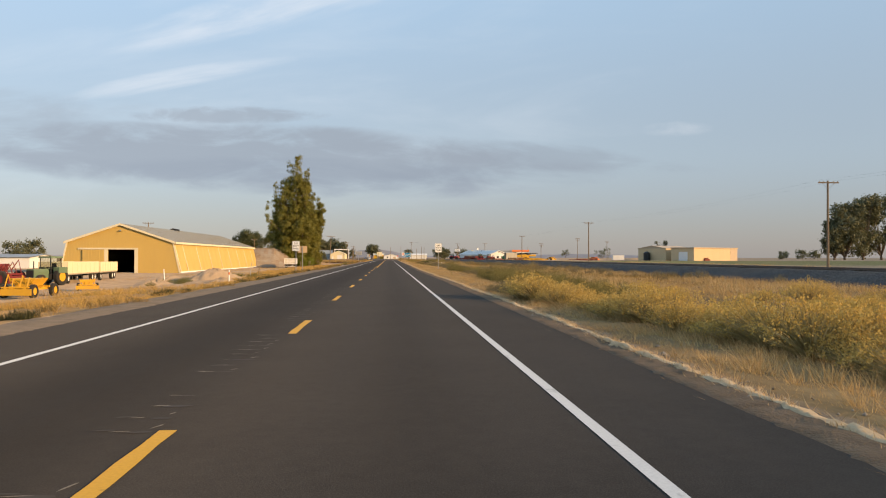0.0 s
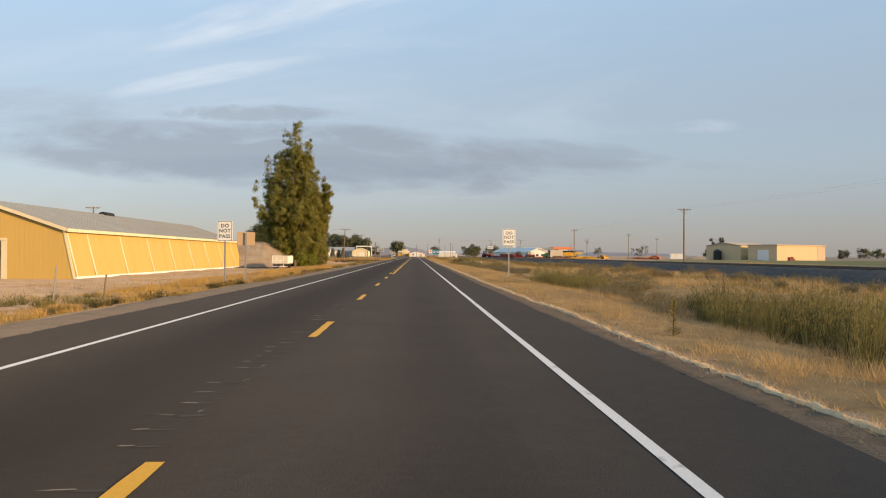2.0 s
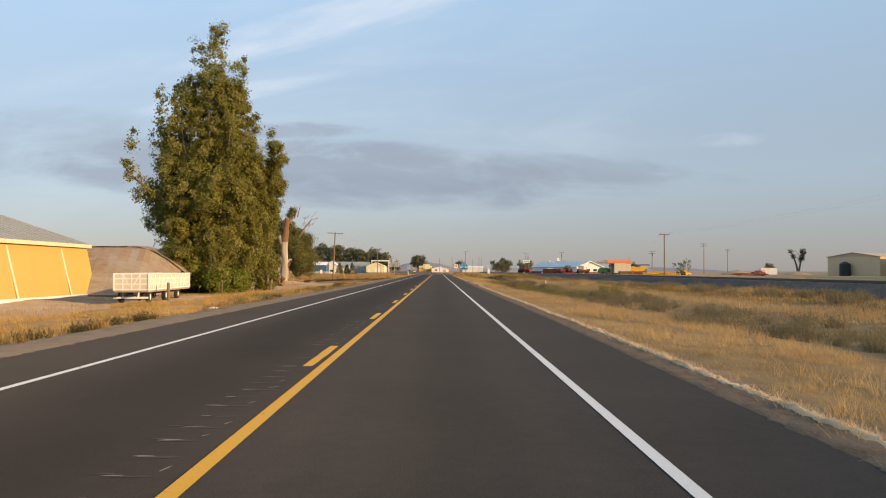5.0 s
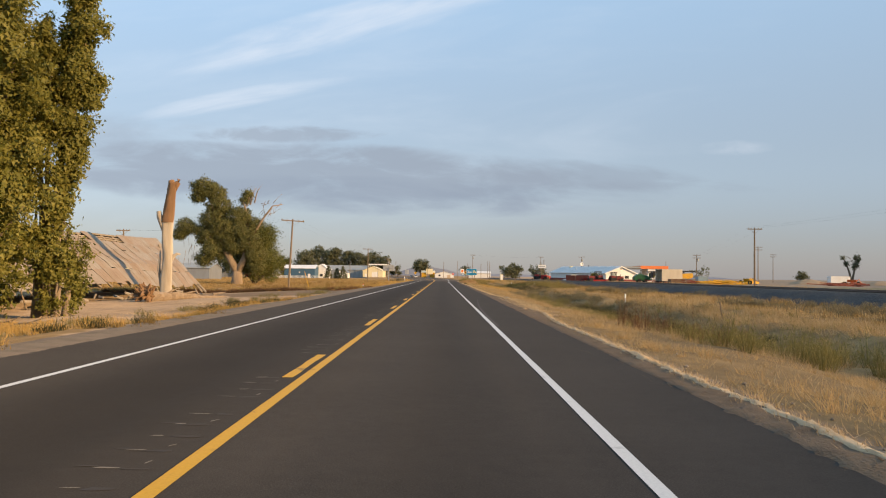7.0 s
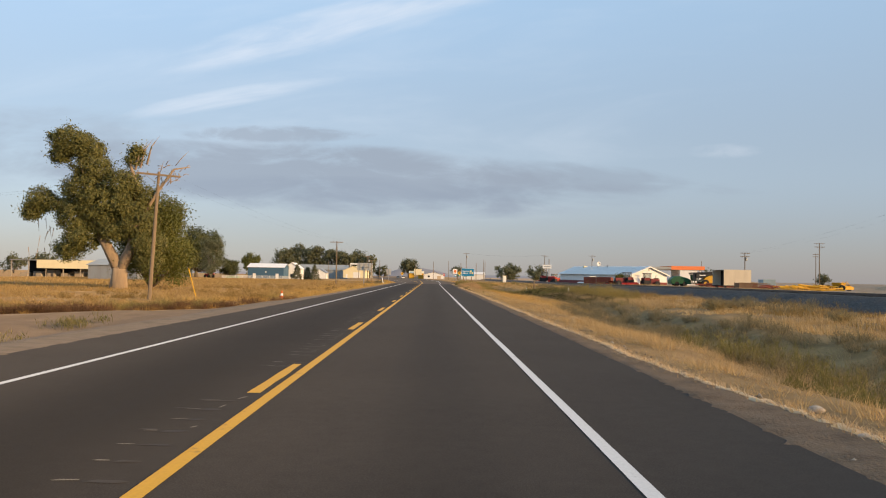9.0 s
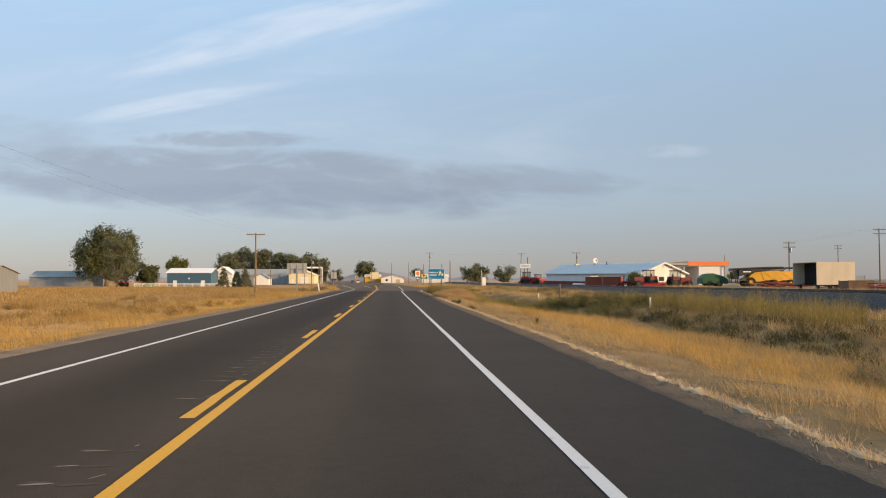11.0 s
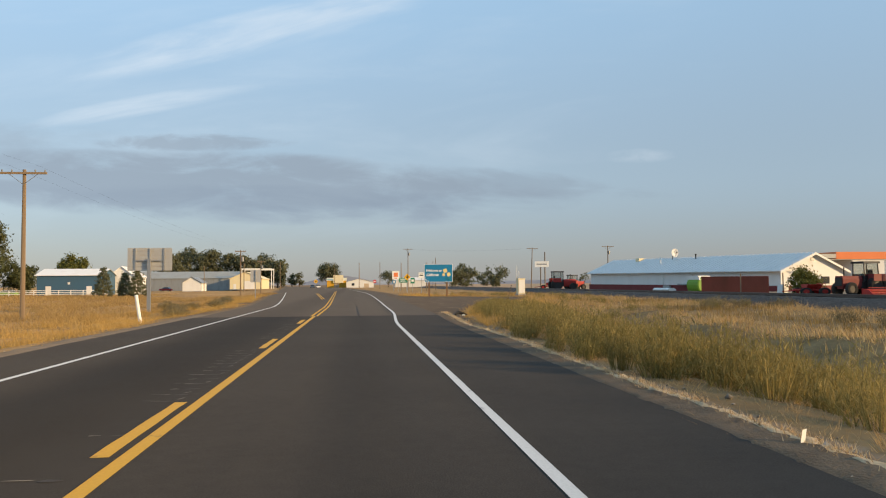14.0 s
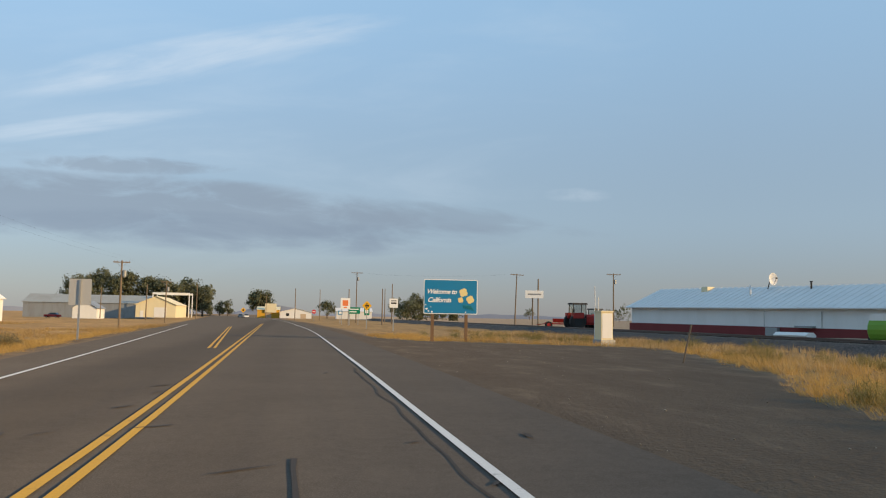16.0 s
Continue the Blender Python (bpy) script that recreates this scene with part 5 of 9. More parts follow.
def build_wreck():
    """The fallen barn: a rusty tin roof lying low on the ground with holes to its rafters."""
    t = thing("collapsed_barn", "collapsed barn with a sagging rusty tin roof near the ground", "barn", (0, 0, 0))
    y0, y1 = 205.0, 256.5

    def at(u, y):
        """u: 0 at the eave, 1 at the ridge; a broken gambrel that runs into a lower wing at its south end."""
        sag = 0.22 * math.sin((y - y0) * 0.23) * u + 0.22 * noise.noise((y * 0.12, u * 2, 4))
        lip = 0.22 * math.sin((y - 228) * 0.21)
        if u < 0.3:
            x, z = -23.2 - 1.7 * u / 0.3, 0.3 + lip + (1.75 - lip) * u / 0.3
        else:
            x, z = -24.9 - 3.8 * (u - 0.3) / 0.7, 2.05 + (1.75 + 1.45 * ss(y, 222, 257)) * (u - 0.3) / 0.7
        flat = 3.75 * min(1.0, max(0.0, u + 0.06) / 0.3) ** 0.7
        k = 1 - ss(y, 207, 226)
        return Vector((x * (1 - k) + (-23.8 - 16.0 * u) * k, y + 3.0 * u * ss(y, 240, 256.5), (z + sag) * (1 - k) + flat * k))
    holes = ((0.76, 0.94, 243.4, 247.8), (0.76, 0.92, 239.6, 241.6), (0.30, 0.5, 208.5, 212.5))
    n = 0
    ny, nu = 58, 5
    for i in range(ny):
        for j in range(nu):
            ya, yb = y0 + (y1 - y0) * i / ny, y0 + (y1 - y0) * (i + 1) / ny + 0.05
            ua, ub = j / nu - 0.01, (j + 1) / nu
            if any(h[0] - 0.06 < (ua + ub) / 2 < h[1] + 0.1 and h[2] < (ya + yb) / 2 < h[3] for h in holes):
                continue
            lift = 0.02 + 0.035 * (i % 2) + random.uniform(0, 0.03) + 0.02 * (nu - j)
            bm = bmesh.new()
            rows, k = [], 6
            slip = random.uniform(-0.02, 0.03)
            for a in range(k + 1):
                y = ya + (yb - ya) * a / k
                rib = 0.028 if a % 2 else 0.0
                rows.append([bm.verts.new(at(ua + slip, y) + Vector((0, 0, lift + rib))), bm.verts.new(at((ua + ub) / 2, y) + Vector((0, 0, lift + rib + 0.01))), bm.verts.new(at(ub, y) + Vector((0, 0, lift + rib)))])
            for a in range(k):
                for b in range(2):
                    bm.faces.new((rows[a][b], rows[a + 1][b], rows[a + 1][b + 1], rows[a][b + 1]))
            part("roof_sheet", bm, M["tin"], t)
            n += 1
    for i in range(27):
        y = y0 + 1 + i * 1.95
        bm = bmesh.new()
        tube(bm, [at(q / 5, y) - Vector((0, 0, 0.16)) for q in range(6)], 0.09, 4)
        part("rafter", bm, M["wood"], t)
    bm = bmesh.new()
    for u in (0.1, 0.3, 0.5, 0.62, 0.72, 0.78, 0.83, 0.88, 0.93, 0.99):
        tube(bm, [at(u, y0 + (y1 - y0) * q / 12) - Vector((0, 0, 0.05)) for q in range(13)], 0.05, 4)
    part("purlin", bm, M["wood"], t)["kind"] = "stuff"
    bm = bmesh.new()
    back = [bm.verts.new(at(1, y0 + (y1 - y0) * q / 12)) for q in range(13)]
    low = [bm.verts.new(at(1, y0 + (y1 - y0) * q / 12) + Vector((-6.0, 0, -5.2))) for q in range(13)]
    for k in range(12):
        bm.faces.new((back[k], back[k + 1], low[k + 1], low[k]))
    part("rear_roof", bm, M["tin"], t)
    bm = bmesh.new()
    for k in range(34):
        y = y0 + random.uniform(18, 53)
        p = at(0.02, y) + Vector((random.uniform(-0.6, 1.2), 0, 0))
        q = p + Vector((random.uniform(-0.4, 0.5), random.uniform(-2.2, 2.2), random.uniform(-0.2, 0.4)))
        p.z, q.z = ground_z(p.x, p.y) + random.uniform(0.05, 0.5), ground_z(q.x, q.y) + random.uniform(0.05, 0.6)
        tube(bm, (p, q), random.uniform(0.05, 0.1), 4)
    part("fallen_timber", bm, M["wood"], t)["kind"] = "stuff"
    for (a, b) in (((-22.6, 257.4, -0.5), (-24.4, 257.0, 1.5)), ((-23.3, 258.4, -0.5), (-25.4, 257.6, 2.2)), ((-26.6, 257.0, 2.2), (-27.6, 257.2, 4.4))):
        bm = bmesh.new()
        tube(bm, (a, b), 0.12, 5)
        part("leaning_beam", bm, M["wood"], t)
    # tin sheets slumped over the south end
    for i in range(16):
        for j in range(3):
            ua, ub, va, vb = i / 16, (i + 1) / 16 + 0.01, j / 3 - 0.02, (j + 1) / 3

            def hip(u, v):
                top = at(0.02 + 0.98 * u, y0 + 0.3)
                low = Vector((top.x + 0.4, y0 - 3.2 - 1.8 * math.sin(math.pi * u), -0.95))
                q = low.lerp(top, v)
                q.z += 0.35 * math.sin(math.pi * v) * u
                return q
            bm = bmesh.new()
            lift = Vector((0, -0.03 - 0.03 * (i % 2), 0.04 * (3 - j)))
            g = [[bm.verts.new(hip(ua + (ub - ua) * a_ / 2, va + (vb - va) * b_ / 2) + lift) for b_ in range(3)] for a_ in range(3)]
            for a_ in range(2):
                for b_ in range(2):
                    bm.faces.new((g[a_][b_], g[a_][b_ + 1], g[a_ + 1][b_ + 1], g[a_ + 1][b_]))
            part("roof_sheet", bm, M["tin"], t)


build_wreck()


M["bark_grey"] = paint("pale_grey_bark", (0.34, 0.265, 0.185), 0.95, 0, 0.5, (0.13, 0.10, 0.075), 2.5, (2, 2, 0.5), 0.9)
M["log_wood"] = paint("dull_weathered_log", (0.33, 0.25, 0.17), 0.95, 0, 0.6, (0.15, 0.10, 0.065), 2.2, (1.4, 1.4, 1.4), 0.9)


def build_snag():
    t = thing("dead_tree", "tall bleached dead trunk with brown bark at the top", "dead tree", gz(-20.1, 238.0))
    bm = bmesh.new()
    def gnarled(x, y, z0, z1, r0, r1, lean, seed):
        """A weathered stem: flutes and hollows run up it and twist a little."""
        n, seg = 34, 20
        rings = []
        for i in range(n + 1):
            f = i / n
            z = z0 + (z1 - z0) * f
            r = r0 + (r1 - r0) * f + 0.42 * math.exp(-(z + 0.3) / 0.32)
            ring = []
            for j in range(seg):
                q = 2 * math.pi * j / seg
                k = 1 + 0.30 * noise.noise((1.6 * math.cos(q + 0.12 * z), 1.6 * math.sin(q + 0.12 * z), 0.42 * z + seed)) + 0.12 * noise.noise((4 * math.cos(q), 4 * math.sin(q), 1.5 * z + seed))
                ring.append(bm.verts.new((x + lean * f + 0.07 * noise.noise((seed, z * 0.5, 1)) + r * k * math.cos(q), y + r * k * math.sin(q), z)))
            rings.append(ring)
        for a, b in zip(rings, rings[1:]):
            for j in range(seg):
                bm.faces.new((a[j], a[(j + 1) % seg], b[(j + 1) % seg], b[j]))
        bm.faces.new(rings[-1])
    gnarled(0.0, 0.0, -0.3, 6.75, 0.44, 0.40, 0.12, 3.0)
    tube(bm, ((-0.1, 0, 5.7), (-0.4, 0.05, 6.4), (-0.62, 0.05, 6.75), (-0.68, 0.05, 7.15)), [0.34, 0.32, 0.26, 0.2], 10, True, 0.16)
    tube(bm, ((0.1, 0, 2.9), (0.5, 0.1, 3.5), (0.85, 0.1, 3.75), (1.1, 0.1, 3.72)), [0.24, 0.17, 0.11, 0.07], 8, True, 0.14)
    tube(bm, ((-0.3, 0, 1.2), (-0.55, 0, 2.6), (-0.46, 0, 4.0)), [0.16, 0.13, 0.05], 8, True, 0.16)
    part("trunk", bm, M["deadwood"], t, "bleached barkless wood", True)
    bm = bmesh.new()
    gnarled(0.06, 0.0, 6.25, 9.45, 0.43, 0.33, 0.34, 7.0)
    tube(bm, ((0.36, 0.05, 8.8), (0.3, 0, 9.5), (0.26, 0, 9.66)), [0.33, 0.26, 0.2], 10, True, 0.12)
    tube(bm, ((0.45, 0.05, 8.9), (0.8, 0, 9.45), (0.9, 0, 9.75)), [0.27, 0.21, 0.17], 10, True, 0.12)
    part("bark_top", bm, M["bark_brown"], t, "brown bark left on the upper trunk", True)
    t = thing("fallen_log", "long fallen weathered log with a torn root ball", "log", gz(-19.0, 232.5))
    bm = bmesh.new()
    n = 26
    tube(bm, [(-0.4 + 4.4 * k / n, 0.3 + 8.4 * k / n, 0.42 - 0.34 * k / n + 0.07 * noise.noise((k * 0.6, 3, 0)) - 0.05 * math.sin(k * 0.55)) for k in range(n + 1)],
         [(0.42 - 0.36 * (k / n) ** 0.7) * (1 + 0.25 * noise.noise((k * 0.7, 8, 0))) for k in range(n + 1)], 12, True, 0.2)
    for k, (dx, dz) in enumerate(((0.7, 0.55), (0.9, 0.3), (-0.5, 0.5), (0.8, 0.15))):
        q = Vector((0.3 + 0.75 * k, 1.6 + 1.5 * k, 0.45))
        tube(bm, (q, q + Vector((dx * 0.5, 0.3, dz * 0.6)), q + Vector((dx, 0.9, dz))), [0.1, 0.07, 0.02], 6, True, 0.1)
    part("log", bm, M["log_wood"], t)
    bm = bmesh.new()
    for k in range(70):
        a, b = random.uniform(0, 6.28), random.uniform(-0.9, 1.2)
        d = Vector((math.cos(a) * math.cos(b), math.sin(a) * math.cos(b) - 0.4, math.sin(b) * 0.9))
        r = random.uniform(0.5, 0.95)
        tube(bm, (Vector((-0.5, -0.2, 0.6)), Vector((-0.5, -0.2, 0.6)) + d * r * 0.6, Vector((-0.5, -0.2, 0.6)) + d * r + Vector((0, 0, random.uniform(-0.2, 0.2)))), [0.3, 0.16, 0.05], 5, True, 0.2)
    part("root_ball", bm, M["bark_brown"], t, "torn tangled brown roots with soil")


build_snag()


# ---- utility poles and wires ----
def utility_pole(at, h, label, arm=2.4, rz=0.0, gear=False, lean=(0, 0), arms=1, r=0.16):
    t = thing("utility_pole", label, "utility pole", at, rz, "utility poles", tilt=lean)
    bm = bmesh.new()
    tube(bm, ((0, 0, -0.6), (0, 0, h * 0.5), (0, 0, h)), [r, r * 0.85, r * 0.65], 10)
    part("pole", bm, M["pole"], t)
    for k in range(arms):
        z = h - 0.25 - 0.9 * k
        bm = bmesh.new()
        box(bm, -arm / 2, arm / 2, -0.2, -0.1, z - 0.07, z + 0.07)
        c = part("crossarm", bm, M["pole"], t)
        for x in (-arm / 2 + 0.12, -arm / 4, arm / 4, arm / 2 - 0.12):
            bm = bmesh.new()
            tube(bm, ((x, -0.15, z + 0.07), (x, -0.15, z + 0.14), (x, -0.15, z + 0.18), (x, -0.15, z + 0.24)), [0.03, 0.05, 0.06, 0.02], 8)
            part("insulator", bm, M["grey"], c)
        bm = bmesh.new()
        tube(bm, ((-arm * 0.3, -0.15, z - 0.07), (0, -0.15, z - 0.75)), 0.02, 4)
        tube(bm, ((arm * 0.3, -0.15, z - 0.07), (0, -0.15, z - 0.75)), 0.02, 4)
        part("brace", bm, M["steel"], t)
    if gear:
        bm = bmesh.new()
        tube(bm, ((0.38, 0, h - 2.3), (0.38, 0, h - 2.2), (0.38, 0, h - 1.4), (0.38, 0, h - 1.3)), [0.2, 0.26, 0.26, 0.16], 12)
        part("transformer", bm, M["grey"], t, "grey transformer can")
    return t


utility_pole((52.0, 87.3, 0.1), 10.3, "weathered wooden utility pole beyond the railway")
utility_pole((51.6, 195.0, 0.1), 10.3, "weathered wooden utility pole beyond the railway")
utility_pole((53.2, 304.3, 0.1), 9.9, "weathered wooden utility pole beyond the railway")
utility_pole(gz(-19.4, 285.4), 9.8, "leaning wooden utility pole with loaded crossarm by the field", 3.2, 18, False, (0, 2.5))
utility_pole(gz(-19.4, 403.4), 9.8, "straight wooden utility pole in golden grass", 2.9)
utility_pole(gz(-21.1, 512.2), 9.3, "wooden utility pole with a transformer near the shop", 2.2, 0, True)
utility_pole(gz(-24.5, 575), 9.0, "wooden utility pole with a transformer beside the shop", 2.2, 0, True)
utility_pole((-55.4, 192.5, -1.0), 10.8, "wooden utility pole rising behind the barn", 2.6)
utility_pole((-48.5, 300.0, -0.3), 8.6, "grey wooden utility pole behind the trees", 2.2)
utility_pole((86.4, 437.2, 0.1), 9.4, "wooden utility pole with equipment and two crossarms", 2.6, 0, True, (0, 0), 2)
utility_pole((107.5, 439.0, 0.1), 12.4, "tall wooden utility pole with two crossarms", 2.8, 0, False, (0, 0), 2)
utility_pole((50.6, 567.4, 0.1), 11.4, "leaning wooden utility pole with a flat top rack", 3.0, 0, False, (0, 2))
utility_pole((69.3, 556.7, 0.1), 11.4, "wooden utility pole with a flat top rack", 3.2, 0, True)
utility_pole((18.8, 608.8, 0), 13.2, "tall wooden utility pole with equipment by the junction", 3.0, 0, True)
utility_pole((148.0, 524.0, 0.1), 12.6, "distant wooden utility pole", 2.6, 0, False, (0, 0), 2)
for x, y, h in ((21.5, 571, 7.6), (26, 590, 9.5), (15.5, 590, 8.0), (3.0, 640, 9.5), (12, 690, 11), (30, 640, 10), (-8, 720, 9), (-52, 640, 8.5), (-32, 596, 8.2), (-24.6, 632, 9.6)):
    t = thing("bare_pole", "slender bare wooden pole near the junction", "pole", (x, y, 0), 0, "bare poles")
    bm = bmesh.new()
    tube(bm, ((0, 0, -0.4), (0, 0, h)), [0.15, 0.1], 8)
    part("pole", bm, M["pole"], t)


def wires(a, b, spans, label, sag=0.7, r=0.0035):
    bm = bmesh.new()
    for dx, dz in spans:
        pts = [(a[0] + (b[0] - a[0]) * k / 14 + dx, a[1] + (b[1] - a[1]) * k / 14, a[2] + (b[2] - a[2]) * k / 14 + dz - sag * 4 * (k / 14) * (1 - k / 14)) for k in range(15)]
        tube(bm, pts, r, 4, False)
    tagged(part("power_line", bm, M["black"]), label, "power line", "power lines")


LINE = ((-1.1, 0), (1.1, 0))
for a, b in (((52.0, -20, 10.4), (52.0, 87.3, 10.4)), ((52.0, 87.3, 10.4), (51.6, 195, 10.4)), ((51.6, 195, 10.4), (53.2, 304.3, 10.0)), ((53.2, 304.3, 10.0), (86.4, 437, 9.4)), ((50.6, 567.4, 11.4), (18.8, 608.8, 13.0))):
    wires(a, b, LINE, "thin power wires between wooden poles")
for a, b in (((-19.4, 285.4, 9.2), (-19.4, 403.4, 9.4)), ((-19.4, 403.4, 9.4), (-21.1, 512.2, 9.0)), ((-21.1, 512.2, 9.0), (-24.5, 575, 8.9)), ((-19.4, 285.4, 9.2), (-48.5, 300, 8.2))):
    wires(a, b, ((-0.9, 0), (0.9, 0)), "thin power wires over the field", 0.7, 0.003)


# ---- cone, sheds, fences to the west ----
t = thing("traffic_cone", "orange traffic cone with a white collar on the verge", "traffic cone", gz(-8.55, 281.0))
bm = bmesh.new()
tube(bm, ((0, 0, 0.03), (0, 0, 0.72)), [0.16, 0.035], 14)
part("cone", bm, M["cone"], t)
bm = bmesh.new()
box(bm, -0.19, 0.19, -0.19, 0.19, 0.0, 0.03)
part("base", bm, M["cone"], t)
bm = bmesh.new()
tube(bm, ((0, 0, 0.36), (0, 0, 0.52)), [0.112, 0.079], 14)
part("collar", bm, M["sign_white"], t)

t = thing("open_shed", "open-fronted farm shed with a tan side and dark bays", "shed", (-124.0, 480, -0.6))
for k in range(6):
    bm = bmesh.new()
    box(bm, -8.2 + 5.5 * k - 0.12, -8.2 + 5.5 * k + 0.12, -0.12, 0.12, 0, 5.2)
    part("post", bm, M["wood"], t)
bm = bmesh.new()
prism(bm, ((-8.4, 5.2), (19.8, 5.2), (19.8, 5.42), (-8.4, 5.42)), -0.6, 12)
part("roof", bm, M["grey"], t)
bm = bmesh.new()
box(bm, 0.1, 19.8, -0.62, -0.601, 2.7, 5.4)
part("front_fascia", bm, M["cream"], t, "pale metal fascia over the bays")
# back wall coloured near-black for the shade in the bays
bm = bmesh.new()
box(bm, -8.4, 19.8, 11.8, 12, 0, 5.2)
part("back_wall", bm, M["dark"], t)
bm = bmesh.new()
for k in range(6):
    box(bm, -7 + 4.4 * k, -4.6 + 4.4 * k, 3, 7, 0, 1.2 + 0.5 * (k % 3))
part("stored_goods", bm, M["wood"], t)

build_low_shed("shed", -82, -70, 420, 434, -0.7, 3.0, 4.4, M["grey"], M["barn_roof"], "long grey metal shed behind the cottonwood", False)
build_low_shed("shed", -124, -103, 562, 574, -0.6, 3.0, 5.0, M["grey"], M["barn_roof"], "grey metal shed at the edge of the field", False)
build_low_shed("barn", -70.7, -56.6, 540, 551, -0.6, 4.1, 5.6, M["blue"], M["white"], "dark blue barn with a white roof behind a rail fence", False,
               (("s", -4.5, 1.2, 0, 2.2, M["white"]), ("s", 4.5, 1.2, 0, 2.2, M["white"]), ("s", 0, 0.5, 2.6, 0.5, M["white"])), "barn")
build_low_shed("house", -58.6, -52.2, 552, 562, -0.6, 3.9, 6.3, M["white"], M["white"], "white gabled house behind small spruces", True, (("s", 0, 1.4, 1.0, 1.2, M["glass"]),), "house")
build_low_shed("workshop", -88, -47.5, 690, 706, -0.6, 4.6, 7.4, M["grey"], M["barn_roof"], "long grey metal workshop beyond the field", False)
build_low_shed("shop", -46.8, -34.6, 664, 690, 0, 4.1, 6.7, M["cream"], M["cream"], "cream gabled shop with a roll-up door", True, (("s", 1.4, 3.8, 0, 3.2, M["white"]), ("s", -4.2, 1.0, 0, 2.1, M["white"])), "shop")
t = thing("canopy_frame", "white steel frame standing over the shop yard", "steel frame", (-33, 684, 0))
for x, y in ((0, 0), (-12, 0), (0, 9), (-12, 9)):
    bm = bmesh.new()
    box(bm, x - 0.15, x + 0.15, y - 0.15, y + 0.15, 0, 7.8)
    part("post", bm, M["white"], t)
bm = bmesh.new()
box(bm, -12.15, 0.15, -0.2, 0.2, 7.8, 8.5)
part("beam", bm, M["white"], t)
bm = bmesh.new()
box(bm, -12.15, 0.15, 8.8, 9.2, 7.8, 8.5)
part("beam", bm, M["white"], t)
build_low_shed("house", -59.5, -53.0, 640, 650, -0.5, 2.6, 4.6, M["white"], M["grey"], "small white gabled house far behind the field", True, (), "house")

t = thing("rail_fence", "white three-rail fence in front of the blue barn", "fence", (-79, 533, -0.6))
for k in range(11):
    bm = bmesh.new()
    box(bm, 2.6 * k - 0.07, 2.6 * k + 0.07, -0.07, 0.07, -0.3, 1.35)
    part("post", bm, M["white"], t)
for z in (0.45, 0.85, 1.25):
    bm = bmesh.new()
    box(bm, 0, 26.0, -0.1, -0.071, z - 0.07, z + 0.07)
    part("rail", bm, M["white"], t)

# ---- east side, beyond the railway ----
def tan_hall():
    for at, l, d, he, hp, label, doors in (
            ((131.3, 329.0, 0.0), 33.0, 11.5, 5.6, 6.1, "tan metal hall with a white roll-up door", True),
            ((124.0, 343.0, 0.0), 20.0, 15.0, 5.6, 6.8, "tan gabled hall with a dark tank at its wall", False)):
        t = thing("metal_hall", label, "hall", at, 34.2)
        bm = bmesh.new()
        prism(bm, ((0, 0), (l, 0), (l, he), (0, he)), 0, d) if doors else prism(bm, ((0, 0), (l, 0), (l, he), (0, he)), 0, d)
        part("wall", bm, M["tan_light"], t)
        bm = bmesh.new()
        if doors:
            box(bm, -0.3, l + 0.3, -0.3, d + 0.3, he, he + 0.35)
        else:
            for s in (0, 1):
                m = Matrix(((0, 1, 0, 0), (1, 0, 0, 0), (0, 0, 1, 0), (0, 0, 0, 1)))
                prism(bm, ((d / 2, hp), (-0.3 + s * (d + 0.6), he - 0.05), (-0.3 + s * (d + 0.6), he + 0.1), (d / 2, hp + 0.15)), -0.3, l + 0.3, m)
            m = Matrix(((0, 1, 0, 0), (1, 0, 0, 0), (0, 0, 1, 0), (0, 0, 0, 1)))
            prism(bm, ((0, he - 0.01), (d, he - 0.01), (d / 2, hp - 0.02)), 0.01, l - 0.01, m)
        part("roof", bm, M["tan"], t)
        if doors:
            bm = bmesh.new()
            box(bm, -0.06, -0.004, 3.2, 7.6, 0, 4.0)
            part("rollup_door", bm, M["white"], t)
            bm = bmesh.new()
            box(bm, 27.5, l + 0.03, -0.05, -0.004, 0, he - 0.1)
            part("wall_panel", bm, M["tan"], t)
            for x, h in ((7.5, 1.4), (8.4, 1.0), (9.2, 1.5), (10.3, 0.9)):
                bm = bmesh.new()
                box(bm, x - 0.35, x + 0.35, -0.8, -0.2, 0, h)
                part("stacked_goods", bm, M["rust"], t)
        else:
            bm = bmesh.new()
            tube(bm, ((-1.6, 9, 0), (-1.6, 9, 3.6), (-1.6, 9, 4.3)), [1.5, 1.5, 0.3], 16)
            part("tank", bm, M["black"], t, "dark upright tank")


tan_hall()


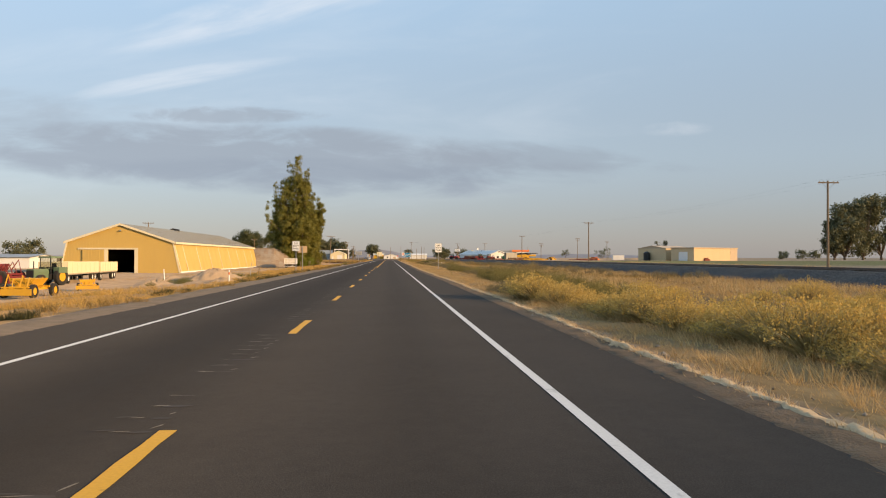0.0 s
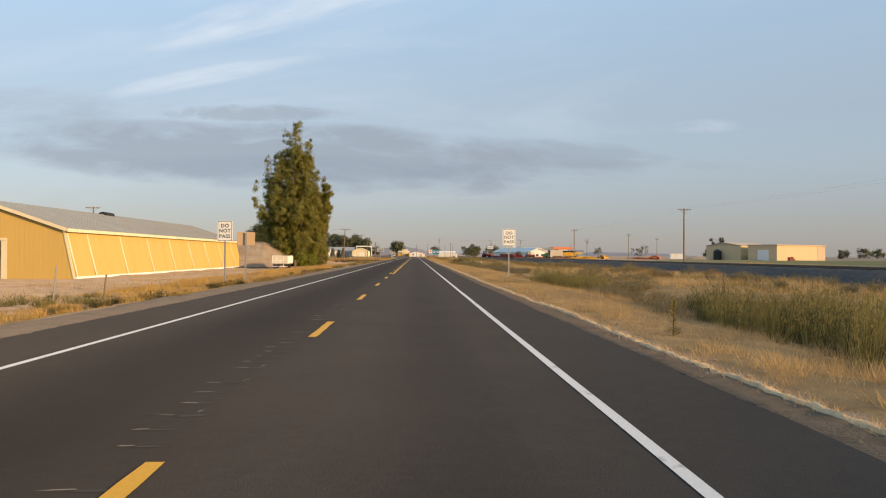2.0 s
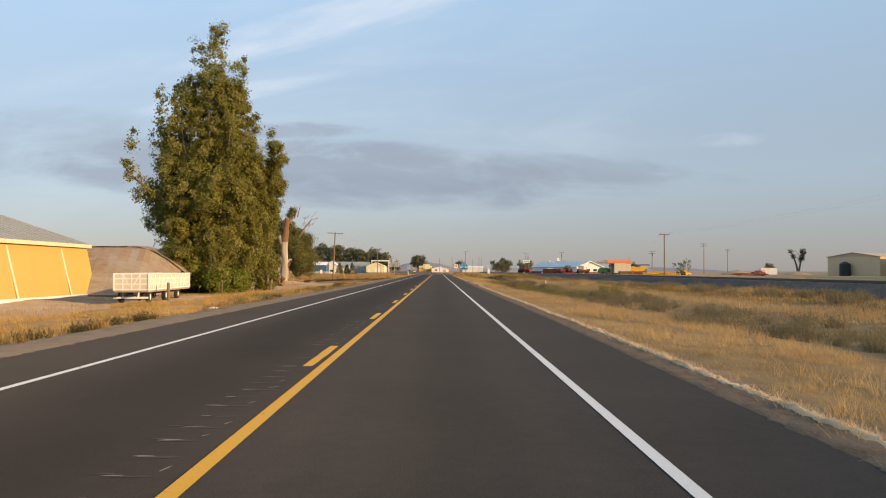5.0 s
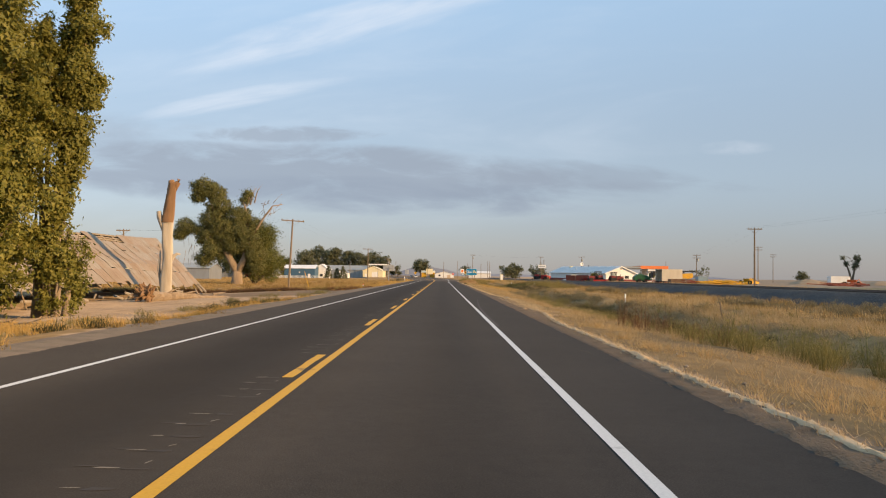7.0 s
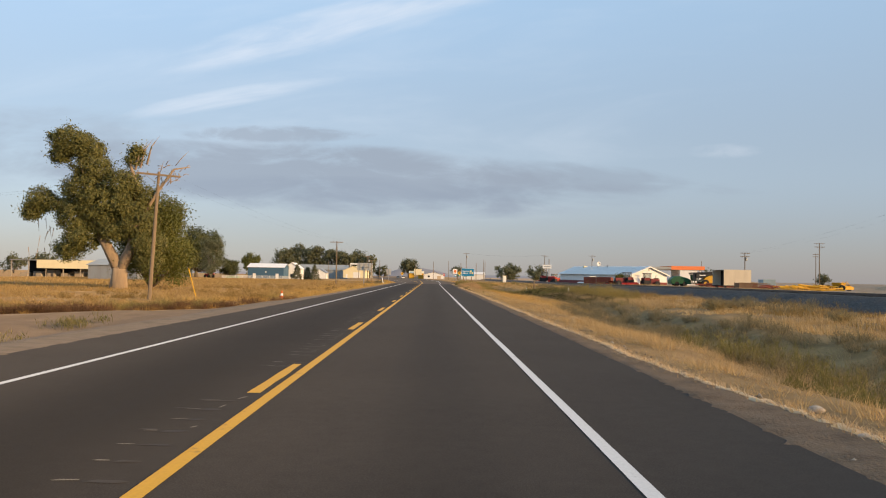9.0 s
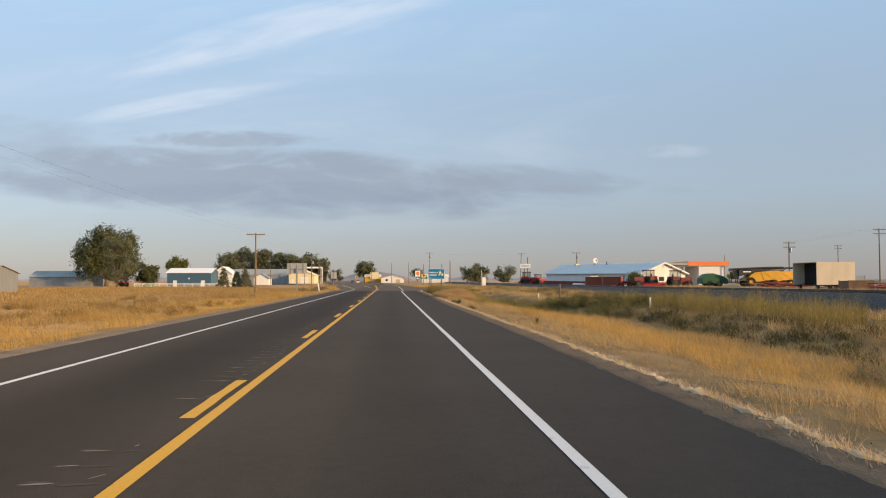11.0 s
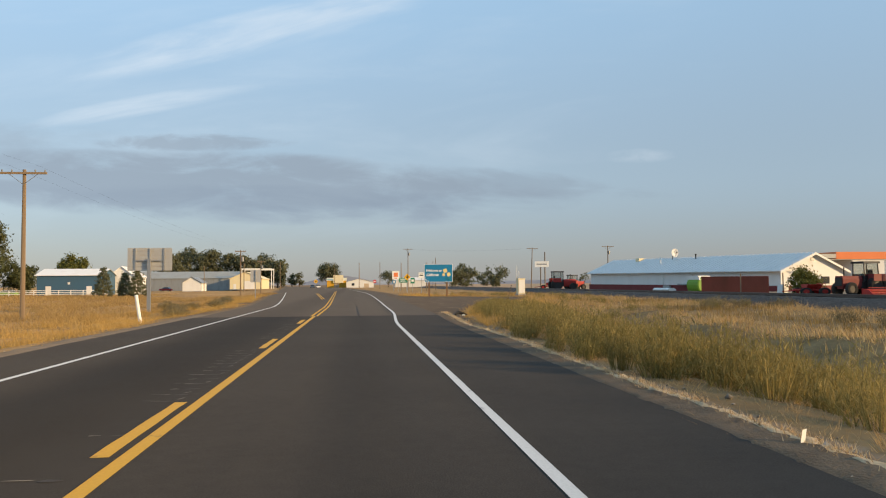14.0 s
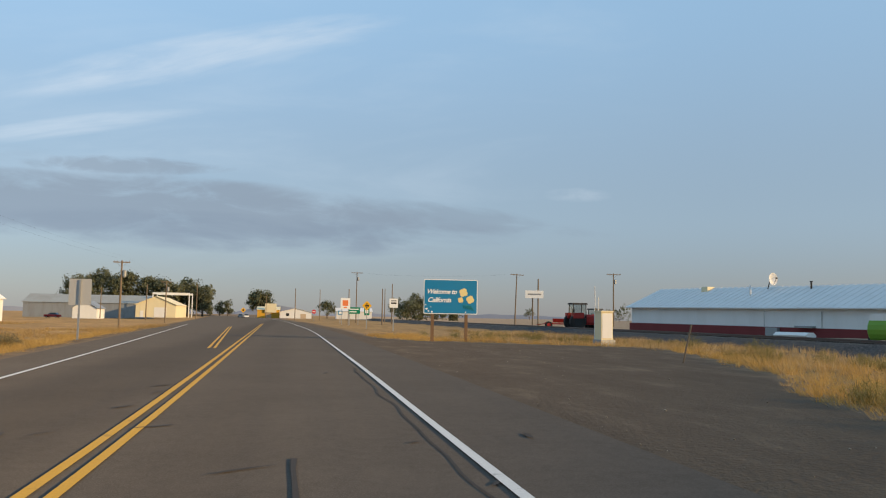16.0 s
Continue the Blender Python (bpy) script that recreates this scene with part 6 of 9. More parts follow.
def white_store():
    """The long white store with a maroon base, pale metal roof, dish and vents."""
    t = thing("store_building", "long low white building with a maroon base and pale metal roof", "store", (59.3, 451.6, 0.0), 17.0, tilt=(0.4, 0))
    w, l, he, hp, br = 11.8, 46.0, 3.15, 5.45, 20.0
    bm = bmesh.new()
    prism(bm, ((0, 0.95), (w, 0.95), (w, he), (w / 2, hp), (0, he)), 0, br)
    part("wall", bm, M["white"], t)
    bm = bmesh.new()
    prism(bm, ((0.25, 0.95), (w, 0.95), (w, he - 0.03), (w / 2, hp - 0.03), (0.25, he - 0.03)), br + 0.01, l)
    part("wall", bm, M["white"], t)
    bm = bmesh.new()
    box(bm, -0.06, w + 0.06, -0.06, l + 0.06, -0.2, 0.95)
    part("base_band", bm, M["maroon"], t, "maroon painted base")
    for y0, y1, dx, dz in ((-0.6, br, 0.0, 0.0), (br + 0.02, l + 0.5, 0.3, -0.03)):
        for s in (0, 1):
            bm = bmesh.new()
            e = -0.7 + dx if s == 0 else w + 0.7
            ez = he - (hp - he) / (w / 2) * 0.7 + dz
            prism(bm, ((w / 2, hp + dz + 0.02), (e, ez + 0.02), (e, ez + 0.14), (w / 2, hp + dz + 0.14)), y0, y1)
            r = part("roof", bm, M["sky_roof"], t)
            bm = bmesh.new()
            prism(bm, ((w / 2, hp + dz + 0.142), (e, ez + 0.142), (e, ez + 0.175), (w / 2, hp + dz + 0.175)), -0.02, 0.02)
            rib = part("roof_rib", bm, M["sky_roof"], r)
            rib.location = (0, y0 + 0.5, 0)
            k = y0 + 1.4
            while k < y1:
                q = new("roof_rib", rib.data)
                q.parent = r
                q.location = (0, k, 0)
                k += 0.9
    bm = bmesh.new()
    prism(bm, ((w / 2, hp - 0.22), (-0.7, he - 0.52), (-0.7, he - 0.2), (w / 2, hp + 0.1)), -0.68, -0.605)
    prism(bm, ((w / 2, hp - 0.22), (w / 2, hp + 0.1), (w + 0.7, he - 0.2), (w + 0.7, he - 0.52)), -0.68, -0.605)
    part("rake_board", bm, M["white"], t)
    bm = bmesh.new()
    box(bm, w / 2 - 0.35, w / 2 + 0.35, -0.05, -0.004, hp - 1.1, hp - 0.5)
    part("gable_vent", bm, M["grey"], t)
    for x, ww, z0, z1, mt in ((2.4, 1.0, 0.0, 2.1, "white"), (8.2, 1.6, 1.2, 2.2, "glass"), (5.2, 1.4, 1.2, 2.2, "glass")):
        bm = bmesh.new()
        box(bm, x - ww / 2, x + ww / 2, -0.09, -0.062, z0, z1)
        part("door" if mt == "white" else "window", bm, M[mt], t)
    for y in (7.0, 17.5, 24.5):
        bm = bmesh.new()
        tube(bm, ((-0.08, y, 0.9), (-0.08, y, 2.6)), 0.04, 6)
        part("downpipe", bm, M["steel"], t)
    bm = bmesh.new()
    tube(bm, ((3.0, 29, 4.0), (3.0, 29, 5.6)), 0.12, 8)
    part("vent_pipe", bm, M["white"], t)
    bm = bmesh.new()
    tube(bm, ((5.0, 22.5, 5.0), (5.0, 22.5, 5.85), (5.0, 22.5, 6.0)), [0.1, 0.1, 0.17], 8)
    part("flue", bm, M["black"], t)
    bm = bmesh.new()
    box(bm, 4.6, 5.8, 37, 38.0, 4.9, 5.65)
    part("roof_cooler", bm, M["cream"], t)
    bm = bmesh.new()
    n = 18
    c = bm.verts.new((4.6, 27.5, 6.35))
    rim = [bm.verts.new((4.6 + 0.72 * math.cos(q), 27.13, 6.35 + 0.72 * math.sin(q))) for q in (2 * math.pi * k / n for k in range(n))]
    for k in range(n):
        bm.faces.new((c, rim[k], rim[(k + 1) % n]))
    d = part("dish", bm, M["white"], t, "white satellite dish")
    bm = bmesh.new()
    tube(bm, ((4.6, 27.55, 6.3), (4.6, 27.9, 5.2)), 0.06, 6)
    tube(bm, ((4.6, 27.1, 5.7), (4.6, 26.7, 6.4)), 0.025, 5)
    box(bm, 4.5, 4.7, 26.6, 26.75, 6.32, 6.5)
    part("dish_mount", bm, M["black"], d)
    bm = bmesh.new()
    box(bm, -0.75, -0.1, 18.2, 20.2, 0.95, 1.15)
    part("wall_shelf", bm, M["grey"], t)
    bm = bmesh.new()
    box(bm, -0.55, -0.1, 22.5, 24.0, -0.1, 0.9)
    part("wall_unit", bm, M["grey"], t)


white_store()

t = thing("service_station", "white station building with an orange canopy fascia", "station", (70.5, 462, 0.1))
bm = bmesh.new()
box(bm, 6.2, 11.4, 0.1, 9.0, 0, 4.6)
part("building", bm, M["white"], t)
bm = bmesh.new()
box(bm, -5.5, 13.5, 0, 12, 4.62, 4.75)
part("canopy_deck", bm, M["grey"], t)
bm = bmesh.new()
box(bm, 3.5, 13.6, -0.12, 12.1, 4.751, 5.85)
part("canopy_fascia", bm, M["orange"], t, "orange canopy fascia")
# left end of the canopy, coloured grey because it lies in shadow
bm = bmesh.new()
box(bm, -5.5, 3.497, -0.1, 12.1, 4.9, 5.55)
part("canopy_roof", bm, M["grey"], t)
for x, y in ((12.5, 1), (12.5, 11), (-4.5, 1), (-4.5, 11)):
    bm = bmesh.new()
    box(bm, x - 0.15, x + 0.15, y - 0.15, y + 0.15, 0, 4.62)
    part("column", bm, M["white"], t)
t = thing("bare_pole", "slender steel mast by the station", "pole", (83.5, 463, 0.1), 0, "bare poles")
bm = bmesh.new()
tube(bm, ((0, 0, 0), (0, 0, 7.5)), 0.07, 8)
part("pole", bm, M["pole"], t)


ALONG = Matrix(((0, 1, 0, 0), (1, 0, 0, 0), (0, 0, 1, 0), (0, 0, 0, 1)))     # turns a profile in x and z into one in y and z


def bevel_hull(bm, amount):
    bmesh.ops.recalc_face_normals(bm, faces=bm.faces[:])
    bmesh.ops.bevel(bm, geom=bm.edges[:], offset=amount, segments=2, affect="EDGES", profile=0.6)


def combine(at, rz, label):
    """A combine with a wedge-shaped yellow hood, black upper works and a long unloading auger laid back over it."""
    t = thing("combine_harvester", label, "combine", at, rz, "parked farm machines")
    bm = bmesh.new()
    prism(bm, ((0.1, 1.15), (2.5, 0.95), (6.5, 1.45), (6.95, 2.0), (6.9, 2.75), (6.5, 3.05), (1.9, 2.72), (1.1, 2.3), (0.4, 1.5)), -1.35, 1.35, ALONG)
    bevel_hull(bm, 0.09)
    part("body", bm, M["yellow"], t)
    bm = bmesh.new()
    prism(bm, ((0.6, 0.7), (6.2, 0.8), (6.2, 1.3), (2.5, 0.94), (0.6, 1.1)), -1.2, 1.2, ALONG)
    part("chassis", bm, M["black"], t)
    bm = bmesh.new()
    prism(bm, ((-1.2, 2.0), (0.9, 2.35), (1.8, 2.76), (4.2, 2.98), (4.2, 3.3), (-1.2, 3.2)), -1.25, 1.25, ALONG)
    bevel_hull(bm, 0.06)
    p = part("upper_works", bm, M["black"], t, "black grain tank and engine hood")
    bm = bmesh.new()
    box(bm, 1.252, 1.258, -0.4, 1.1, 2.72, 2.92)
    part("lettering_bar", bm, M["sign_white"], p, "pale lettering bar")
    bm = bmesh.new()
    prism(bm, ((-1.9, 1.5), (-1.0, 1.4), (-1.0, 2.95), (-2.1, 2.9)), -0.85, 0.85, ALONG)
    c = part("cab", bm, M["glass"], t, "dark glazed cab")
    bm = bmesh.new()
    box(bm, -0.95, 0.95, -2.3, -0.9, 2.96, 3.12)
    part("cab_roof", bm, M["black"], c)
    bm = bmesh.new()
    tube(bm, ((0.7, -2.9, 3.30), (0.7, 0.5, 3.42), (0.7, 4.5, 3.58), (0.7, 7.6, 3.62), (0.7, 8.0, 3.3)), [0.15, 0.2, 0.2, 0.19, 0.16], 10)
    part("unloading_auger", bm, M["black"], t, "long black unloading auger")
    bm = bmesh.new()
    for a, b in (((3.6, 1.2), (3.0, 2.85)), ((3.7, 2.7), (5.6, 1.4)), ((0.6, 1.3), (2.4, 2.6))):
        tube(bm, ((1.385, a[0], a[1]), (1.385, b[0], b[1])), 0.045, 5)
    part("hand_rail", bm, M["sign_yellow"], t)
    for sgn in (-1, 1):
        wheel(t, 1.3 * sgn, 1.0, 0.9, 0.6, M["yellow"], 0.45)
        wheel(t, 1.2 * sgn, 4.0, 0.62, 0.45, M["black"], 0.45)
        wheel(t, 1.2 * sgn, 5.5, 0.66, 0.45, M["yellow"], 0.45)
    return t


def forage_machine(at, rz, label):
    """A long green forage machine with a humped body, a yellow tank and a stepped rear platform."""
    t = thing("forage_machine", label, "farm machine", at, rz, "parked farm machines")
    bm = bmesh.new()
    prism(bm, ((0, 0.55), (0.0, 1.6), (0.5, 2.1), (1.1, 2.5), (2.3, 2.62), (3.7, 2.25), (4.6, 1.95), (5.3, 1.5), (5.3, 0.55)), -1.3, 1.3, ALONG)
    bevel_hull(bm, 0.1)
    b = part("body", bm, M["green_dark"], t)
    bm = bmesh.new()
    for z in (0.95, 1.3):
        box(bm, 1.3, 1.345, 0.2, 5.1, z - 0.04, z + 0.04)
    for y in (1.2, 2.5, 3.8):
        box(bm, 1.3, 1.335, y - 0.03, y + 0.03, 0.6, 2.0)
    part("panel_rib", bm, M["green"], b)
    bm = bmesh.new()
    bmesh.ops.create_uvsphere(bm, u_segments=18, v_segments=10, radius=0.6, matrix=Matrix.Translation((0.2, 6.2, 2.15)) @ Matrix.Diagonal((1, 1.3, 0.95, 1)))
    part("tank", bm, M["sign_yellow"], t, "yellow rounded tank", True)
    bm = bmesh.new()
    box(bm, -1.1, 1.1, 5.31, 8.6, 0.75, 0.95)
    for y in (5.6, 6.9, 8.2):
        box(bm, 0.9, 1.1, y - 0.08, y + 0.08, 0.95, 1.75)
        box(bm, -1.1, -0.9, y - 0.08, y + 0.08, 0.95, 1.75)
    tube(bm, ((1.0, 5.4, 2.3), (1.0, 6.6, 1.7), (1.0, 8.6, 1.2)), 0.07, 6)
    part("rear_frame", bm, M["green_dark"], t)
    for k in range(5):
        bm = bmesh.new()
        box(bm, 0.5, 1.4, 7.2 + 0.12 * k, 8.3 + 0.12 * k, 0.55 + 0.28 * k, 0.62 + 0.28 * k)
        part("step", bm, M["green"], t)
    for sgn in (-1, 1):
        wheel(t, 1.15 * sgn, 1.6, 0.6, 0.45, M["black"])
        wheel(t, 1.15 * sgn, 3.6, 0.6, 0.45, M["black"])
    return t


combine((68.3, 420.0, 0.15), -90, "yellow combine harvester with black upper works")
combine((74.0, 424.5, 0.15), -86, "yellow combine harvester parked behind another")
forage_machine((63.2, 428.0, 0.15), -90, "dark green forage machine with a yellow tank")


def baler(at, rz, mat, label, r=1.15, top=None):
    """A round baler: fat drum body, tailgate, hitch and wheels."""
    t = thing("round_baler", label, "baler", at, rz, "parked farm machines")
    bm = bmesh.new()
    tube(bm, ((-1.1, 0, 1.45), (-1.0, 0, 1.45), (1.0, 0, 1.45), (1.1, 0, 1.45)), [r * 0.9, r, r, r * 0.9], 20)
    part("drum_body", bm, mat, t)
    bm = bmesh.new()
    prism(bm, ((-1.0, 0.7), (1.0, 0.7), (1.0, 1.9), (-1.0, 1.9)), r * 0.7, r + 0.9)
    part("front_body", bm, mat if top is None else M["black"], t)
    if top is not None:
        bm = bmesh.new()
        prism(bm, ((-1.12, 2.1), (1.12, 2.1), (0.9, 2.68), (-0.9, 2.68)), -0.9, 1.2)
        part("top_cover", bm, top, t)
    bm = bmesh.new()
    tube(bm, ((0, r + 0.8, 0.8), (0, r + 2.6, 0.6)), 0.08, 6)
    part("hitch", bm, M["black"], t)
    for s in (-1, 1):
        wheel(t, 1.3 * s, 0.1, 0.55, 0.35, M["black"] if top is None else M["grey"])
    return t


baler((47.6, 451.5, -0.3), -70, M["lime"], "lime green and white round baler", 1.15, M["white"])
build_tractor((50.0, 420.5, 0.15), 100, M["maroon"], M["black"], "dark red tractor with a dark cab parked in a row", True, 1.15)
build_tractor((55.3, 418.5, 0.15), -85, M["maroon"], M["black"], "dark red tractor with a dark cab beside weeds", True, 1.1)
build_tractor((42.6, 505.0, 0.1), -88, M["red"], M["black"], "red tractor parked at the end of the store", True, 1.35)
build_tractor((46.4, 508.5, 0.1), -60, M["red"], M["black"], "red tractor beside another in the shade", True, 1.1)


def swather_header(at, rz, label, length=4.0):
    """A low cutting header lying on the ground: pan, back plate, reel with bats, end dividers."""
    t = thing("swather_header", label, "farm machine", at, rz, "parked farm machines")
    bm = bmesh.new()
    prism(bm, ((-0.7, 0.0), (0.45, 0.0), (0.5, 0.3), (0.2, 0.22), (-0.7, 0.06)), 0, length)
    part("pan", bm, M["red"], t)
    bm = bmesh.new()
    prism(bm, ((0.505, 0.0), (0.62, 0.0), (0.62, 0.85), (0.505, 0.8)), 0, length)
    part("back_plate", bm, M["red"], t)
    bm = bmesh.new()
    for k in range(6):
        q = k * math.pi / 3
        tube(bm, ((-0.25 + 0.38 * math.cos(q), 0.1, 0.7 + 0.38 * math.sin(q)), (-0.25 + 0.38 * math.cos(q), length - 0.1, 0.7 + 0.38 * math.sin(q))), 0.03, 5)
    tube(bm, ((-0.25, 0.02, 0.7), (-0.25, length - 0.02, 0.7)), 0.06, 6)
    part("reel", bm, M["red"], t)
    for y in (-0.09, length + 0.003):
        bm = bmesh.new()
        prism(bm, ((-1.05, 0.02), (0.62, 0.0), (0.62, 0.9), (-0.3, 0.75)), y, y + 0.085)
        part("end_divider", bm, M["red"], t)
    return t


swather_header((52.5, 417.8, 0.16), 94, "red swather header resting low on the ground").scale = (1, 1, 0.75)
build_implement((46.5, 519.0, 0.1), 75, "red tillage implement behind tractors", M["red"], 4.5, 9)
build_implement((48.6, 424.0, 0.15), 80, "low red mower implement by the track", M["red"], 3.0, 11).scale = (1, 1, 0.7)


def container(at, rz, l, w, h, mat, label):
    t = thing("container", label, "container", at, rz)
    bm = bmesh.new()
    box(bm, 0.03, l - 0.03, 0.03, w - 0.03, 0.12, h - 0.06)
    part("core", bm, mat, t)
    bm = bmesh.new()
    k = 0.1
    while k < l - 0.2:
        for y in (0.0, w - 0.029):
            prism(bm, ((k, 0.15), (k + 0.14, 0.15), (k + 0.14, h - 0.1), (k, h - 0.1)), y, y + 0.029)
        k += 0.28
    part("corrugation", bm, mat, t)["kind"] = "stuff"
    bm = bmesh.new()
    for x in (0, l - 0.1):
        for y in (-0.01, w - 0.09):
            box(bm, x, x + 0.1, y, y + 0.1, 0, h)
    box(bm, 0.1, l - 0.1, -0.012, 0.05, h - 0.12, h)
    box(bm, 0.1, l - 0.1, -0.012, 0.05, 0.0, 0.12)
    part("frame", bm, mat, t)
    return t


container((43.9, 442.4, 0.05), -29, 7.6, 2.4, 2.15, M["rust"], "rusty red steel container beside the track")
for x, y in ((46.2, 437.0), (49.8, 434.2)):
    marker_post((x, y, 0.1), 2.4, M["pole"], "pale post standing by a red container", w=0.14)
t = thing("appliance_box", "white tilted scrap appliance near a container", "scrap box", (50.9, 436.3, 0.05), 30, tilt=(0, 8))
bm = bmesh.new()
box(bm, -0.5, 0.5, -0.4, 0.4, 0, 1.1)
part("case", bm, M["white"], t)
t = thing("covered_boat", "small white covered hull lying by the store", "boat", (47.2, 463.0, 0.0), 20)
bm = bmesh.new()
prism(bm, ((-0.2, 0.05), (0.8, 0.05), (1.0, 0.45), (0.6, 0.72), (-0.1, 0.72), (-0.5, 0.45)), -1.7, 1.7)
part("hull", bm, M["white"], t)

# white box body with its side open
t = thing("box_trailer", "aged cream box trailer with an open dark end", "trailer", (57.5, 374.5, 0.15))
t.scale = (1.0, 0.78, 0.95)
for a in ((0, 5.2, 0, 0.1, 0.7, 3.75), (0, 5.2, 7.7, 7.8, 0.7, 3.75), (5.1, 5.2, 0.1, 7.7, 0.7, 3.75)):
    bm = bmesh.new()
    box(bm, *a)
    part("wall_panel", bm, M["box_cream"], t)
bm = bmesh.new()
box(bm, 0, 5.2, 0, 7.8, 3.752, 3.85)
part("roof", bm, M["box_cream"], t)
bm = bmesh.new()
box(bm, 0, 5.1, 0.1, 7.7, 0.55, 0.7)
part("deck", bm, M["dark"], t)
# added sheet across the box, black for the shade inside; the deck likewise
bm = bmesh.new()
box(bm, 1.6, 1.7, 0.102, 7.698, 0.702, 3.74)
part("inner_wall", bm, M["dark"], t, "near-black sheet for the shade inside")
for y in (0.9, 6.6):
    for x in (0.5, 4.7):
        wheel(t, x, y, 0.4, 0.3, M["grey"])
container((57.9, 368.0, 0.15), 8, 3.6, 1.8, 1.25, M["bin_wood"], "low brown wooden bin beside a trailer")


def scrap_pile(at, n, l, mat, label, name="scrap_pile", seed=1, flat=0.8):
    rnd = random.Random(seed)
    bm = bmesh.new()
    for k in range(n):
        a = rnd.uniform(-0.5, 0.5)
        x, y, z = rnd.gauss(0, l * 0.3), rnd.gauss(0, 1.0), rnd.uniform(0.1, flat)
        hl = rnd.uniform(0.6, 2.0)
        tube(bm, ((at[0] + x - hl, at[1] + y - hl * a, at[2] + z + rnd.uniform(-0.3, 0.3)), (at[0] + x + hl, at[1] + y + hl * a, at[2] + z)), rnd.uniform(0.04, 0.12), 5)
    tagged(part(name, bm, mat), label, "scrap pile", "scrap piles", "stuff")


scrap_pile((69.2, 366.0, 0.1), 90, 8, M["yellow"], "loose pile of yellow pipes and implement arms", seed=3, flat=0.9)
scrap_pile((63.8, 369.0, 0.1), 26, 3, M["rust"], "tangle of rusty bars beside a bin", seed=8, flat=0.9)
scrap_pile((63.5, 377.5, 0.1), 40, 4, M["wood"], "heap of grey boards and scrap", seed=4, flat=1.4)
scrap_pile((66.5, 402.0, 0.1), 40, 6, M["rust"], "low heap of rusty scrap iron", seed=5)
scrap_pile((88.0, 345.0, 0.1), 40, 6, M["rust"], "low heap of rusty scrap iron", seed=6)
build_implement((80.0, 372.0, 0.15), 30, "yellow wheeled machine amid scrap", M["yellow"], 4.0, 17)
build_implement((96.0, 352.0, 0.15), 60, "orange wheeled machine amid scrap", M["orange"], 4.0, 18)
container((72.4, 392.0, 0.15), 4, 2.7, 2.2, 2.0, M["truck_blue"], "pale blue truck box parked behind scrap")
container((165.0, 452.0, 0.15), 10, 11, 2.6, 3.0, M["white"], "white trailer far beyond the railway")
container((180.0, 462.0, 0.15), 10, 9, 2.6, 2.6, M["grey"], "grey trailer far beyond the railway")
container((122.5, 420.0, 0.15), 0, 6, 2.4, 2.6, M["white"], "small white truck body far beyond the railway")
mound((104, 395, 0.1), 7, 5, 1.6, "heap of tan soil beyond the railway")
mound((128, 402, 0.1), 6, 4, 1.3, "heap of orange-tan soil beyond the railway")


# ---- signs at the state line ----
def welcome_sign():
    t = thing("welcome_sign", "faded blue sign reading Welcome to California on two posts", "billboard", (12.25, 448.4, ground_z(12.2, 448.4)), -4)
    t.scale = (0.91, 0.91, 0.91)
    z0 = 0.12
    for x in (-1.3, 1.15):
        bm = bmesh.new()
        box(bm, x - 0.11, x + 0.11, 0.05, 0.2, -0.5, 3.6 + z0)
        part("post", bm, M["bark_brown"], t, "brown wooden post")
    bm = bmesh.new()
    rounded_panel(bm, 3.92, 2.5, 0.08, 0.0, 0.05, 3.1 + z0)
    part("trim", bm, M["sign_white"], t)
    bm = bmesh.new()
    rounded_panel(bm, 3.8, 2.38, 0.06, -0.012, -0.002, 3.1 + z0)
    p = part("panel", bm, M["sign_blue"], t)
    text_part("lettering", "Welcome to", 0.46, M["sign_white"], p, -0.68, 3.45 + z0, -0.018, 0.35, 0.92, 0.012)
    text_part("lettering", "California", 0.48, M["sign_white"], p, -0.85, 2.85 + z0, -0.018, 0.35, 0.92, 0.012)
    for x, z, r in ((0.92, 3.42, 0.30), (1.42, 2.92, 0.28), (0.72, 2.88, 0.2)):
        bm = bmesh.new()
        for k in range(4):
            q = radians(45 + 90 * k + 20 * x)
            pts = [(x + 0.45 * r * math.cos(q) + 0.62 * r * math.cos(a), z + z0 + 0.45 * r * math.sin(q) + 0.62 * r * math.sin(a)) for a in (2 * math.pi * j / 12 for j in range(12))]
            prism(bm, pts[::-1], -0.020 - 0.002 * k, -0.0135)
        part("poppy_flower", bm, M["poppy"], p)
    bm = bmesh.new()
    for k in range(6):
        tube(bm, ((0.9 + 0.1 * k, -0.016, 2.5 + z0), (1.0 + 0.14 * k, -0.016, 2.25 + z0 - 0.03 * k)), 0.02, 4)
    part("leaf_mark", bm, M["sign_green"], p)
    bm = bmesh.new()
    for x, z, r in ((-1.75, 2.2, 0.12), (-1.6, 2.05, 0.07), (-1.35, 2.0, 0.09), (1.1, 2.0, 0.06), (-1.82, 2.5, 0.06), (-1.45, 2.35, 0.05)):
        pts = [(x + r * random.uniform(0.5, 1) * math.cos(a), z + z0 + r * random.uniform(0.5, 1) * math.sin(a)) for a in (2 * math.pi * j / 8 for j in range(8))]
        prism(bm, pts[::-1], -0.016, -0.0135)
    part("peeled_patch", bm, M["sign_white"], p, "patches where the paint has peeled")


welcome_sign()

t = thing("utility_cabinet", "tall cream utility cabinet on a concrete plinth", "cabinet", (22.5, 447.4, 0.0), 8)
t.scale = (0.62, 0.7, 0.86)
bm = bmesh.new()
box(bm, -0.85, 0.85, -0.8, 0.8, -0.6, 0.28)
part("plinth", bm, M["grey"], t)
bm = bmesh.new()
box(bm, -0.7, 0.7, -0.6, 0.6, 0.28, 2.4)
part("case", bm, M["cream"], t)
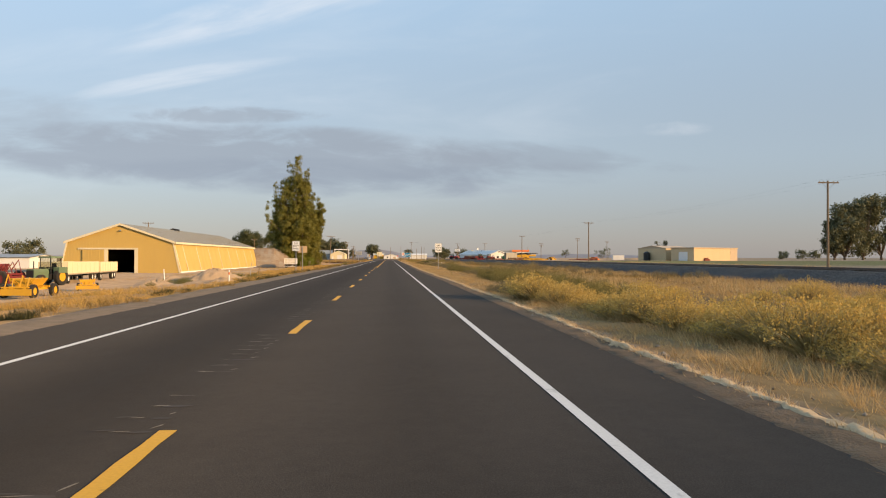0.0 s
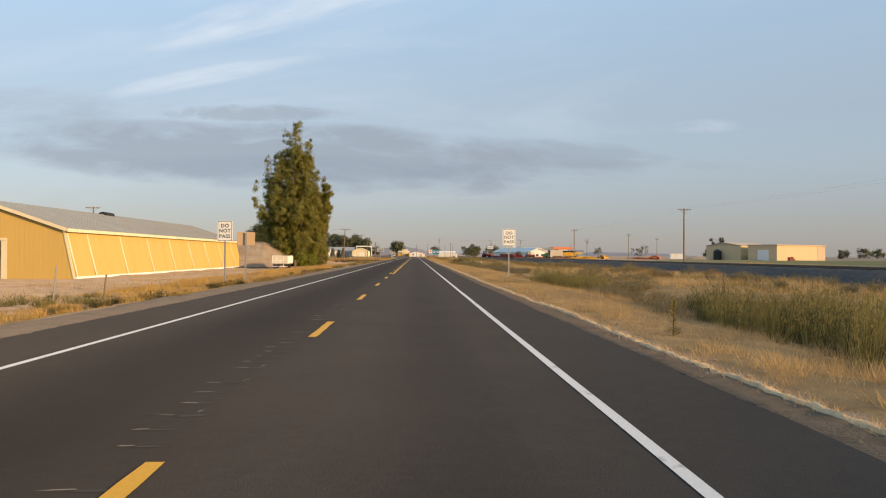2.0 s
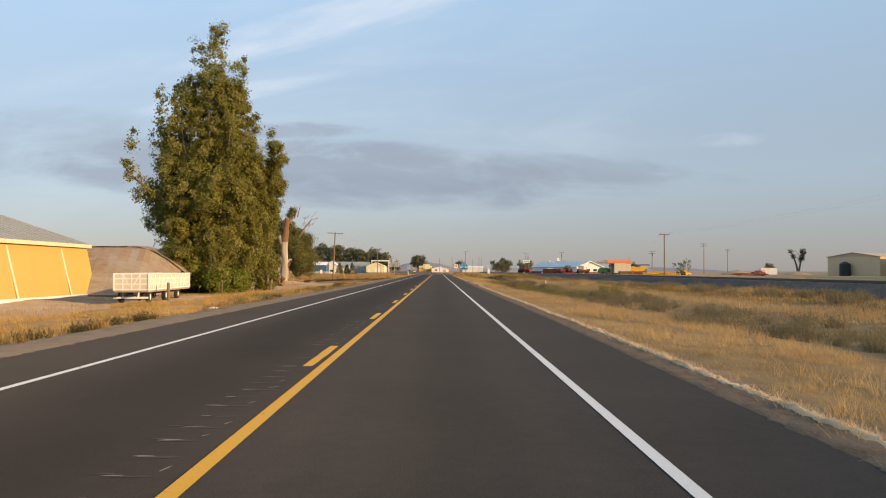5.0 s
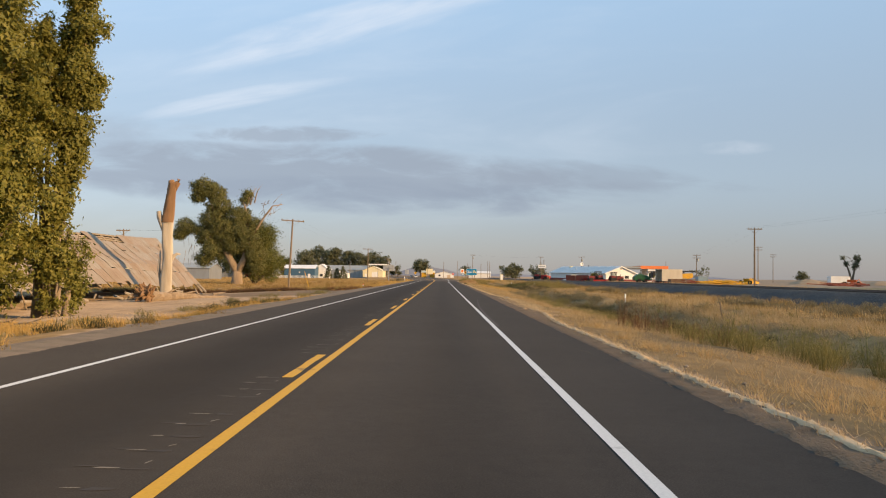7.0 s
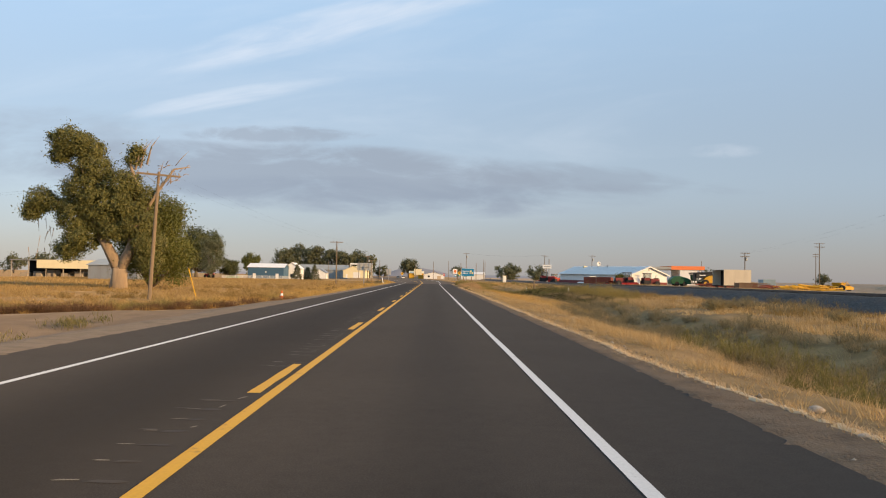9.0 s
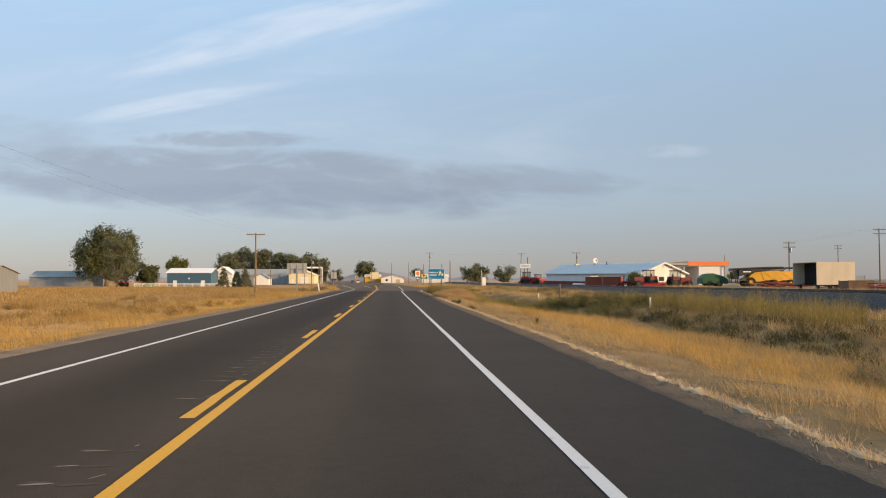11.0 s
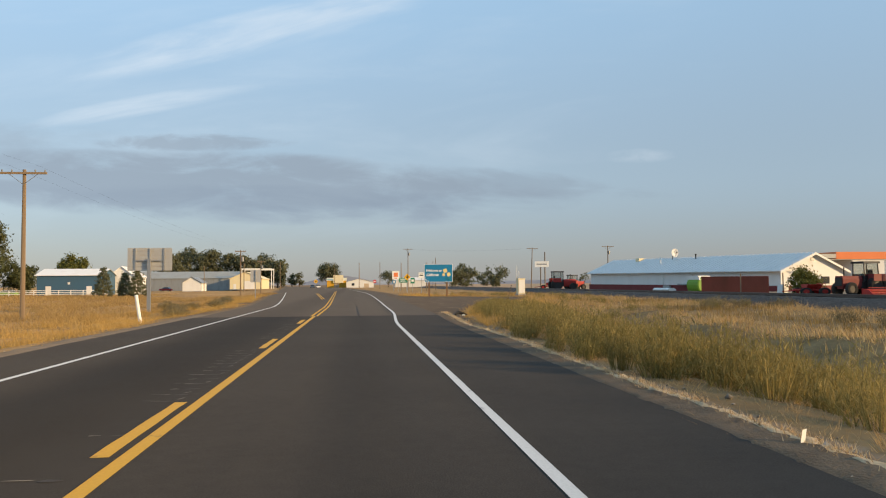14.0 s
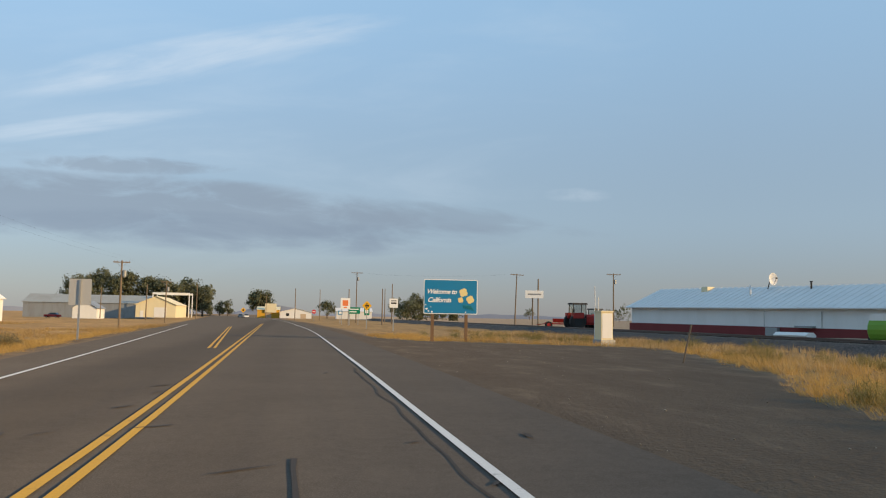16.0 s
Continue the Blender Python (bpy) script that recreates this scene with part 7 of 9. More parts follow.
bm = bmesh.new()
box(bm, -0.78, 0.78, -0.68, 0.68, 2.4, 2.5)
part("lid", bm, M["cream"], t)
bm = bmesh.new()
box(bm, -0.6, 0.6, -0.63, -0.603, 0.4, 2.3)
part("door", bm, M["white"], t)
for x, h in ((-0.35, 4.4), (0.1, 3.6)):
    bm = bmesh.new()
    tube(bm, ((x, 1.2, -0.3), (x, 1.2, h)), 0.06, 6)
    part("mast", bm, M["white"], t)


def small_sign(at, zc, shape, w, h, mat, label, mark=None, rz=0, posts=1):
    t = thing("road_sign", label, "road sign", at, rz, "road signs at the junction")
    for k in range(posts):
        x = 0 if posts == 1 else (-w * 0.35 if k == 0 else w * 0.35)
        bm = bmesh.new()
        box(bm, x - 0.05, x + 0.05, 0.03, 0.1, -0.4, zc + h * 0.35)
        part("post", bm, M["steel"], t)
    bm = bmesh.new()
    if shape == "diamond":
        prism(bm, ((0, zc - h / 2), (-w / 2, zc), (0, zc + h / 2), (w / 2, zc)), 0, 0.025)
    elif shape == "octagon":
        prism(bm, [(w / 2 * math.cos(radians(22.5 + 45 * k)), zc + w / 2 * math.sin(radians(22.5 + 45 * k))) for k in range(8)][::-1], 0, 0.025)
    else:
        rounded_panel(bm, w, h, 0.05, 0, 0.025, zc)
    p = part("panel", bm, mat, t)
    if mark:
        bm = bmesh.new()
        for a, b, c, d in mark[0]:
            box(bm, a, b, -0.006, -0.001, zc + c, zc + d)
        part("symbol", bm, mark[1], p)
    return t


CROSS = ((-0.07, 0.07, -0.36, 0.36), (-0.3, 0.3, -0.05, 0.05), (-0.24, -0.16, -0.16, 0.16), (0.16, 0.24, -0.16, 0.16))
small_sign((11.8, 502.8, 0), 2.9, "diamond", 1.3, 1.3, M["sign_yellow"], "yellow diamond junction warning sign", (CROSS, M["sign_black"]))
small_sign((11.4, 540, 0), 3.7, "rect", 1.7, 2.0, M["sign_white"], "white station sign with an orange emblem", (((-0.5, 0.5, -0.4, 0.6), (-0.3, 0.3, -0.8, -0.6)), M["orange"]), 0, 2)
small_sign((13.0, 484, 0), 3.0, "rect", 0.95, 1.0, M["sign_white"], "white square road sign with dark bars", (((-0.3, 0.3, -0.08, 0.08), (-0.3, 0.3, 0.2, 0.3)), M["sign_black"]))
small_sign((14.2, 556, 0), 2.6, "rect", 2.4, 1.3, M["sign_green"], "green direction sign with white bars", (((-0.9, 0.9, 0.15, 0.35), (-0.9, 0.5, -0.35, -0.15)), M["sign_white"]), 0, 2)
small_sign((16.0, 548, 0), 2.4, "rect", 1.0, 1.4, M["sign_green"], "narrow green route sign on a post", (((-0.3, 0.3, -0.3, 0.3),), M["sign_white"]))
small_sign((12.6, 575, 0), 2.2, "rect", 1.0, 0.9, M["sign_blue"], "small blue service sign with a white mark", (((-0.3, 0.3, -0.25, 0.25),), M["sign_white"]))
small_sign((8.6, 640, 0), 2.6, "octagon", 1.3, 1.3, M["sign_red"], "red octagonal stop sign far ahead", (((-0.42, 0.42, -0.12, 0.12),), M["sign_white"]))
small_sign((-15.6, 700, 0), 3.0, "diamond", 1.9, 1.9, M["sign_yellow"], "yellow diamond warning sign far ahead", (((-0.3, 0.3, -0.3, 0.3),), M["sign_black"]))
t = thing("pole_sign", "white board sign high on two posts", "sign", (49.3, 549, 0.1), -10)
for x in (-0.3, 0.8):
    bm = bmesh.new()
    tube(bm, ((x, 0, 0), (x, 0, 6.0 + 3.4 * (x > 0))), 0.14, 8)
    part("post", bm, M["pole"], t)
bm = bmesh.new()
rounded_panel(bm, 3.6, 1.5, 0.06, -0.4, -0.15, 6.3)
p = part("board", bm, M["sign_white"], t)
bm = bmesh.new()
box(bm, -1.3, 1.3, -0.41, -0.402, 6.15, 6.45)
part("lettering_bar", bm, M["grey"], p)

build_low_shed("house", -3.0, 10.6, 750, 765, 0, 2.7, 4.4, M["white"], M["white"], "small white gabled house at the bend", True, (("s", -3.5, 1.4, 1.0, 1.2, M["glass"]), ("s", 3.2, 2.4, 0, 2.0, M["tan"])), "house")
build_low_shed("shop", -13.0, -3.4, 760, 775, 0, 3.6, 5.0, M["yellow"], M["cream"], "yellow shop with a pale upper front", False, (("s", 0, 2.6, 0, 2.4, M["tan"]),), "shop")
_shop = bpy.data.objects["shop.001"]
bm = bmesh.new()
box(bm, -1.5, 3.5, -8.3, -7.3, 2.4, 6.4)
part("raised_front", bm, M["cream"], _shop, "pale raised false front")
for x, y, w, h, mt, lb in ((30, 760, 16, 3.6, "sky_roof", "pale metal building beyond the junction"), (-62, 745, 14, 3.5, "rust", "low rust-red building behind the field")):
    build_low_shed("shed", x - w / 2, x + w / 2, y, y + 9, 0, h, h + 1.4, M[mt], M["sky_roof"], lb, False)


def car(at, rz, mat, label):
    t = thing("car", label, "car", at, rz, "parked cars")
    bm = bmesh.new()
    prism(bm, ((-0.9, 0.3), (0.9, 0.3), (0.92, 0.75), (0.8, 0.95), (-0.8, 0.95), (-0.92, 0.75)), -2.2, 2.2)
    part("body", bm, mat, t)
    bm = bmesh.new()
    v = [bm.verts.new(p) for p in ((-0.8, -1.7, 0.951), (0.8, -1.7, 0.951), (0.8, 1.1, 0.951), (-0.8, 1.1, 0.951), (-0.65, -1.1, 1.5), (0.65, -1.1, 1.5), (0.65, 0.4, 1.5), (-0.65, 0.4, 1.5))]
    for f in ((4, 5, 6, 7), (0, 1, 5, 4), (1, 2, 6, 5), (2, 3, 7, 6), (3, 0, 4, 7)):
        bm.faces.new([v[k] for k in f])
    part("cabin_glass", bm, M["glass"], t, "dark windows")
    for s in (-0.82, 0.82):
        for y in (-1.35, 1.35):
            wheel(t, s, y, 0.32, 0.22, M["steel"])


car((-16.3, 735, 0), 8, M["white"], "white car far ahead on the road")
car((-21.0, 772, 0), 8, M["grey"], "silver car far ahead on the road")
car((-68.0, 652, -0.5), 80, M["red"], "red pickup-coloured car parked by the workshop")
car((-58.0, 655, -0.5), 75, M["white"], "white car parked by the workshop")
car((-75.5, 536, -0.6), 82, M["lime"], "yellow-green car parked beyond the field")
build_tractor((-91.3, 560, -0.6), 60, M["red"], M["black"], "red tractor parked under a huge tree", True, 1.1)

# ---- trees ----
def leaves_mesh(name, blobs, count, size, material, parent, seed, clump=0.55, flat=0.0, per_clump=26, label="", form=0.8):
    """A crown: leaves gathered in clumps over the shells of many lobes, with gaps between them."""
    rng = np.random.default_rng(seed)
    b = np.array(blobs, float)
    area = (b[:, 3] * b[:, 4] + b[:, 4] * b[:, 5] + b[:, 3] * b[:, 5])
    nc = max(8, count // per_clump)
    pick = rng.choice(len(b), nc, p=area / area.sum())
    d = rng.normal(size=(nc, 3))
    d /= np.linalg.norm(d, axis=1)[:, None]
    rad = rng.uniform(0.55, 1.0, nc) ** 0.5 * rng.uniform(0.9, 1.12, nc)
    cen = b[pick, :3] + d * b[pick, 3:6] * rad[:, None]
    k = rng.integers(0, nc, count)
    off = rng.normal(size=(count, 3)) * clump * rng.uniform(0.5, 1.3, nc)[k][:, None]
    off[:, 2] *= 1 - flat
    c = cen[k] + off
    out = d[k] * form + rng.normal(size=(count, 3)) * 0.7 + np.array((0, 0, 0.25))
    out /= np.linalg.norm(out, axis=1)[:, None]
    a = np.cross(out, rng.normal(size=(count, 3)))
    a /= np.linalg.norm(a, axis=1)[:, None]
    e = np.cross(out, a)
    s = size * rng.uniform(0.6, 1.35, count)[:, None]
    v = np.stack([c - a * s, c + a * s * 0.75 + e * s * 0.66, c + a * s * 0.75 - e * s * 0.66], 1).reshape(-1, 3)
    ob = fast_mesh(name, v, np.arange(count * 3).reshape(-1, 3), 3, material, "", "")
    ob.parent = parent
    if label:
        ob["label"] = label
    return ob


def limb_mesh(name, limbs, material, parent, seg=9):
    bm = bmesh.new()
    for pts, r in limbs:
        tube(bm, pts, r, seg, True, 0.08)
    return part(name, bm, material, parent, "", True)


def build_poplar():
    """The tall many-stemmed poplar by the road."""
    t = thing("poplar_tree", "tall broad poplar with olive leaves and several upright tops", "tree", gz(-22.2, 210.5))
    rnd = random.Random(11)
    stems = ((-0.3, 0, 28.2, 2.0), (-1.9, 0.6, 26.6, 1.9), (1.9, 1.0, 25.2, 1.7), (1.5, -1.6, 25.6, 1.7), (-4.2, 0, 22.8, 1.7), (3.1, 0.8, 19.8, 1.5), (-5.4, -1, 21.0, 1.6), (3.9, 1.8, 14.0, 1.5),
             (-5.9, 1.2, 17.0, 1.6), (-0.4, 3.2, 24.0, 1.6), (0.0, -3.2, 23.0, 1.6), (2.4, -3.4, 19.0, 1.5), (-3.0, -4.0, 20.0, 1.6), (-3.0, 4.0, 20.0, 1.6), (2.6, 4.0, 19.0, 1.6), (4.1, 0.2, 18.6, 1.4))
    limbs, blobs = [], []
    for x, y, h, r in stems:
        pts = [(x * (0.25 + 0.75 * f) + 0.2 * rnd.uniform(-1, 1), y * (0.25 + 0.75 * f), -0.4 + h * f) for f in (0, 0.12, 0.3, 0.5, 0.7, 0.93)]
        limbs.append((pts, [0.45, 0.34, 0.27, 0.2, 0.12, 0.03]))
        n = 11
        for k in range(n):
            f = 0.10 + 0.90 * k / (n - 1)
            w = r * (1.0 - 0.62 * max(0, f - 0.6) / 0.4) * rnd.uniform(0.8, 1.15)
            g = min(1.0, 0.45 + f * 1.2)
            blobs.append((x * g + rnd.uniform(-0.4, 0.4), y * g + rnd.uniform(-0.4, 0.4), h * f - 0.3, w, w, h * 0.06))
    for k in range(22):
        q, z = rnd.uniform(0, 6.28), rnd.uniform(2.5, 16)
        d = rnd.uniform(4.8, 6.6)
        blobs.append((d * math.cos(q) * (1.0 if math.cos(q) < 0 else 0.6), d * math.sin(q), z, rnd.uniform(0.8, 1.4), rnd.uniform(0.8, 1.4), rnd.uniform(0.8, 1.5)))
    for k in range(80):
        z, q = rnd.uniform(2, 22.5), rnd.uniform(0, 6.28)
        d = float(np.interp(z, (0, 6, 12, 18, 24), (4.4, 5.6, 5.2, 4.0, 2.0))) * rnd.uniform(0.5, 1.0) ** 0.5
        w = rnd.uniform(0.9, 1.5)
        blobs.append((d * math.cos(q) * (1.0 if math.cos(q) < 0 else 0.86) - 0.1, d * math.sin(q), z, w, w, w * rnd.uniform(0.9, 1.5)))
    # the long limb that reaches out to the south-west
    limbs.append((((-1, -1, 6), (-4.2, -3.6, 9.5), (-6.6, -5.6, 11.6), (-7.6, -6.4, 13.0)), [0.25, 0.17, 0.1, 0.04]))
    blobs += [(-6.8, -5.8, 11.8, 0.9, 0.9, 0.7), (-7.2, -6.2, 12.6, 0.8, 0.8, 0.75), (-6.0, -5.0, 10.0, 1.2, 1.2, 1.0), (-7.2, -5.3, 15.8, 0.8, 0.8, 0.9)]
    for k in range(10):
        q = rnd.uniform(0, 6.28)
        p = Vector((2.5 * math.cos(q), 2.5 * math.sin(q), 0))
        limbs.append(((p * 0.4 + Vector((0, 0, -0.3)), p + Vector((0, 0, 2.2)), p * 1.9 + Vector((0, 0, 5.5))), [0.16, 0.1, 0.03]))
    limb_mesh("trunk", limbs, M["bark"], t)
    leaves_mesh("crown", blobs, 270000, 0.121, M["poplar"], t, 3, 0.25, 0.0, 64, form=1.5)
    low = [(rnd.uniform(-4.5, 3.4), rnd.uniform(-4.5, 3), rnd.uniform(0.7, 2.4), 1.1, 1.1, 0.9) for _ in range(16)]
    leaves_mesh("undergrowth", low, 16000, 0.115, M["shrub_leaf"], t, 4, 0.4, label="brighter green suckers round the stems")
    t = thing("poplar_tree", "narrow upright poplar with sparse olive leaves", "tree", gz(-17.3, 215.0))
    blobs, limbs = [], []
    # (x, y, foot x) of each stem, its height, and where along it the leaves begin and end with their width
    for x, y, x0, h, lo, hi, r in ((0.95, 0.0, -0.6, 16.0, 6.4, 16.2, 0.95), (0.1, 0.5, -0.7, 17.8, 10.5, 18.0, 0.55), (-0.75, -0.3, -0.9, 14.5, 9.4, 14.6, 0.5),
                                   (0.15, -0.5, -0.3, 6.2, 0.9, 6.0, 0.78), (0.65, 0.2, 0.0, 4.4, 0.6, 4.2, 0.6), (-1.7, 0.4, -1.2, 15.0, 10.2, 15.2, 0.5), (-1.9, 0.8, -1.6, 7.0, 1.4, 5.0, 0.5)):
        n = int((hi - lo) / 0.62)
        for k in range(n):
            f = k / (n - 1)
            z = lo + (hi - lo) * f
            w = r * (0.45 + 1.1 * math.sin(math.pi * min(1.0, 0.12 + 0.8 * f)) ** 0.8) * rnd.uniform(0.55, 1.1) * 0.8
            if rnd.random() < 0.22:
                continue
            g = z / h
            blobs.append((x0 + (x - x0) * g + rnd.uniform(-0.3, 0.3), y + rnd.uniform(-0.3, 0.3), z, w, w, 0.6))
        limbs.append((((x0, y * 0.3, -0.4), (x0 + 0.2 * (x - x0) + 0.08, y * 0.5, h * 0.25), (x0 + 0.5 * (x - x0) - 0.06, y * 0.8, h * 0.55), (x, y, h * 0.95)), [0.17, 0.14, 0.10, 0.025]))
    for k in range(16):
        p = Vector((rnd.uniform(-1.6, 0.2), rnd.uniform(-0.8, 0.8), rnd.uniform(-0.3, 5.5)))
        limbs.append(((p, p + Vector((rnd.uniform(-0.3, 0.3), rnd.uniform(-0.4, 0.4), 0.9)), p + Vector((rnd.uniform(-0.7, 0.7), rnd.uniform(-0.7, 0.7), rnd.uniform(1.4, 3.0)))), [0.05, 0.035, 0.012]))
    limb_mesh("trunk", limbs, M["bark_grey"], t)
    leaves_mesh("crown", blobs, 44000, 0.10, M["poplar"], t, 5, 0.19, 0.0, 44, form=1.2)
    # broken branches and dead suckers on the ground round the stems
    for k in range(9):
        b_ = thing("fallen_branch", "grey fallen branch lying under the poplars", "branch", gz(rnd.uniform(-21, -14.2), rnd.uniform(205, 217), 0.06), rnd.uniform(0, 360), "fallen branches")
        l_ = rnd.uniform(1.2, 2.8)
        bm = bmesh.new()
        tube(bm, ((-l_ / 2, 0, 0.02), (-l_ * 0.1, 0.1, 0.12), (l_ / 2, -0.12, 0.05)), [0.055, 0.04, 0.012], 6, True, 0.12)
        tube(bm, ((-l_ * 0.1, 0.1, 0.12), (l_ * 0.15, 0.35, 0.3), (l_ * 0.35, 0.45, 0.42)), [0.03, 0.02, 0.008], 5, True, 0.1)
        part("limb", bm, M["bark_grey"], b_, "", True)


build_poplar()


def broad_tree(at, h, spread_, material, seed, label, trunk=0.4, n=9000, leaf=0.2, lobes=22, low=0.25, bark="bark", name="tree", lean=(0, 0), clump=0.55):
    """A broad-crowned tree: forked trunk, limbs into each lobe, and a lumpy crown."""
    t = thing(name, label, "tree", at, tilt=lean)
    rnd = random.Random(seed)
    blobs, limbs = [], []
    fork = Vector((rnd.uniform(-0.3, 0.3), rnd.uniform(-0.3, 0.3), h * low))
    limbs.append(((Vector((0, 0, -0.4)), fork * 0.5, fork), [trunk * 1.25, trunk * 0.95, trunk * 0.85]))
    for k in range(lobes):
        q = 2.4 * k + rnd.uniform(-0.4, 0.4)
        f = (k + 0.5) / lobes
        z = h * (low + 0.08 + (0.86 - low) * rnd.uniform(0, 1) ** 0.8)
        rr = spread_ * math.sqrt(max(0.05, 1 - ((z / h - 0.52) / 0.52) ** 2)) * rnd.uniform(0.35, 0.85)
        p = Vector((rr * math.cos(q), rr * math.sin(q), z))
        s = spread_ * rnd.uniform(0.24, 0.42)
        blobs.append((p.x, p.y, p.z, s, s, s * rnd.uniform(0.7, 1.0)))
        if k % 2 == 0:
            m_ = fork.lerp(p, 0.55) + Vector((0, 0, -0.05 * h))
            limbs.append(((fork, m_, p), [trunk * 0.55, trunk * 0.28, trunk * 0.06]))
    limb_mesh("trunk", limbs, M[bark], t, 7)
    leaves_mesh("crown", blobs, n, leaf, material, t, seed, clump)
    return t


def build_cottonwood():
    t = thing("cottonwood_tree", "big ragged cottonwood with pale forked trunk and bare top twigs", "tree", gz(-36.1, 322.0))
    limbs = [(((0, 0, -0.4), (0, 0, 1.2), (0.1, 0, 2.4)), [1.15, 0.95, 0.9]),
             (((0.1, 0, 2.2), (-1.6, 0, 5.2), (-3.4, 0, 8.0), (-4.4, 0, 12.5), (-5.6, 0, 17)), [0.75, 0.6, 0.45, 0.3, 0.1]),
             (((0.1, 0, 2.2), (1.4, 0, 5.0), (2.0, 0.3, 9.0), (1.6, 0, 13.2), (0.8, 0, 15.8)), [0.7, 0.55, 0.42, 0.25, 0.1]),
             (((2.0, 0.3, 8.0), (4.6, 0, 12.2), (6.5, -0.5, 14.6), (8.3, 0, 15.0)), [0.3, 0.2, 0.12, 0.05]),
             (((-2.6, 0, 6.8), (-6.0, 0, 9.6), (-9.0, 0, 10.5)), [0.35, 0.22, 0.08])]
    rnd = random.Random(21)
    for k in range(26):
        p = Vector((rnd.uniform(4.0, 7.5), rnd.uniform(-1, 1), rnd.uniform(12.5, 15.5)))
        d = Vector((rnd.uniform(-0.3, 1.0), rnd.uniform(-0.6, 0.6), rnd.uniform(-0.2, 1.0))) * rnd.uniform(0.8, 1.8)
        limbs.append(((p, p + d * 0.5 + Vector((0, 0, 0.15)), p + d), [0.05, 0.035, 0.012]))
    for p in ((1.6, 0, 14.5), (2.2, 0, 14.8), (3.0, 0, 15.2)):
        p = Vector(p)
        limbs.append(((p, p + Vector((0.5, 0, 2.2)), p + Vector((1.4, 0.2, 3.6))), [0.13, 0.08, 0.02]))
    for k in range(14):
        p = Vector((rnd.uniform(-11, -7.5), rnd.uniform(-1, 1), rnd.uniform(4.5, 9)))
        limbs.append(((p, p + Vector((rnd.uniform(-0.8, 0.4), 0, -1.4))), [0.04, 0.012]))
    limb_mesh("trunk", limbs, M["bark_pale"], t)
    blobs = [(-6.3, 0, 18.0, 2.3, 2.2, 1.5), (-4.6, 0.5, 17.0, 2.0, 2.0, 1.5), (-7.4, 0, 16.2, 1.2, 1.2, 0.9), (-3.6, 0, 14.6, 2.3, 2.3, 1.7), (-4.4, 0, 12.0, 2.6, 2.6, 1.9), (-2.4, 0, 10.4, 2.8, 2.8, 2.0),
             (-5.4, 0, 8.6, 2.2, 2.2, 1.7), (-4.4, -0.5, 6.0, 2.1, 2.1, 1.6), (-6.2, 0, 4.6, 1.5, 1.5, 1.1), (-9.6, 0, 10.6, 1.7, 1.6, 1.3), (-10.7, 0, 9.2, 1.1, 1.1, 0.9), (1.2, 0.6, 15.8, 0.9, 0.9, 0.8), (1.9, 0, 16.9, 0.8, 0.8, 0.6),
             (0.2, 0, 12.6, 2.2, 2.2, 1.7), (0.9, 0, 10.2, 2.4, 2.4, 1.9), (2.3, 0, 8.0, 2.2, 2.2, 1.8), (-0.6, 0, 7.4, 2.2, 2.2, 1.5), (3.4, 0, 5.6, 1.9, 1.9, 1.6), (3.0, 0.6, 11.4, 1.2, 1.2, 1.0), (-2.4, 0, 8.2, 2.2, 2.0, 1.6), (-7.2, 0, 9.8, 1.4, 1.3, 1.0), (3.6, 0, 3.4, 1.4, 1.4, 1.2)]
    leaves_mesh("crown", blobs, 120000, 0.125, M["willow"], t, 22, 0.34, 0.1, 50, form=1.2)
    return t


M["bark_pale"] = paint("pale_tree_bark", (0.36, 0.27, 0.18), 0.95, 0, 0.45, (0.15, 0.11, 0.08), 1.5, (2, 2, 0.3), 0.9)
build_cottonwood()
broad_tree(gz(-33.9, 328.0), 11.0, 5.4, M["green_leaf"], 31, "dense green tree beside a cottonwood", 0.4, 56000, 0.125, 44, 0.02)
broad_tree(gz(-78.5, 516.0), 14.0, 4.9, M["hazed_leaf"], 32, "dark rounded tree behind others", 0.3, 9000, 0.2, 18, 0.12)
broad_tree((-97.6, 562, -0.6), 18.7, 11.0, M["elm"], 34, "huge round dense tree at the field's edge", 0.8, 26000, 0.34, 44, 0.14, clump=0.8)
broad_tree((-84.5, 566, -0.6), 7.0, 4.0, M["elm"], 36, "round tree beside a larger one", 0.3, 6000, 0.3, 16, 0.08)
broad_tree((-83, 600, -0.6), 11.0, 4.4, M["green_leaf"], 37, "round green tree behind the blue barn", 0.4, 6000, 0.36, 18, 0.15)
for k, (x, y, h, r) in enumerate(((-124, 905, 22, 10), (-112, 915, 26, 12), (-98, 910, 25, 11), (-84, 912, 23, 10), (-72, 905, 24, 10), (-62, 915, 22, 9), (-52, 905, 19, 8)  )):
    broad_tree((x, y, 0), h, r, M["hazed_leaf"] if y > 800 else M["green_leaf"], 40 + k, "tall dark tree in a far row" if y > 800 else "dark tree beside the workshop", 0.6, 5200, 0.62 if y > 800 else 0.35, 22, 0.18, clump=1.0 if y > 800 else 0.6)
broad_tree((-16.8, 880, 0), 15.0, 7.6, M["hazed_leaf"], 55, "round dark tree standing alone at the bend", 0.7, 6000, 0.5, 26, 0.25, clump=0.8)
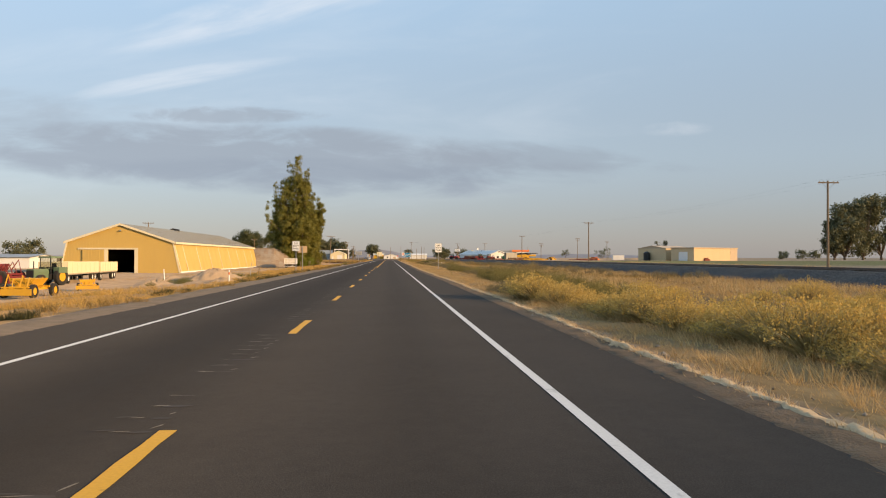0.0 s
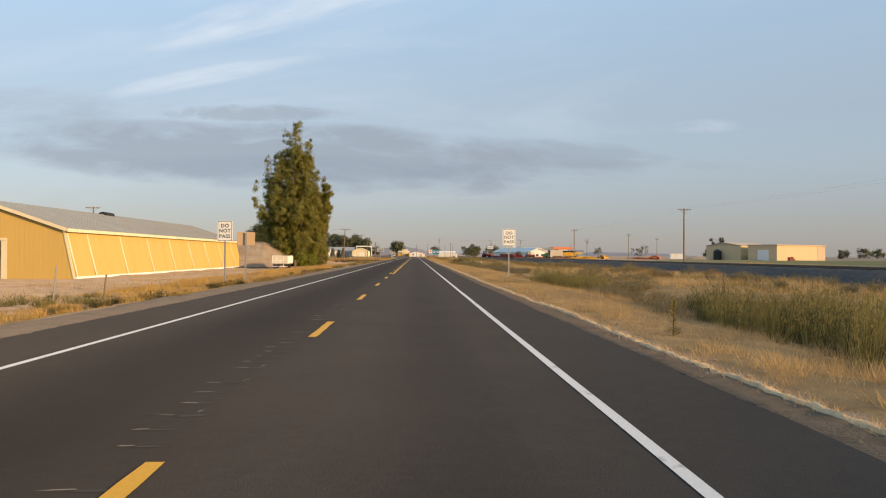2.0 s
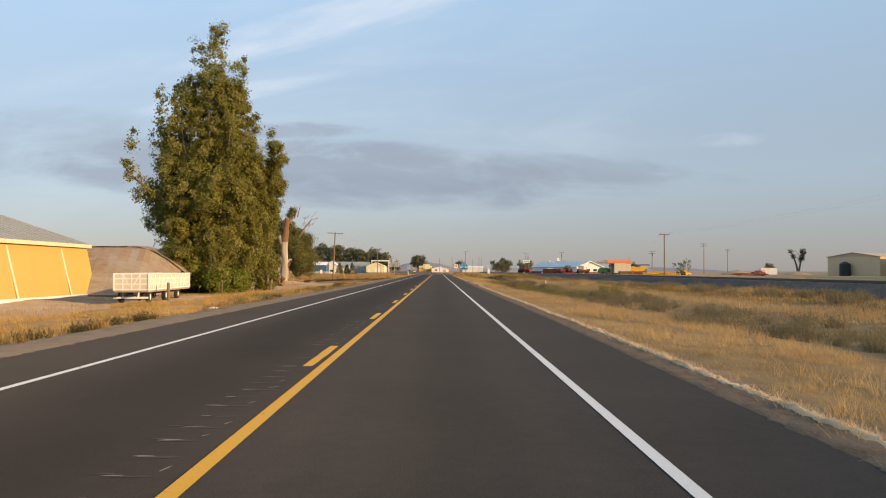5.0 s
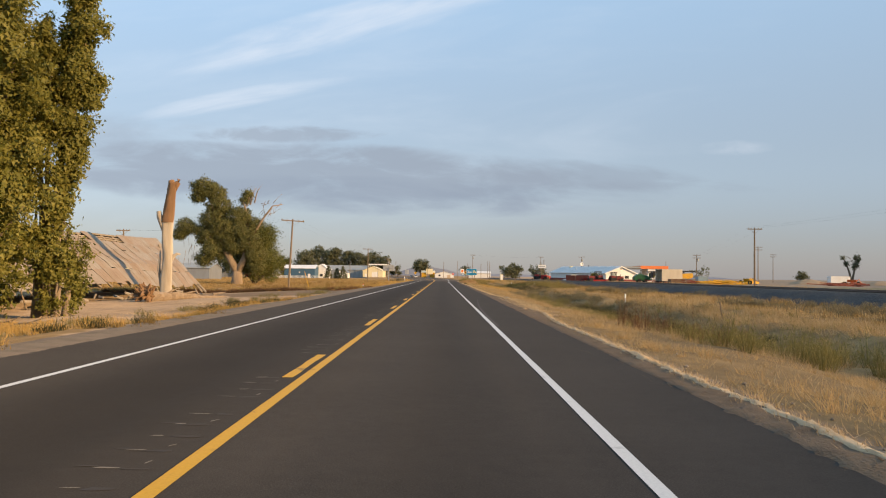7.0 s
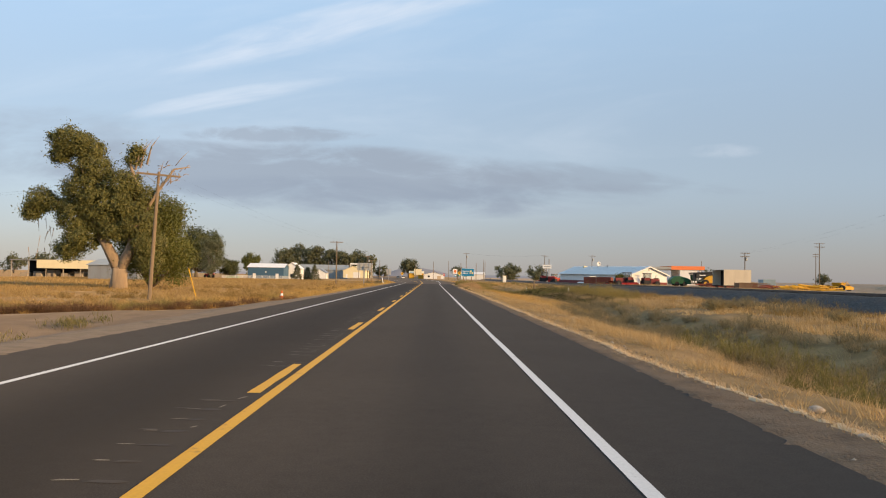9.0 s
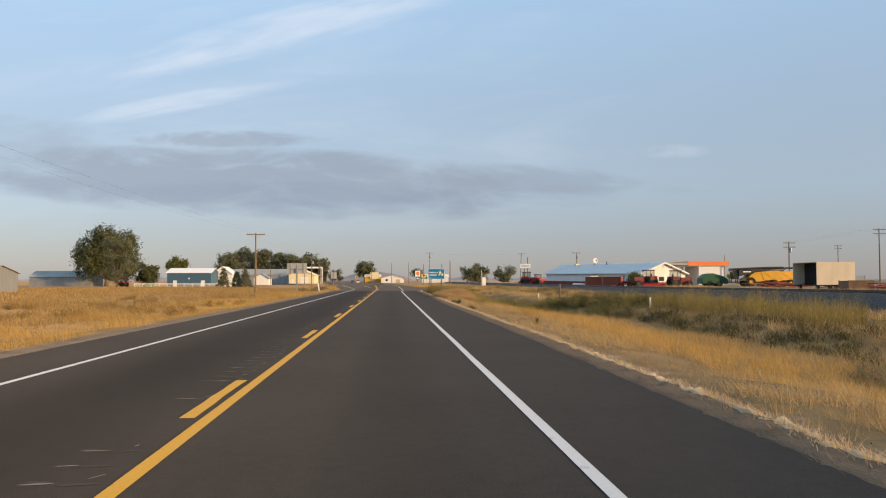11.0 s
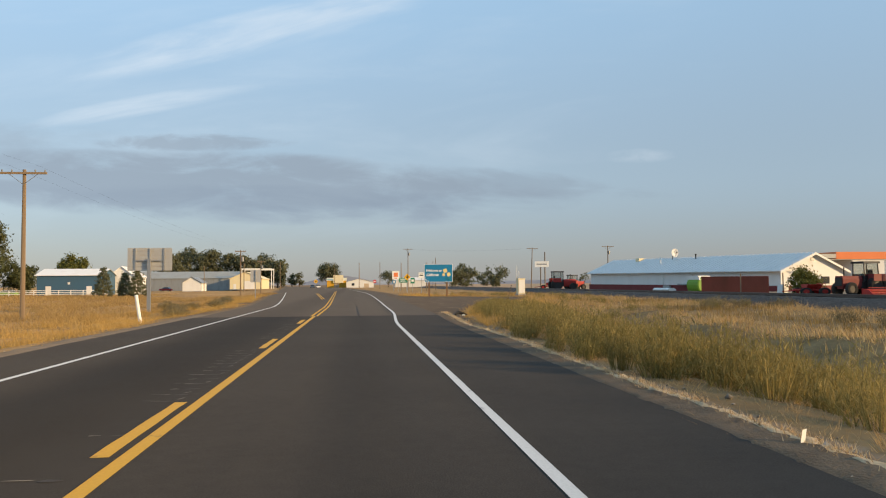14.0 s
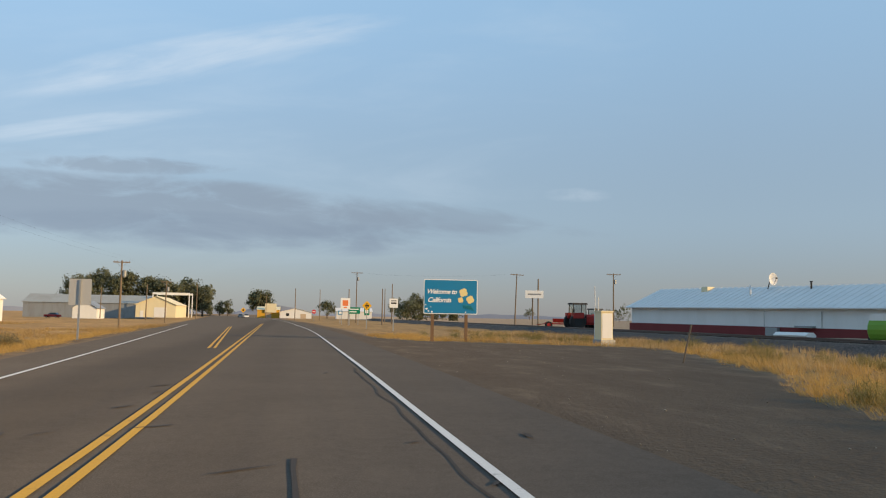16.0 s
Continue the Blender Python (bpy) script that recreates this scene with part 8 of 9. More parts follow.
for k, (x, y, h, r) in enumerate(((-44, 1000, 11, 3.5), (-50, 1005, 10, 3.2), (-58, 1000, 9, 3.2), (46, 702, 8.8, 6), (51, 706, 9.6, 5), (66, 712, 9, 5.5), (300, 1090, 15, 13), (385, 712, 8, 6), (398, 715, 7, 6), (370, 720, 7, 5),
                                   (-151, 352, 8.0, 5), (-172, 380, 7, 6), (268, 760, 7, 4), (60, 830, 10, 7), (84, 850, 9, 7), (24, 900, 9, 6), (-190, 620, 9, 7), (-215, 640, 8, 7), (342, 1510, 18, 8))):
    broad_tree((x, y, 0), h, r, M["hazed_leaf"], 70 + k, "distant dark tree on the plain", 0.35, 1800, 0.42, 14, 0.12, clump=0.7)
for k, (x, y, h, r) in enumerate(((282, 470, 34, 12), (296, 474, 40, 13), (312, 480, 43, 14), (328, 476, 38, 13), (344, 480, 40, 13), (274, 468, 24, 7))):
    broad_tree((x, y, 0), h, r, M["hazed_leaf"], 100 + k, "tall dark tree in a dense grove beyond the railway", 0.8, 6500, 0.75, 28, 0.06, clump=1.2)


def spruce(at, h, seed, label):
    t = thing("spruce_tree", label, "tree", at, 0, "young spruces")
    rng = np.random.default_rng(seed)
    limb_mesh("trunk", [(((0, 0, -0.2), (0, 0, h)), [0.12, 0.02])], M["bark"], t, 6)
    blobs = []
    for k in range(46):
        f = (k + 1) / 47
        q = 2.4 * k
        d = (1 - f) * h * 0.26 + 0.12
        blobs.append((d * math.cos(q), d * math.sin(q), 0.3 + f * (h - 0.2), 0.30 + 0.3 * (1 - f), 0.30 + 0.3 * (1 - f), 0.16))
    leaves_mesh("crown", blobs, 5000, 0.12, M["hazed_leaf"], t, seed, 0.2, 0.4)


spruce((-45.2, 504.5, -0.6), 5.6, 1, "young dark spruce by the rail fence")
spruce((-41.9, 507.0, -0.6), 4.6, 2, "young dark spruce before the white house")
spruce((-39.2, 505.0, -0.6), 5.6, 3, "young dark spruce near the white house")
broad_tree((52.0, 433.5, 0.1), 2.6, 1.5, M["green_leaf"], 150, "leafy green bush by the track", 0.1, 5000, 0.13, 16, 0.05, name="bush", clump=0.3)


def bare_tree(at, h, label, seed):
    t = thing("dead_tree", label, "dead tree", at)
    rnd = random.Random(seed)
    limbs = [(((0, 0, 0), (-1, 0, h * 0.4), (-2.6, 0, h * 0.75), (-4.2, 0, h * 0.98)), [0.6, 0.45, 0.3, 0.12]), (((0, 0, 0), (1.2, 0, h * 0.45), (2.6, 0, h)), [0.55, 0.4, 0.15])]
    for k in range(12):
        p = Vector((rnd.uniform(-3.5, 2.4), 0, rnd.uniform(0.5, 0.95) * h))
        limbs.append(((p, p + Vector((rnd.uniform(-1.5, 1.5), rnd.uniform(-1, 1), rnd.uniform(0.3, 1.6)))), [0.14, 0.04]))
    limb_mesh("trunk", limbs, M["bark"], t, 6)
    blobs = [(2.6, 0, h * 0.9, 1.3, 1.3, 2.0), (1.8, 0, h * 0.62, 1.2, 1.2, 1.6), (-3.8, 0, h * 0.95, 0.9, 0.9, 0.6), (-2.4, 0, h * 0.72, 0.7, 0.7, 0.6)]
    leaves_mesh("crown", blobs, 1500, 0.3, M["hazed_leaf"], t, seed, 0.5)


bare_tree((192, 542, 0.1), 12.6, "half-dead forked tree with sparse tufts of leaves", 9)


# ---- shrubs, weeds and grass ----
def blade_mesh(name, roots, h, w, lean, material, label, category, seed, bend=True):
    """Grass blades and stalks: tapering strips that bow over."""
    rng = np.random.default_rng(seed)
    n = len(roots)
    q = rng.uniform(0, 2 * np.pi, n)
    side = np.stack([np.cos(q), np.sin(q), np.zeros(n)], 1)
    fwd = np.stack([-np.sin(q), np.cos(q), np.zeros(n)], 1) * (lean * rng.normal(size=n))[:, None] + np.array((-0.16, 0.10, 0.0)) * lean
    up = np.array((0, 0, 1.0))
    hh, ww = h[:, None], w[:, None]
    a, b = roots - side * ww * 0.5, roots + side * ww * 0.5
    if bend:
        mid_ = roots + up * hh * 0.6 + fwd * hh * 0.3
        c, d = mid_ - side * ww * 0.38, mid_ + side * ww * 0.38
        tip = roots + up * hh * 0.97 + fwd * hh
        v = np.stack([a, b, c, d, tip], 1).reshape(-1, 3)
        k = np.arange(n)[:, None] * 5
        f = np.concatenate([k + (0, 1, 3), k + (0, 3, 2), k + (2, 3, 4)], 0)
    else:
        v = np.stack([a, b, roots + up * hh + fwd * hh], 1).reshape(-1, 3)
        f = np.arange(n * 3).reshape(-1, 3)
    return fast_mesh(name, v, f, 3, material, label, category)


def patchy(x, y, s=0.11, o=0.0):
    return noise.noise((x * s, y * s, o)) + 0.5 * noise.noise((x * s * 2.7, y * s * 2.7, o + 5))


def sow(name, x_range, y_range, density, blades, hgt, wid, material, label, seed, want=None, tuft=0.16, lean=0.35, bend=True, category="grass", low=-99.0):
    """Scatter tufts over a stretch of ground; want(x, y) gives how tall and thick they stand there, or nothing."""
    rng = np.random.default_rng(seed)
    area = (x_range[1] - x_range[0]) * (y_range[1] - y_range[0])
    pts, hs = [], []
    for x, y in zip(rng.uniform(*x_range, int(area * density)), rng.uniform(*y_range, int(area * density))):
        k = want(x, y) if want else 1.0
        if k <= 0.08 or rng.random() > k * 1.4:
            continue
        pts.append((x, y, max(ground_z(x, y), low) - 0.03))
        hs.append(0.45 + 0.75 * min(k, 1.3))
    p = np.repeat(np.array(pts), blades, 0)
    n = len(p)
    off = rng.normal(size=(n, 2)) * tuft
    p[:, :2] += off
    h = np.repeat(np.array(hs), blades) * hgt * rng.uniform(0.45, 1.25, n)
    return blade_mesh(name, p, h, wid * rng.uniform(0.6, 1.3, n), lean, material, label, category, seed + 1, bend)


def r_off(x, y):
    return x - right_edge(y) - pull_off(y) - 0.95 * shoulder(y)


def want_left(x, y):
    s = soil_at(x, y)
    d = left_edge(y) - x
    gap = 1.3 - 0.75 * ss(y, 262, 285) + 0.5 * patchy(2, y, 0.2, 12)
    return (0.35 + 0.65 * ss(d, gap, gap + 1.2)) * (1 - ss(s, 0.3, 0.75)) * (0.42 + 1.0 * patchy(x, y, 0.22, 9) + 0.7 * patchy(x, y, 0.7, 11)) if d > gap else 0.0


def hollow(x, y):
    """1 in the bottom of the ditch and on its far bank."""
    d = r_off(x, y) + 2.4 * patchy(x * 0.5, y, 0.09, 77)
    return ss(d, 6.4, 9.2) * (1 - ss(d, 11.8, 13.8)) * (1 - ss(y, 375, 400))


def scatter(n, seed, x_range, y_range, test, gap=0.9):
    rnd = random.Random(seed)
    out = []
    for _ in range(n * 60):
        x, y = rnd.uniform(*x_range), rnd.uniform(*y_range)
        if test(x, y) and all((x - a) ** 2 + (y - b) ** 2 > gap * gap for a, b in out[-60:]):
            out.append((x, y))
            if len(out) == n:
                break
    return out


def clumps(n, seed, xr, yr, test):
    rnd = random.Random(seed)
    return [(x, y, rnd.uniform(0.6, 1.3)) for x, y in scatter(n, seed, xr, yr, test, 0.6)]


def tussocks(name, x_range, y_range, density, want, hgt, blades, wid, material, label, seed, rad=0.13, splay=0.75):
    """Separate bunches of grass: blades fan out from each root and droop, so that the bunches shade one another."""
    rng = np.random.default_rng(seed)
    n = int((x_range[1] - x_range[0]) * (y_range[1] - y_range[0]) * density)
    rows = []
    for x, y, u in zip(rng.uniform(*x_range, n), rng.uniform(*y_range, n), rng.random(n)):
        k = want(x, y)
        if k > 0.1 and u < 1.3 * k:
            rows.append((x, y, ground_z(x, y) - 0.03, min(k, 1.35)))
    c = np.repeat(np.array(rows), blades, 0)
    m_ = len(c)
    k = c[:, 3]
    off = rng.normal(size=(m_, 2))
    root = c[:, :3].copy()
    root[:, :2] += off * (rad * (0.5 + 0.6 * k))[:, None] * 0.6
    q = rng.uniform(0, 2 * np.pi, m_)
    lean = off * 0.45 + rng.normal(size=(m_, 2)) * 0.35 + (-0.22, 0.10)
    h = hgt * (0.3 + 0.8 * k) * rng.uniform(0.45, 1.2, m_)
    side = np.stack([np.cos(q), np.sin(q), np.zeros(m_)], 1) * (0.5 * wid * rng.uniform(0.6, 1.3, m_))[:, None]
    tip = root + np.column_stack([lean * (h * splay)[:, None], h * rng.uniform(0.75, 1.0, m_)])
    v = np.stack([root - side, root + side, tip], 1).reshape(-1, 3)
    return fast_mesh(name, v, np.arange(m_ * 3).reshape(-1, 3), 3, material, label, "grass")


def brush(name, spots, h, r, material, label, seed, leaf=0.14, wide=0.015, thick=1.0, stiff=0.4):
    """Bushy weeds: each clump is a broken dome of stems, leafy from knee height up."""
    rng = np.random.default_rng(seed)
    stems, leaves = [], []
    for x, y, k in spots:
        hk, rk = h * k ** 0.6 * rng.uniform(0.75, 1.15), r * k
        n = int(70 * thick * (0.4 + rk))
        q, e = rng.uniform(0, 2 * np.pi, n), rng.uniform(0, 1, n) ** 0.5
        z0 = ground_z(x, y) - 0.05
        tip = np.column_stack([x + rk * e * np.cos(q), y + rk * e * np.sin(q), z0 + hk * (1 - stiff * e ** 2) * rng.uniform(0.5, 1.2, n)])
        root = np.column_stack([x + 0.45 * rk * e * np.cos(q), y + 0.45 * rk * e * np.sin(q), np.full(n, z0)])
        stems.append(np.concatenate([root, tip], 1))
        m_ = n * 5
        i, f = rng.integers(0, n, m_), rng.uniform(0.18, 1.0, m_) ** 0.8
        leaves.append(root[i] * (1 - f)[:, None] + tip[i] * f[:, None] + rng.normal(size=(m_, 3)) * (0.05, 0.05, 0.03))
    st, lv = np.concatenate(stems), np.concatenate(leaves)
    n, m_ = len(st), len(lv)
    side = rng.normal(size=(n, 3)) * (0.007, 0.007, 0)
    v1 = np.stack([st[:, :3] - side, st[:, :3] + side, st[:, 3:]], 1).reshape(-1, 3)
    d = rng.normal(size=(m_, 3)) * (0.5, 0.5, 0.4) + (0, 0, 0.9)
    d *= (leaf * rng.uniform(0.5, 1.25, m_) / np.linalg.norm(d, axis=1))[:, None]
    w = np.cross(d, rng.normal(size=(m_, 3)))
    w *= (1.3 * wide * rng.uniform(0.6, 1.2, m_) / np.maximum(np.linalg.norm(w, axis=1), 1e-6))[:, None]
    v2 = np.stack([lv - w * 0.5, lv + w * 0.5, lv + d], 1).reshape(-1, 3)
    v = np.concatenate([v1, v2])
    return fast_mesh(name, v, np.arange(len(v)).reshape(-1, 3), 3, material, label, "weeds")


def want_bank(x, y):
    """Straw grass on the near bank: short by the gravel, in uneven bunches further out."""
    d = r_off(x, y)
    if d < 0.3:
        return 0.0
    k = 0.64 + 0.95 * patchy(x, y, 0.42, 3) + 0.5 * patchy(x, y, 0.14, 8)
    return k * (0.25 + 0.75 * ss(d, 0.4, 2.0)) * (1 - 0.55 * hollow(x, y))


def grey_share(x, y):
    return ss(patchy(x, y, 0.16, 44) + 0.25 * ss(r_off(x, y), 4, 8), 0.05, 0.3)


tussocks("dry_grass", (5.4, 12.5), (-3, 430), 7.0, lambda x, y: want_bank(x, y) * (1 - grey_share(x, y)), 0.35, 22, 0.0112, M["grass"], "dry straw-coloured roadside grass in bunches", 1)
tussocks("dry_grass", (5.4, 12.5), (-3, 430), 4.0, lambda x, y: want_bank(x, y) * grey_share(x, y), 0.33, 19, 0.0112, M["grass_grey"], "faded grey-tan grass among straw bunches", 31)
tussocks("short_grass", (5.4, 8.6), (-3, 400), 9.0, lambda x, y: 0.5 + 0.6 * patchy(x, y, 0.6, 17) if 0.22 < r_off(x, y) < 1.8 else 0.0, 0.13, 14, 0.010, M["grass"], "short dry grass beside the gravel", 15, 0.2, 1.1)
tussocks("matted_grass", (5.6, 13), (-3, 425), 5.5, lambda x, y: 0.6 + 0.6 * patchy(x, y, 0.4, 19) if r_off(x, y) > 0.4 else 0.0, 0.2, 12, 0.013, M["grass_grey"], "flattened matted straw grass between bunches", 33, 0.34, 1.5)
tussocks("dry_grass", (12.5, 22), (-3, 470), 2.4, lambda x, y: (want_bank(x, y) - 0.05) * (1 - grey_share(x, y)), 0.48, 15, 0.024, M["grass"], "dry straw-coloured grass in the ditch", 2, 0.2)
tussocks("dry_grass", (12.5, 22), (-3, 470), 2.4, lambda x, y: want_bank(x, y) * grey_share(x, y), 0.46, 15, 0.024, M["grass_grey"], "faded grey-tan grass in the ditch", 32, 0.2)
sow("torn_sod", (5.9, 9.2), (205, 238), 26.0, 16, 0.12, 0.011, M["thatch"], "pale torn sod and straw on the wide shoulder", 18, lambda x, y: (0.42 + 1.1 * patchy(x, y, 0.55, 71)) * ss(x - right_edge(y), 0.35, 0.8) * (1 - ss(x - right_edge(y), 1.4, 1.9)) * ss(y, 205, 212) * (1 - ss(y, 226, 234)), 0.12, 1.3, False, "grass", 0.02)
sow("torn_sod", (5.9, 9.2), (205, 238), 14.0, 14, 0.16, 0.011, M["weed_sage"], "low grey weeds between clods on the wide shoulder", 19, lambda x, y: (0.25 + 1.0 * patchy(x, y, 0.6, 73)) * ss(x - right_edge(y), 0.5, 1.0) * (1 - ss(x - right_edge(y), 1.4, 1.9)) * ss(y, 205, 212) * (1 - ss(y, 226, 234)), 0.12, 1.0, False, "weeds", 0.02)
tussocks("golden_grass", (6.5, 23), (374, 462), 4.5, lambda x, y: (0.8 + 0.5 * patchy(x, y, 0.3, 64)) * ss(r_off(x, y), 0.15, 0.8) * (1 - 0.75 * ss(r_off(x, y), 3.5, 7.0)) * (1 - 0.55 * ss(r_off(x, y), 0.7, 1.6) * (1 - ss(y, 406, 413))), 0.46, 19, 0.014, M["grass_gold"], "golden grass round the gravel pull-out", 36)
sow("tall_weeds", (6.8, 17.5), (364, 392), 2.6, 14, 1.0, 0.010, M["grass_gold"], "tall golden seed stalks among green weeds", 17, lambda x, y: (0.5 + 0.6 * patchy(x, y, 0.3, 63)) * ss(r_off(x, y), 0.9, 2.2) * (1 - ss(r_off(x, y), 6.5, 10.0)) * ss(y, 364, 369) * (1 - ss(y, 378, 390)), 0.2, 0.3, False, "weeds")
sow("dry_grass", (22, 33.4), (0, 500), 1.7, 12, 0.42, 0.034, M["weed"], "grey-green and straw grass below the railway bank", 3, lambda x, y: 0.6 * ss(patchy(x, y, 0.07, 4), -0.25, 0.2), 0.35, 0.6, False)
sow("dry_grass", (18, 33.4), (0, 500), 1.5, 12, 0.42, 0.034, M["grass"], "dry straw grass on the bench below the railway", 13, lambda x, y: 0.9 * ss(patchy(x, y, 0.07, 4), 0.3, -0.1), 0.35, 0.7, False)
tussocks("dry_grass", (-17, -6.4), (-3, 270), 5.0, want_left, 0.42, 17, 0.016, M["grass_gold"], "tufts of golden straw grass on the west verge", 5)
tussocks("dry_grass", (-17, -6.4), (-3, 270), 2.5, lambda x, y: 0.9 * want_left(x, y) * ss(patchy(x, y, 0.15, 52), 0.0, 0.3), 0.36, 20, 0.013, M["weed_green"], "olive tufts among straw on the west verge", 35)
brush("low_weeds", clumps(60, 41, (-9.4, -7.2), (4, 205), lambda x, y: patchy(x, y, 0.2, 72) > 0.05), 0.3, 0.45, M["weed_dark_and_shade"], "low dark green mats along the west shoulder", 411)
brush("low_weeds", clumps(26, 42, (-17.5, -10.2), (60, 90), lambda x, y: patchy(x, y, 0.2, 73) > -0.1), 0.4, 0.5, M["weed_green"], "scrubby weeds round the dumped dirt", 412)
sow("dry_grass", (-16, -5.4), (262, 480), 7.0, 15, 0.34, 0.012, M["grass_gold"], "golden grass on the west verge", 6, want_left, 0.2, 0.8, False)
tussocks("field_grass", (-44, -12), (257, 500), 2.3, lambda x, y: (0.5 + 0.9 * patchy(x, y, 0.3, 2) + 0.7 * patchy(x, y, 0.09, 4)) * ss(y - drive_end(x), 0.5, 5.0), 0.55, 15, 0.026, M["grass_field"], "uneven field of dry golden and brown grass tufts", 7, 0.26, 0.9)
sow("field_grass", (-110, -40), (260, 545), 0.8, 7, 0.46, 0.095, M["grass_field"], "far field of dry golden grass", 8, lambda x, y: (0.7 + 0.5 * patchy(x, y, 0.1, 2)) if y > 300 or x > -60 else 0.0, 0.6, 0.5, False)
sow("dry_grass", (43, 60), (60, 430), 0.8, 10, 0.45, 0.05, M["grass"], "dry grass behind the railway", 9, lambda x, y: 0.4 + 0.7 * patchy(x, y, 0.06, 12), 0.4, 0.35, False)
sow("dry_grass", (-28, -14), (85, 205), 1.6, 12, 0.28, 0.028, M["grass"], "sparse straw grass in front of the barn", 10, lambda x, y: 0.25 + 0.9 * patchy(x, y, 0.12, 7), 0.25, 0.35, False)
sow("dry_grass", (-60, -15), (20, 62), 0.9, 12, 0.28, 0.04, M["grass"], "straw grass round parked machines", 12, lambda x, y: 0.4 + 0.8 * patchy(x, y, 0.1, 17), 0.3, 0.35, False)


sow("brown_brush", (-28, -7.2), (256, 290), 18.0, 26, 0.30, 0.016, M["weed_brown"], "low rust-brown brush between the drive and the field", 14, lambda x, y: (0.75 + 0.8 * patchy(x, y, 0.5, 21)) * ss(y - drive_end(x), 0.0, 0.8) * (1 - ss(y - drive_end(x), 2.2, 4.0 + 0.06 * (-7 - x))), 0.16, 0.9, False, "brush")


def field_edge(x, y, a, b):
    return drive_end(x) + a < y < drive_end(x) + b


brush("brown_brush", clumps(210, 61, (-34, -8.5), (256, 276), lambda x, y: field_edge(x, y, 0.2, 3.4) and patchy(x, y, 0.25, 81) > -0.2), 0.5, 0.55, M["weed_brown"], "rust-brown weeds along the edge of the drive", 421, 0.1, 0.014, 1.1)
brush("field_weeds", clumps(90, 62, (-36, -8.5), (259, 284), lambda x, y: field_edge(x, y, 1.0, 9.0) and patchy(x, y, 0.2, 82) > 0.0), 0.62, 0.55, M["weed_lush"], "olive and straw weeds in the field's edge", 422)
brush("field_weeds", clumps(80, 63, (-30, -8.2), (280, 372), lambda x, y: patchy(x, y, 0.12, 83) > 0.1), 0.6, 0.6, M["weed"], "dull brown weeds scattered through the field", 423, 0.14, 0.02)


brush("low_weeds", clumps(26, 64, (-10.2, -8.6), (214, 231), lambda x, y: patchy(x, y, 0.3, 84) > -0.05), 0.24, 0.42, M["weed_dark_and_shade"], "dark green mats at the edge of the dirt yard", 424)
tussocks("dry_grass", (-14.5, -8.2), (203, 236), 4.0, lambda x, y: (0.15 + 1.2 * patchy(x, y, 0.3, 85)) * (1 - ss(-x, 11.0, 14.5)), 0.22, 16, 0.012, M["thatch"], "pale flattened straw at the edge of the dirt yard", 42, 0.3, 1.5)


def sow_windrow(side, seed):
    """Short pale thatch lying on the windrow along the road edge."""
    rng = np.random.default_rng(seed)
    n = 110000 if side > 0 else 60000
    ys = rng.uniform(-5, 392, n)
    keep = np.array([0.55 + 1.1 * noise.noise((side * 3, y * 0.35, 1)) + 0.8 * noise.noise((side * 4, y * 1.5, 1)) for y in ys]) > rng.uniform(0, 0.9, n)
    ys = ys[keep]
    w = np.array([max(0.55, 1.0 + 0.3 * noise.noise((side * 7, y * 0.12, 0)) + 0.16 * noise.noise((side * 9, y * 0.8, 0))) for y in ys])
    w += np.array([2.0 * shoulder(y) * (side > 0) for y in ys])
    e = np.array([right_edge(y) if side > 0 else left_edge(y) for y in ys])
    roots = np.column_stack([e + side * (0.5 * w + 0.04 + rng.normal(size=len(ys)) * 0.09), ys, np.full(len(ys), 0.0)])
    blade_mesh("dry_thatch", roots, rng.uniform(0.03, 0.10, len(ys)), np.full(len(ys), 0.010), 1.1, M["thatch"], "pale dry thatch along the road edge", "grass", seed, False)


sow_windrow(1, 91)


def shrub_mesh(seed, r, h, top, stem, name, kind):
    """One shrub: a fan of thin stems under a broken cap of flower heads or leaves."""
    rng = np.random.default_rng(seed)
    n = 320
    q, e = rng.uniform(0, 2 * np.pi, n), rng.uniform(0, 1, n) ** 0.6
    tip = np.stack([r * e * np.cos(q), r * e * np.sin(q), h * (1 - 0.45 * e ** 2) * rng.uniform(0.55, 1.0, n)], 1)
    root = tip * (0.15, 0.15, 0.0)
    side = rng.normal(size=(n, 3)) * 0.011
    mid_ = root * 0.5 + tip * 0.5 + (0, 0, 0.05 * h)
    v = np.stack([root - side, root + side, mid_ + side, mid_ - side, tip], 1).reshape(-1, 3)
    k = np.arange(n)[:, None] * 5
    st = fast_mesh("stem_fan", v, np.concatenate([k + (0, 1, 2), k + (0, 2, 3), k + (3, 2, 4)], 0), 3, stem, "", "")
    m_ = 1800
    pick = rng.integers(0, n, m_)
    c = tip[pick] + rng.normal(size=(m_, 3)) * (0.05, 0.05, 0.045)
    c = c[c[:, 2] > h * 0.3]
    m_ = len(c)
    a = rng.normal(size=(m_, 3))
    a /= np.linalg.norm(a, axis=1)[:, None]
    b = np.cross(a, rng.normal(size=(m_, 3)))
    b /= np.linalg.norm(b, axis=1)[:, None]
    s = 0.019 * rng.uniform(0.5, 1.4, m_)[:, None]
    v = np.stack([c - a * s * 1.1, c + a * s * 0.8 + b * s, c + a * s * 0.8 - b * s], 1).reshape(-1, 3)
    hd = fast_mesh("flower_cap" if kind else "foliage", v, np.arange(m_ * 3).reshape(-1, 3), 3, top, "", "")
    return st, hd


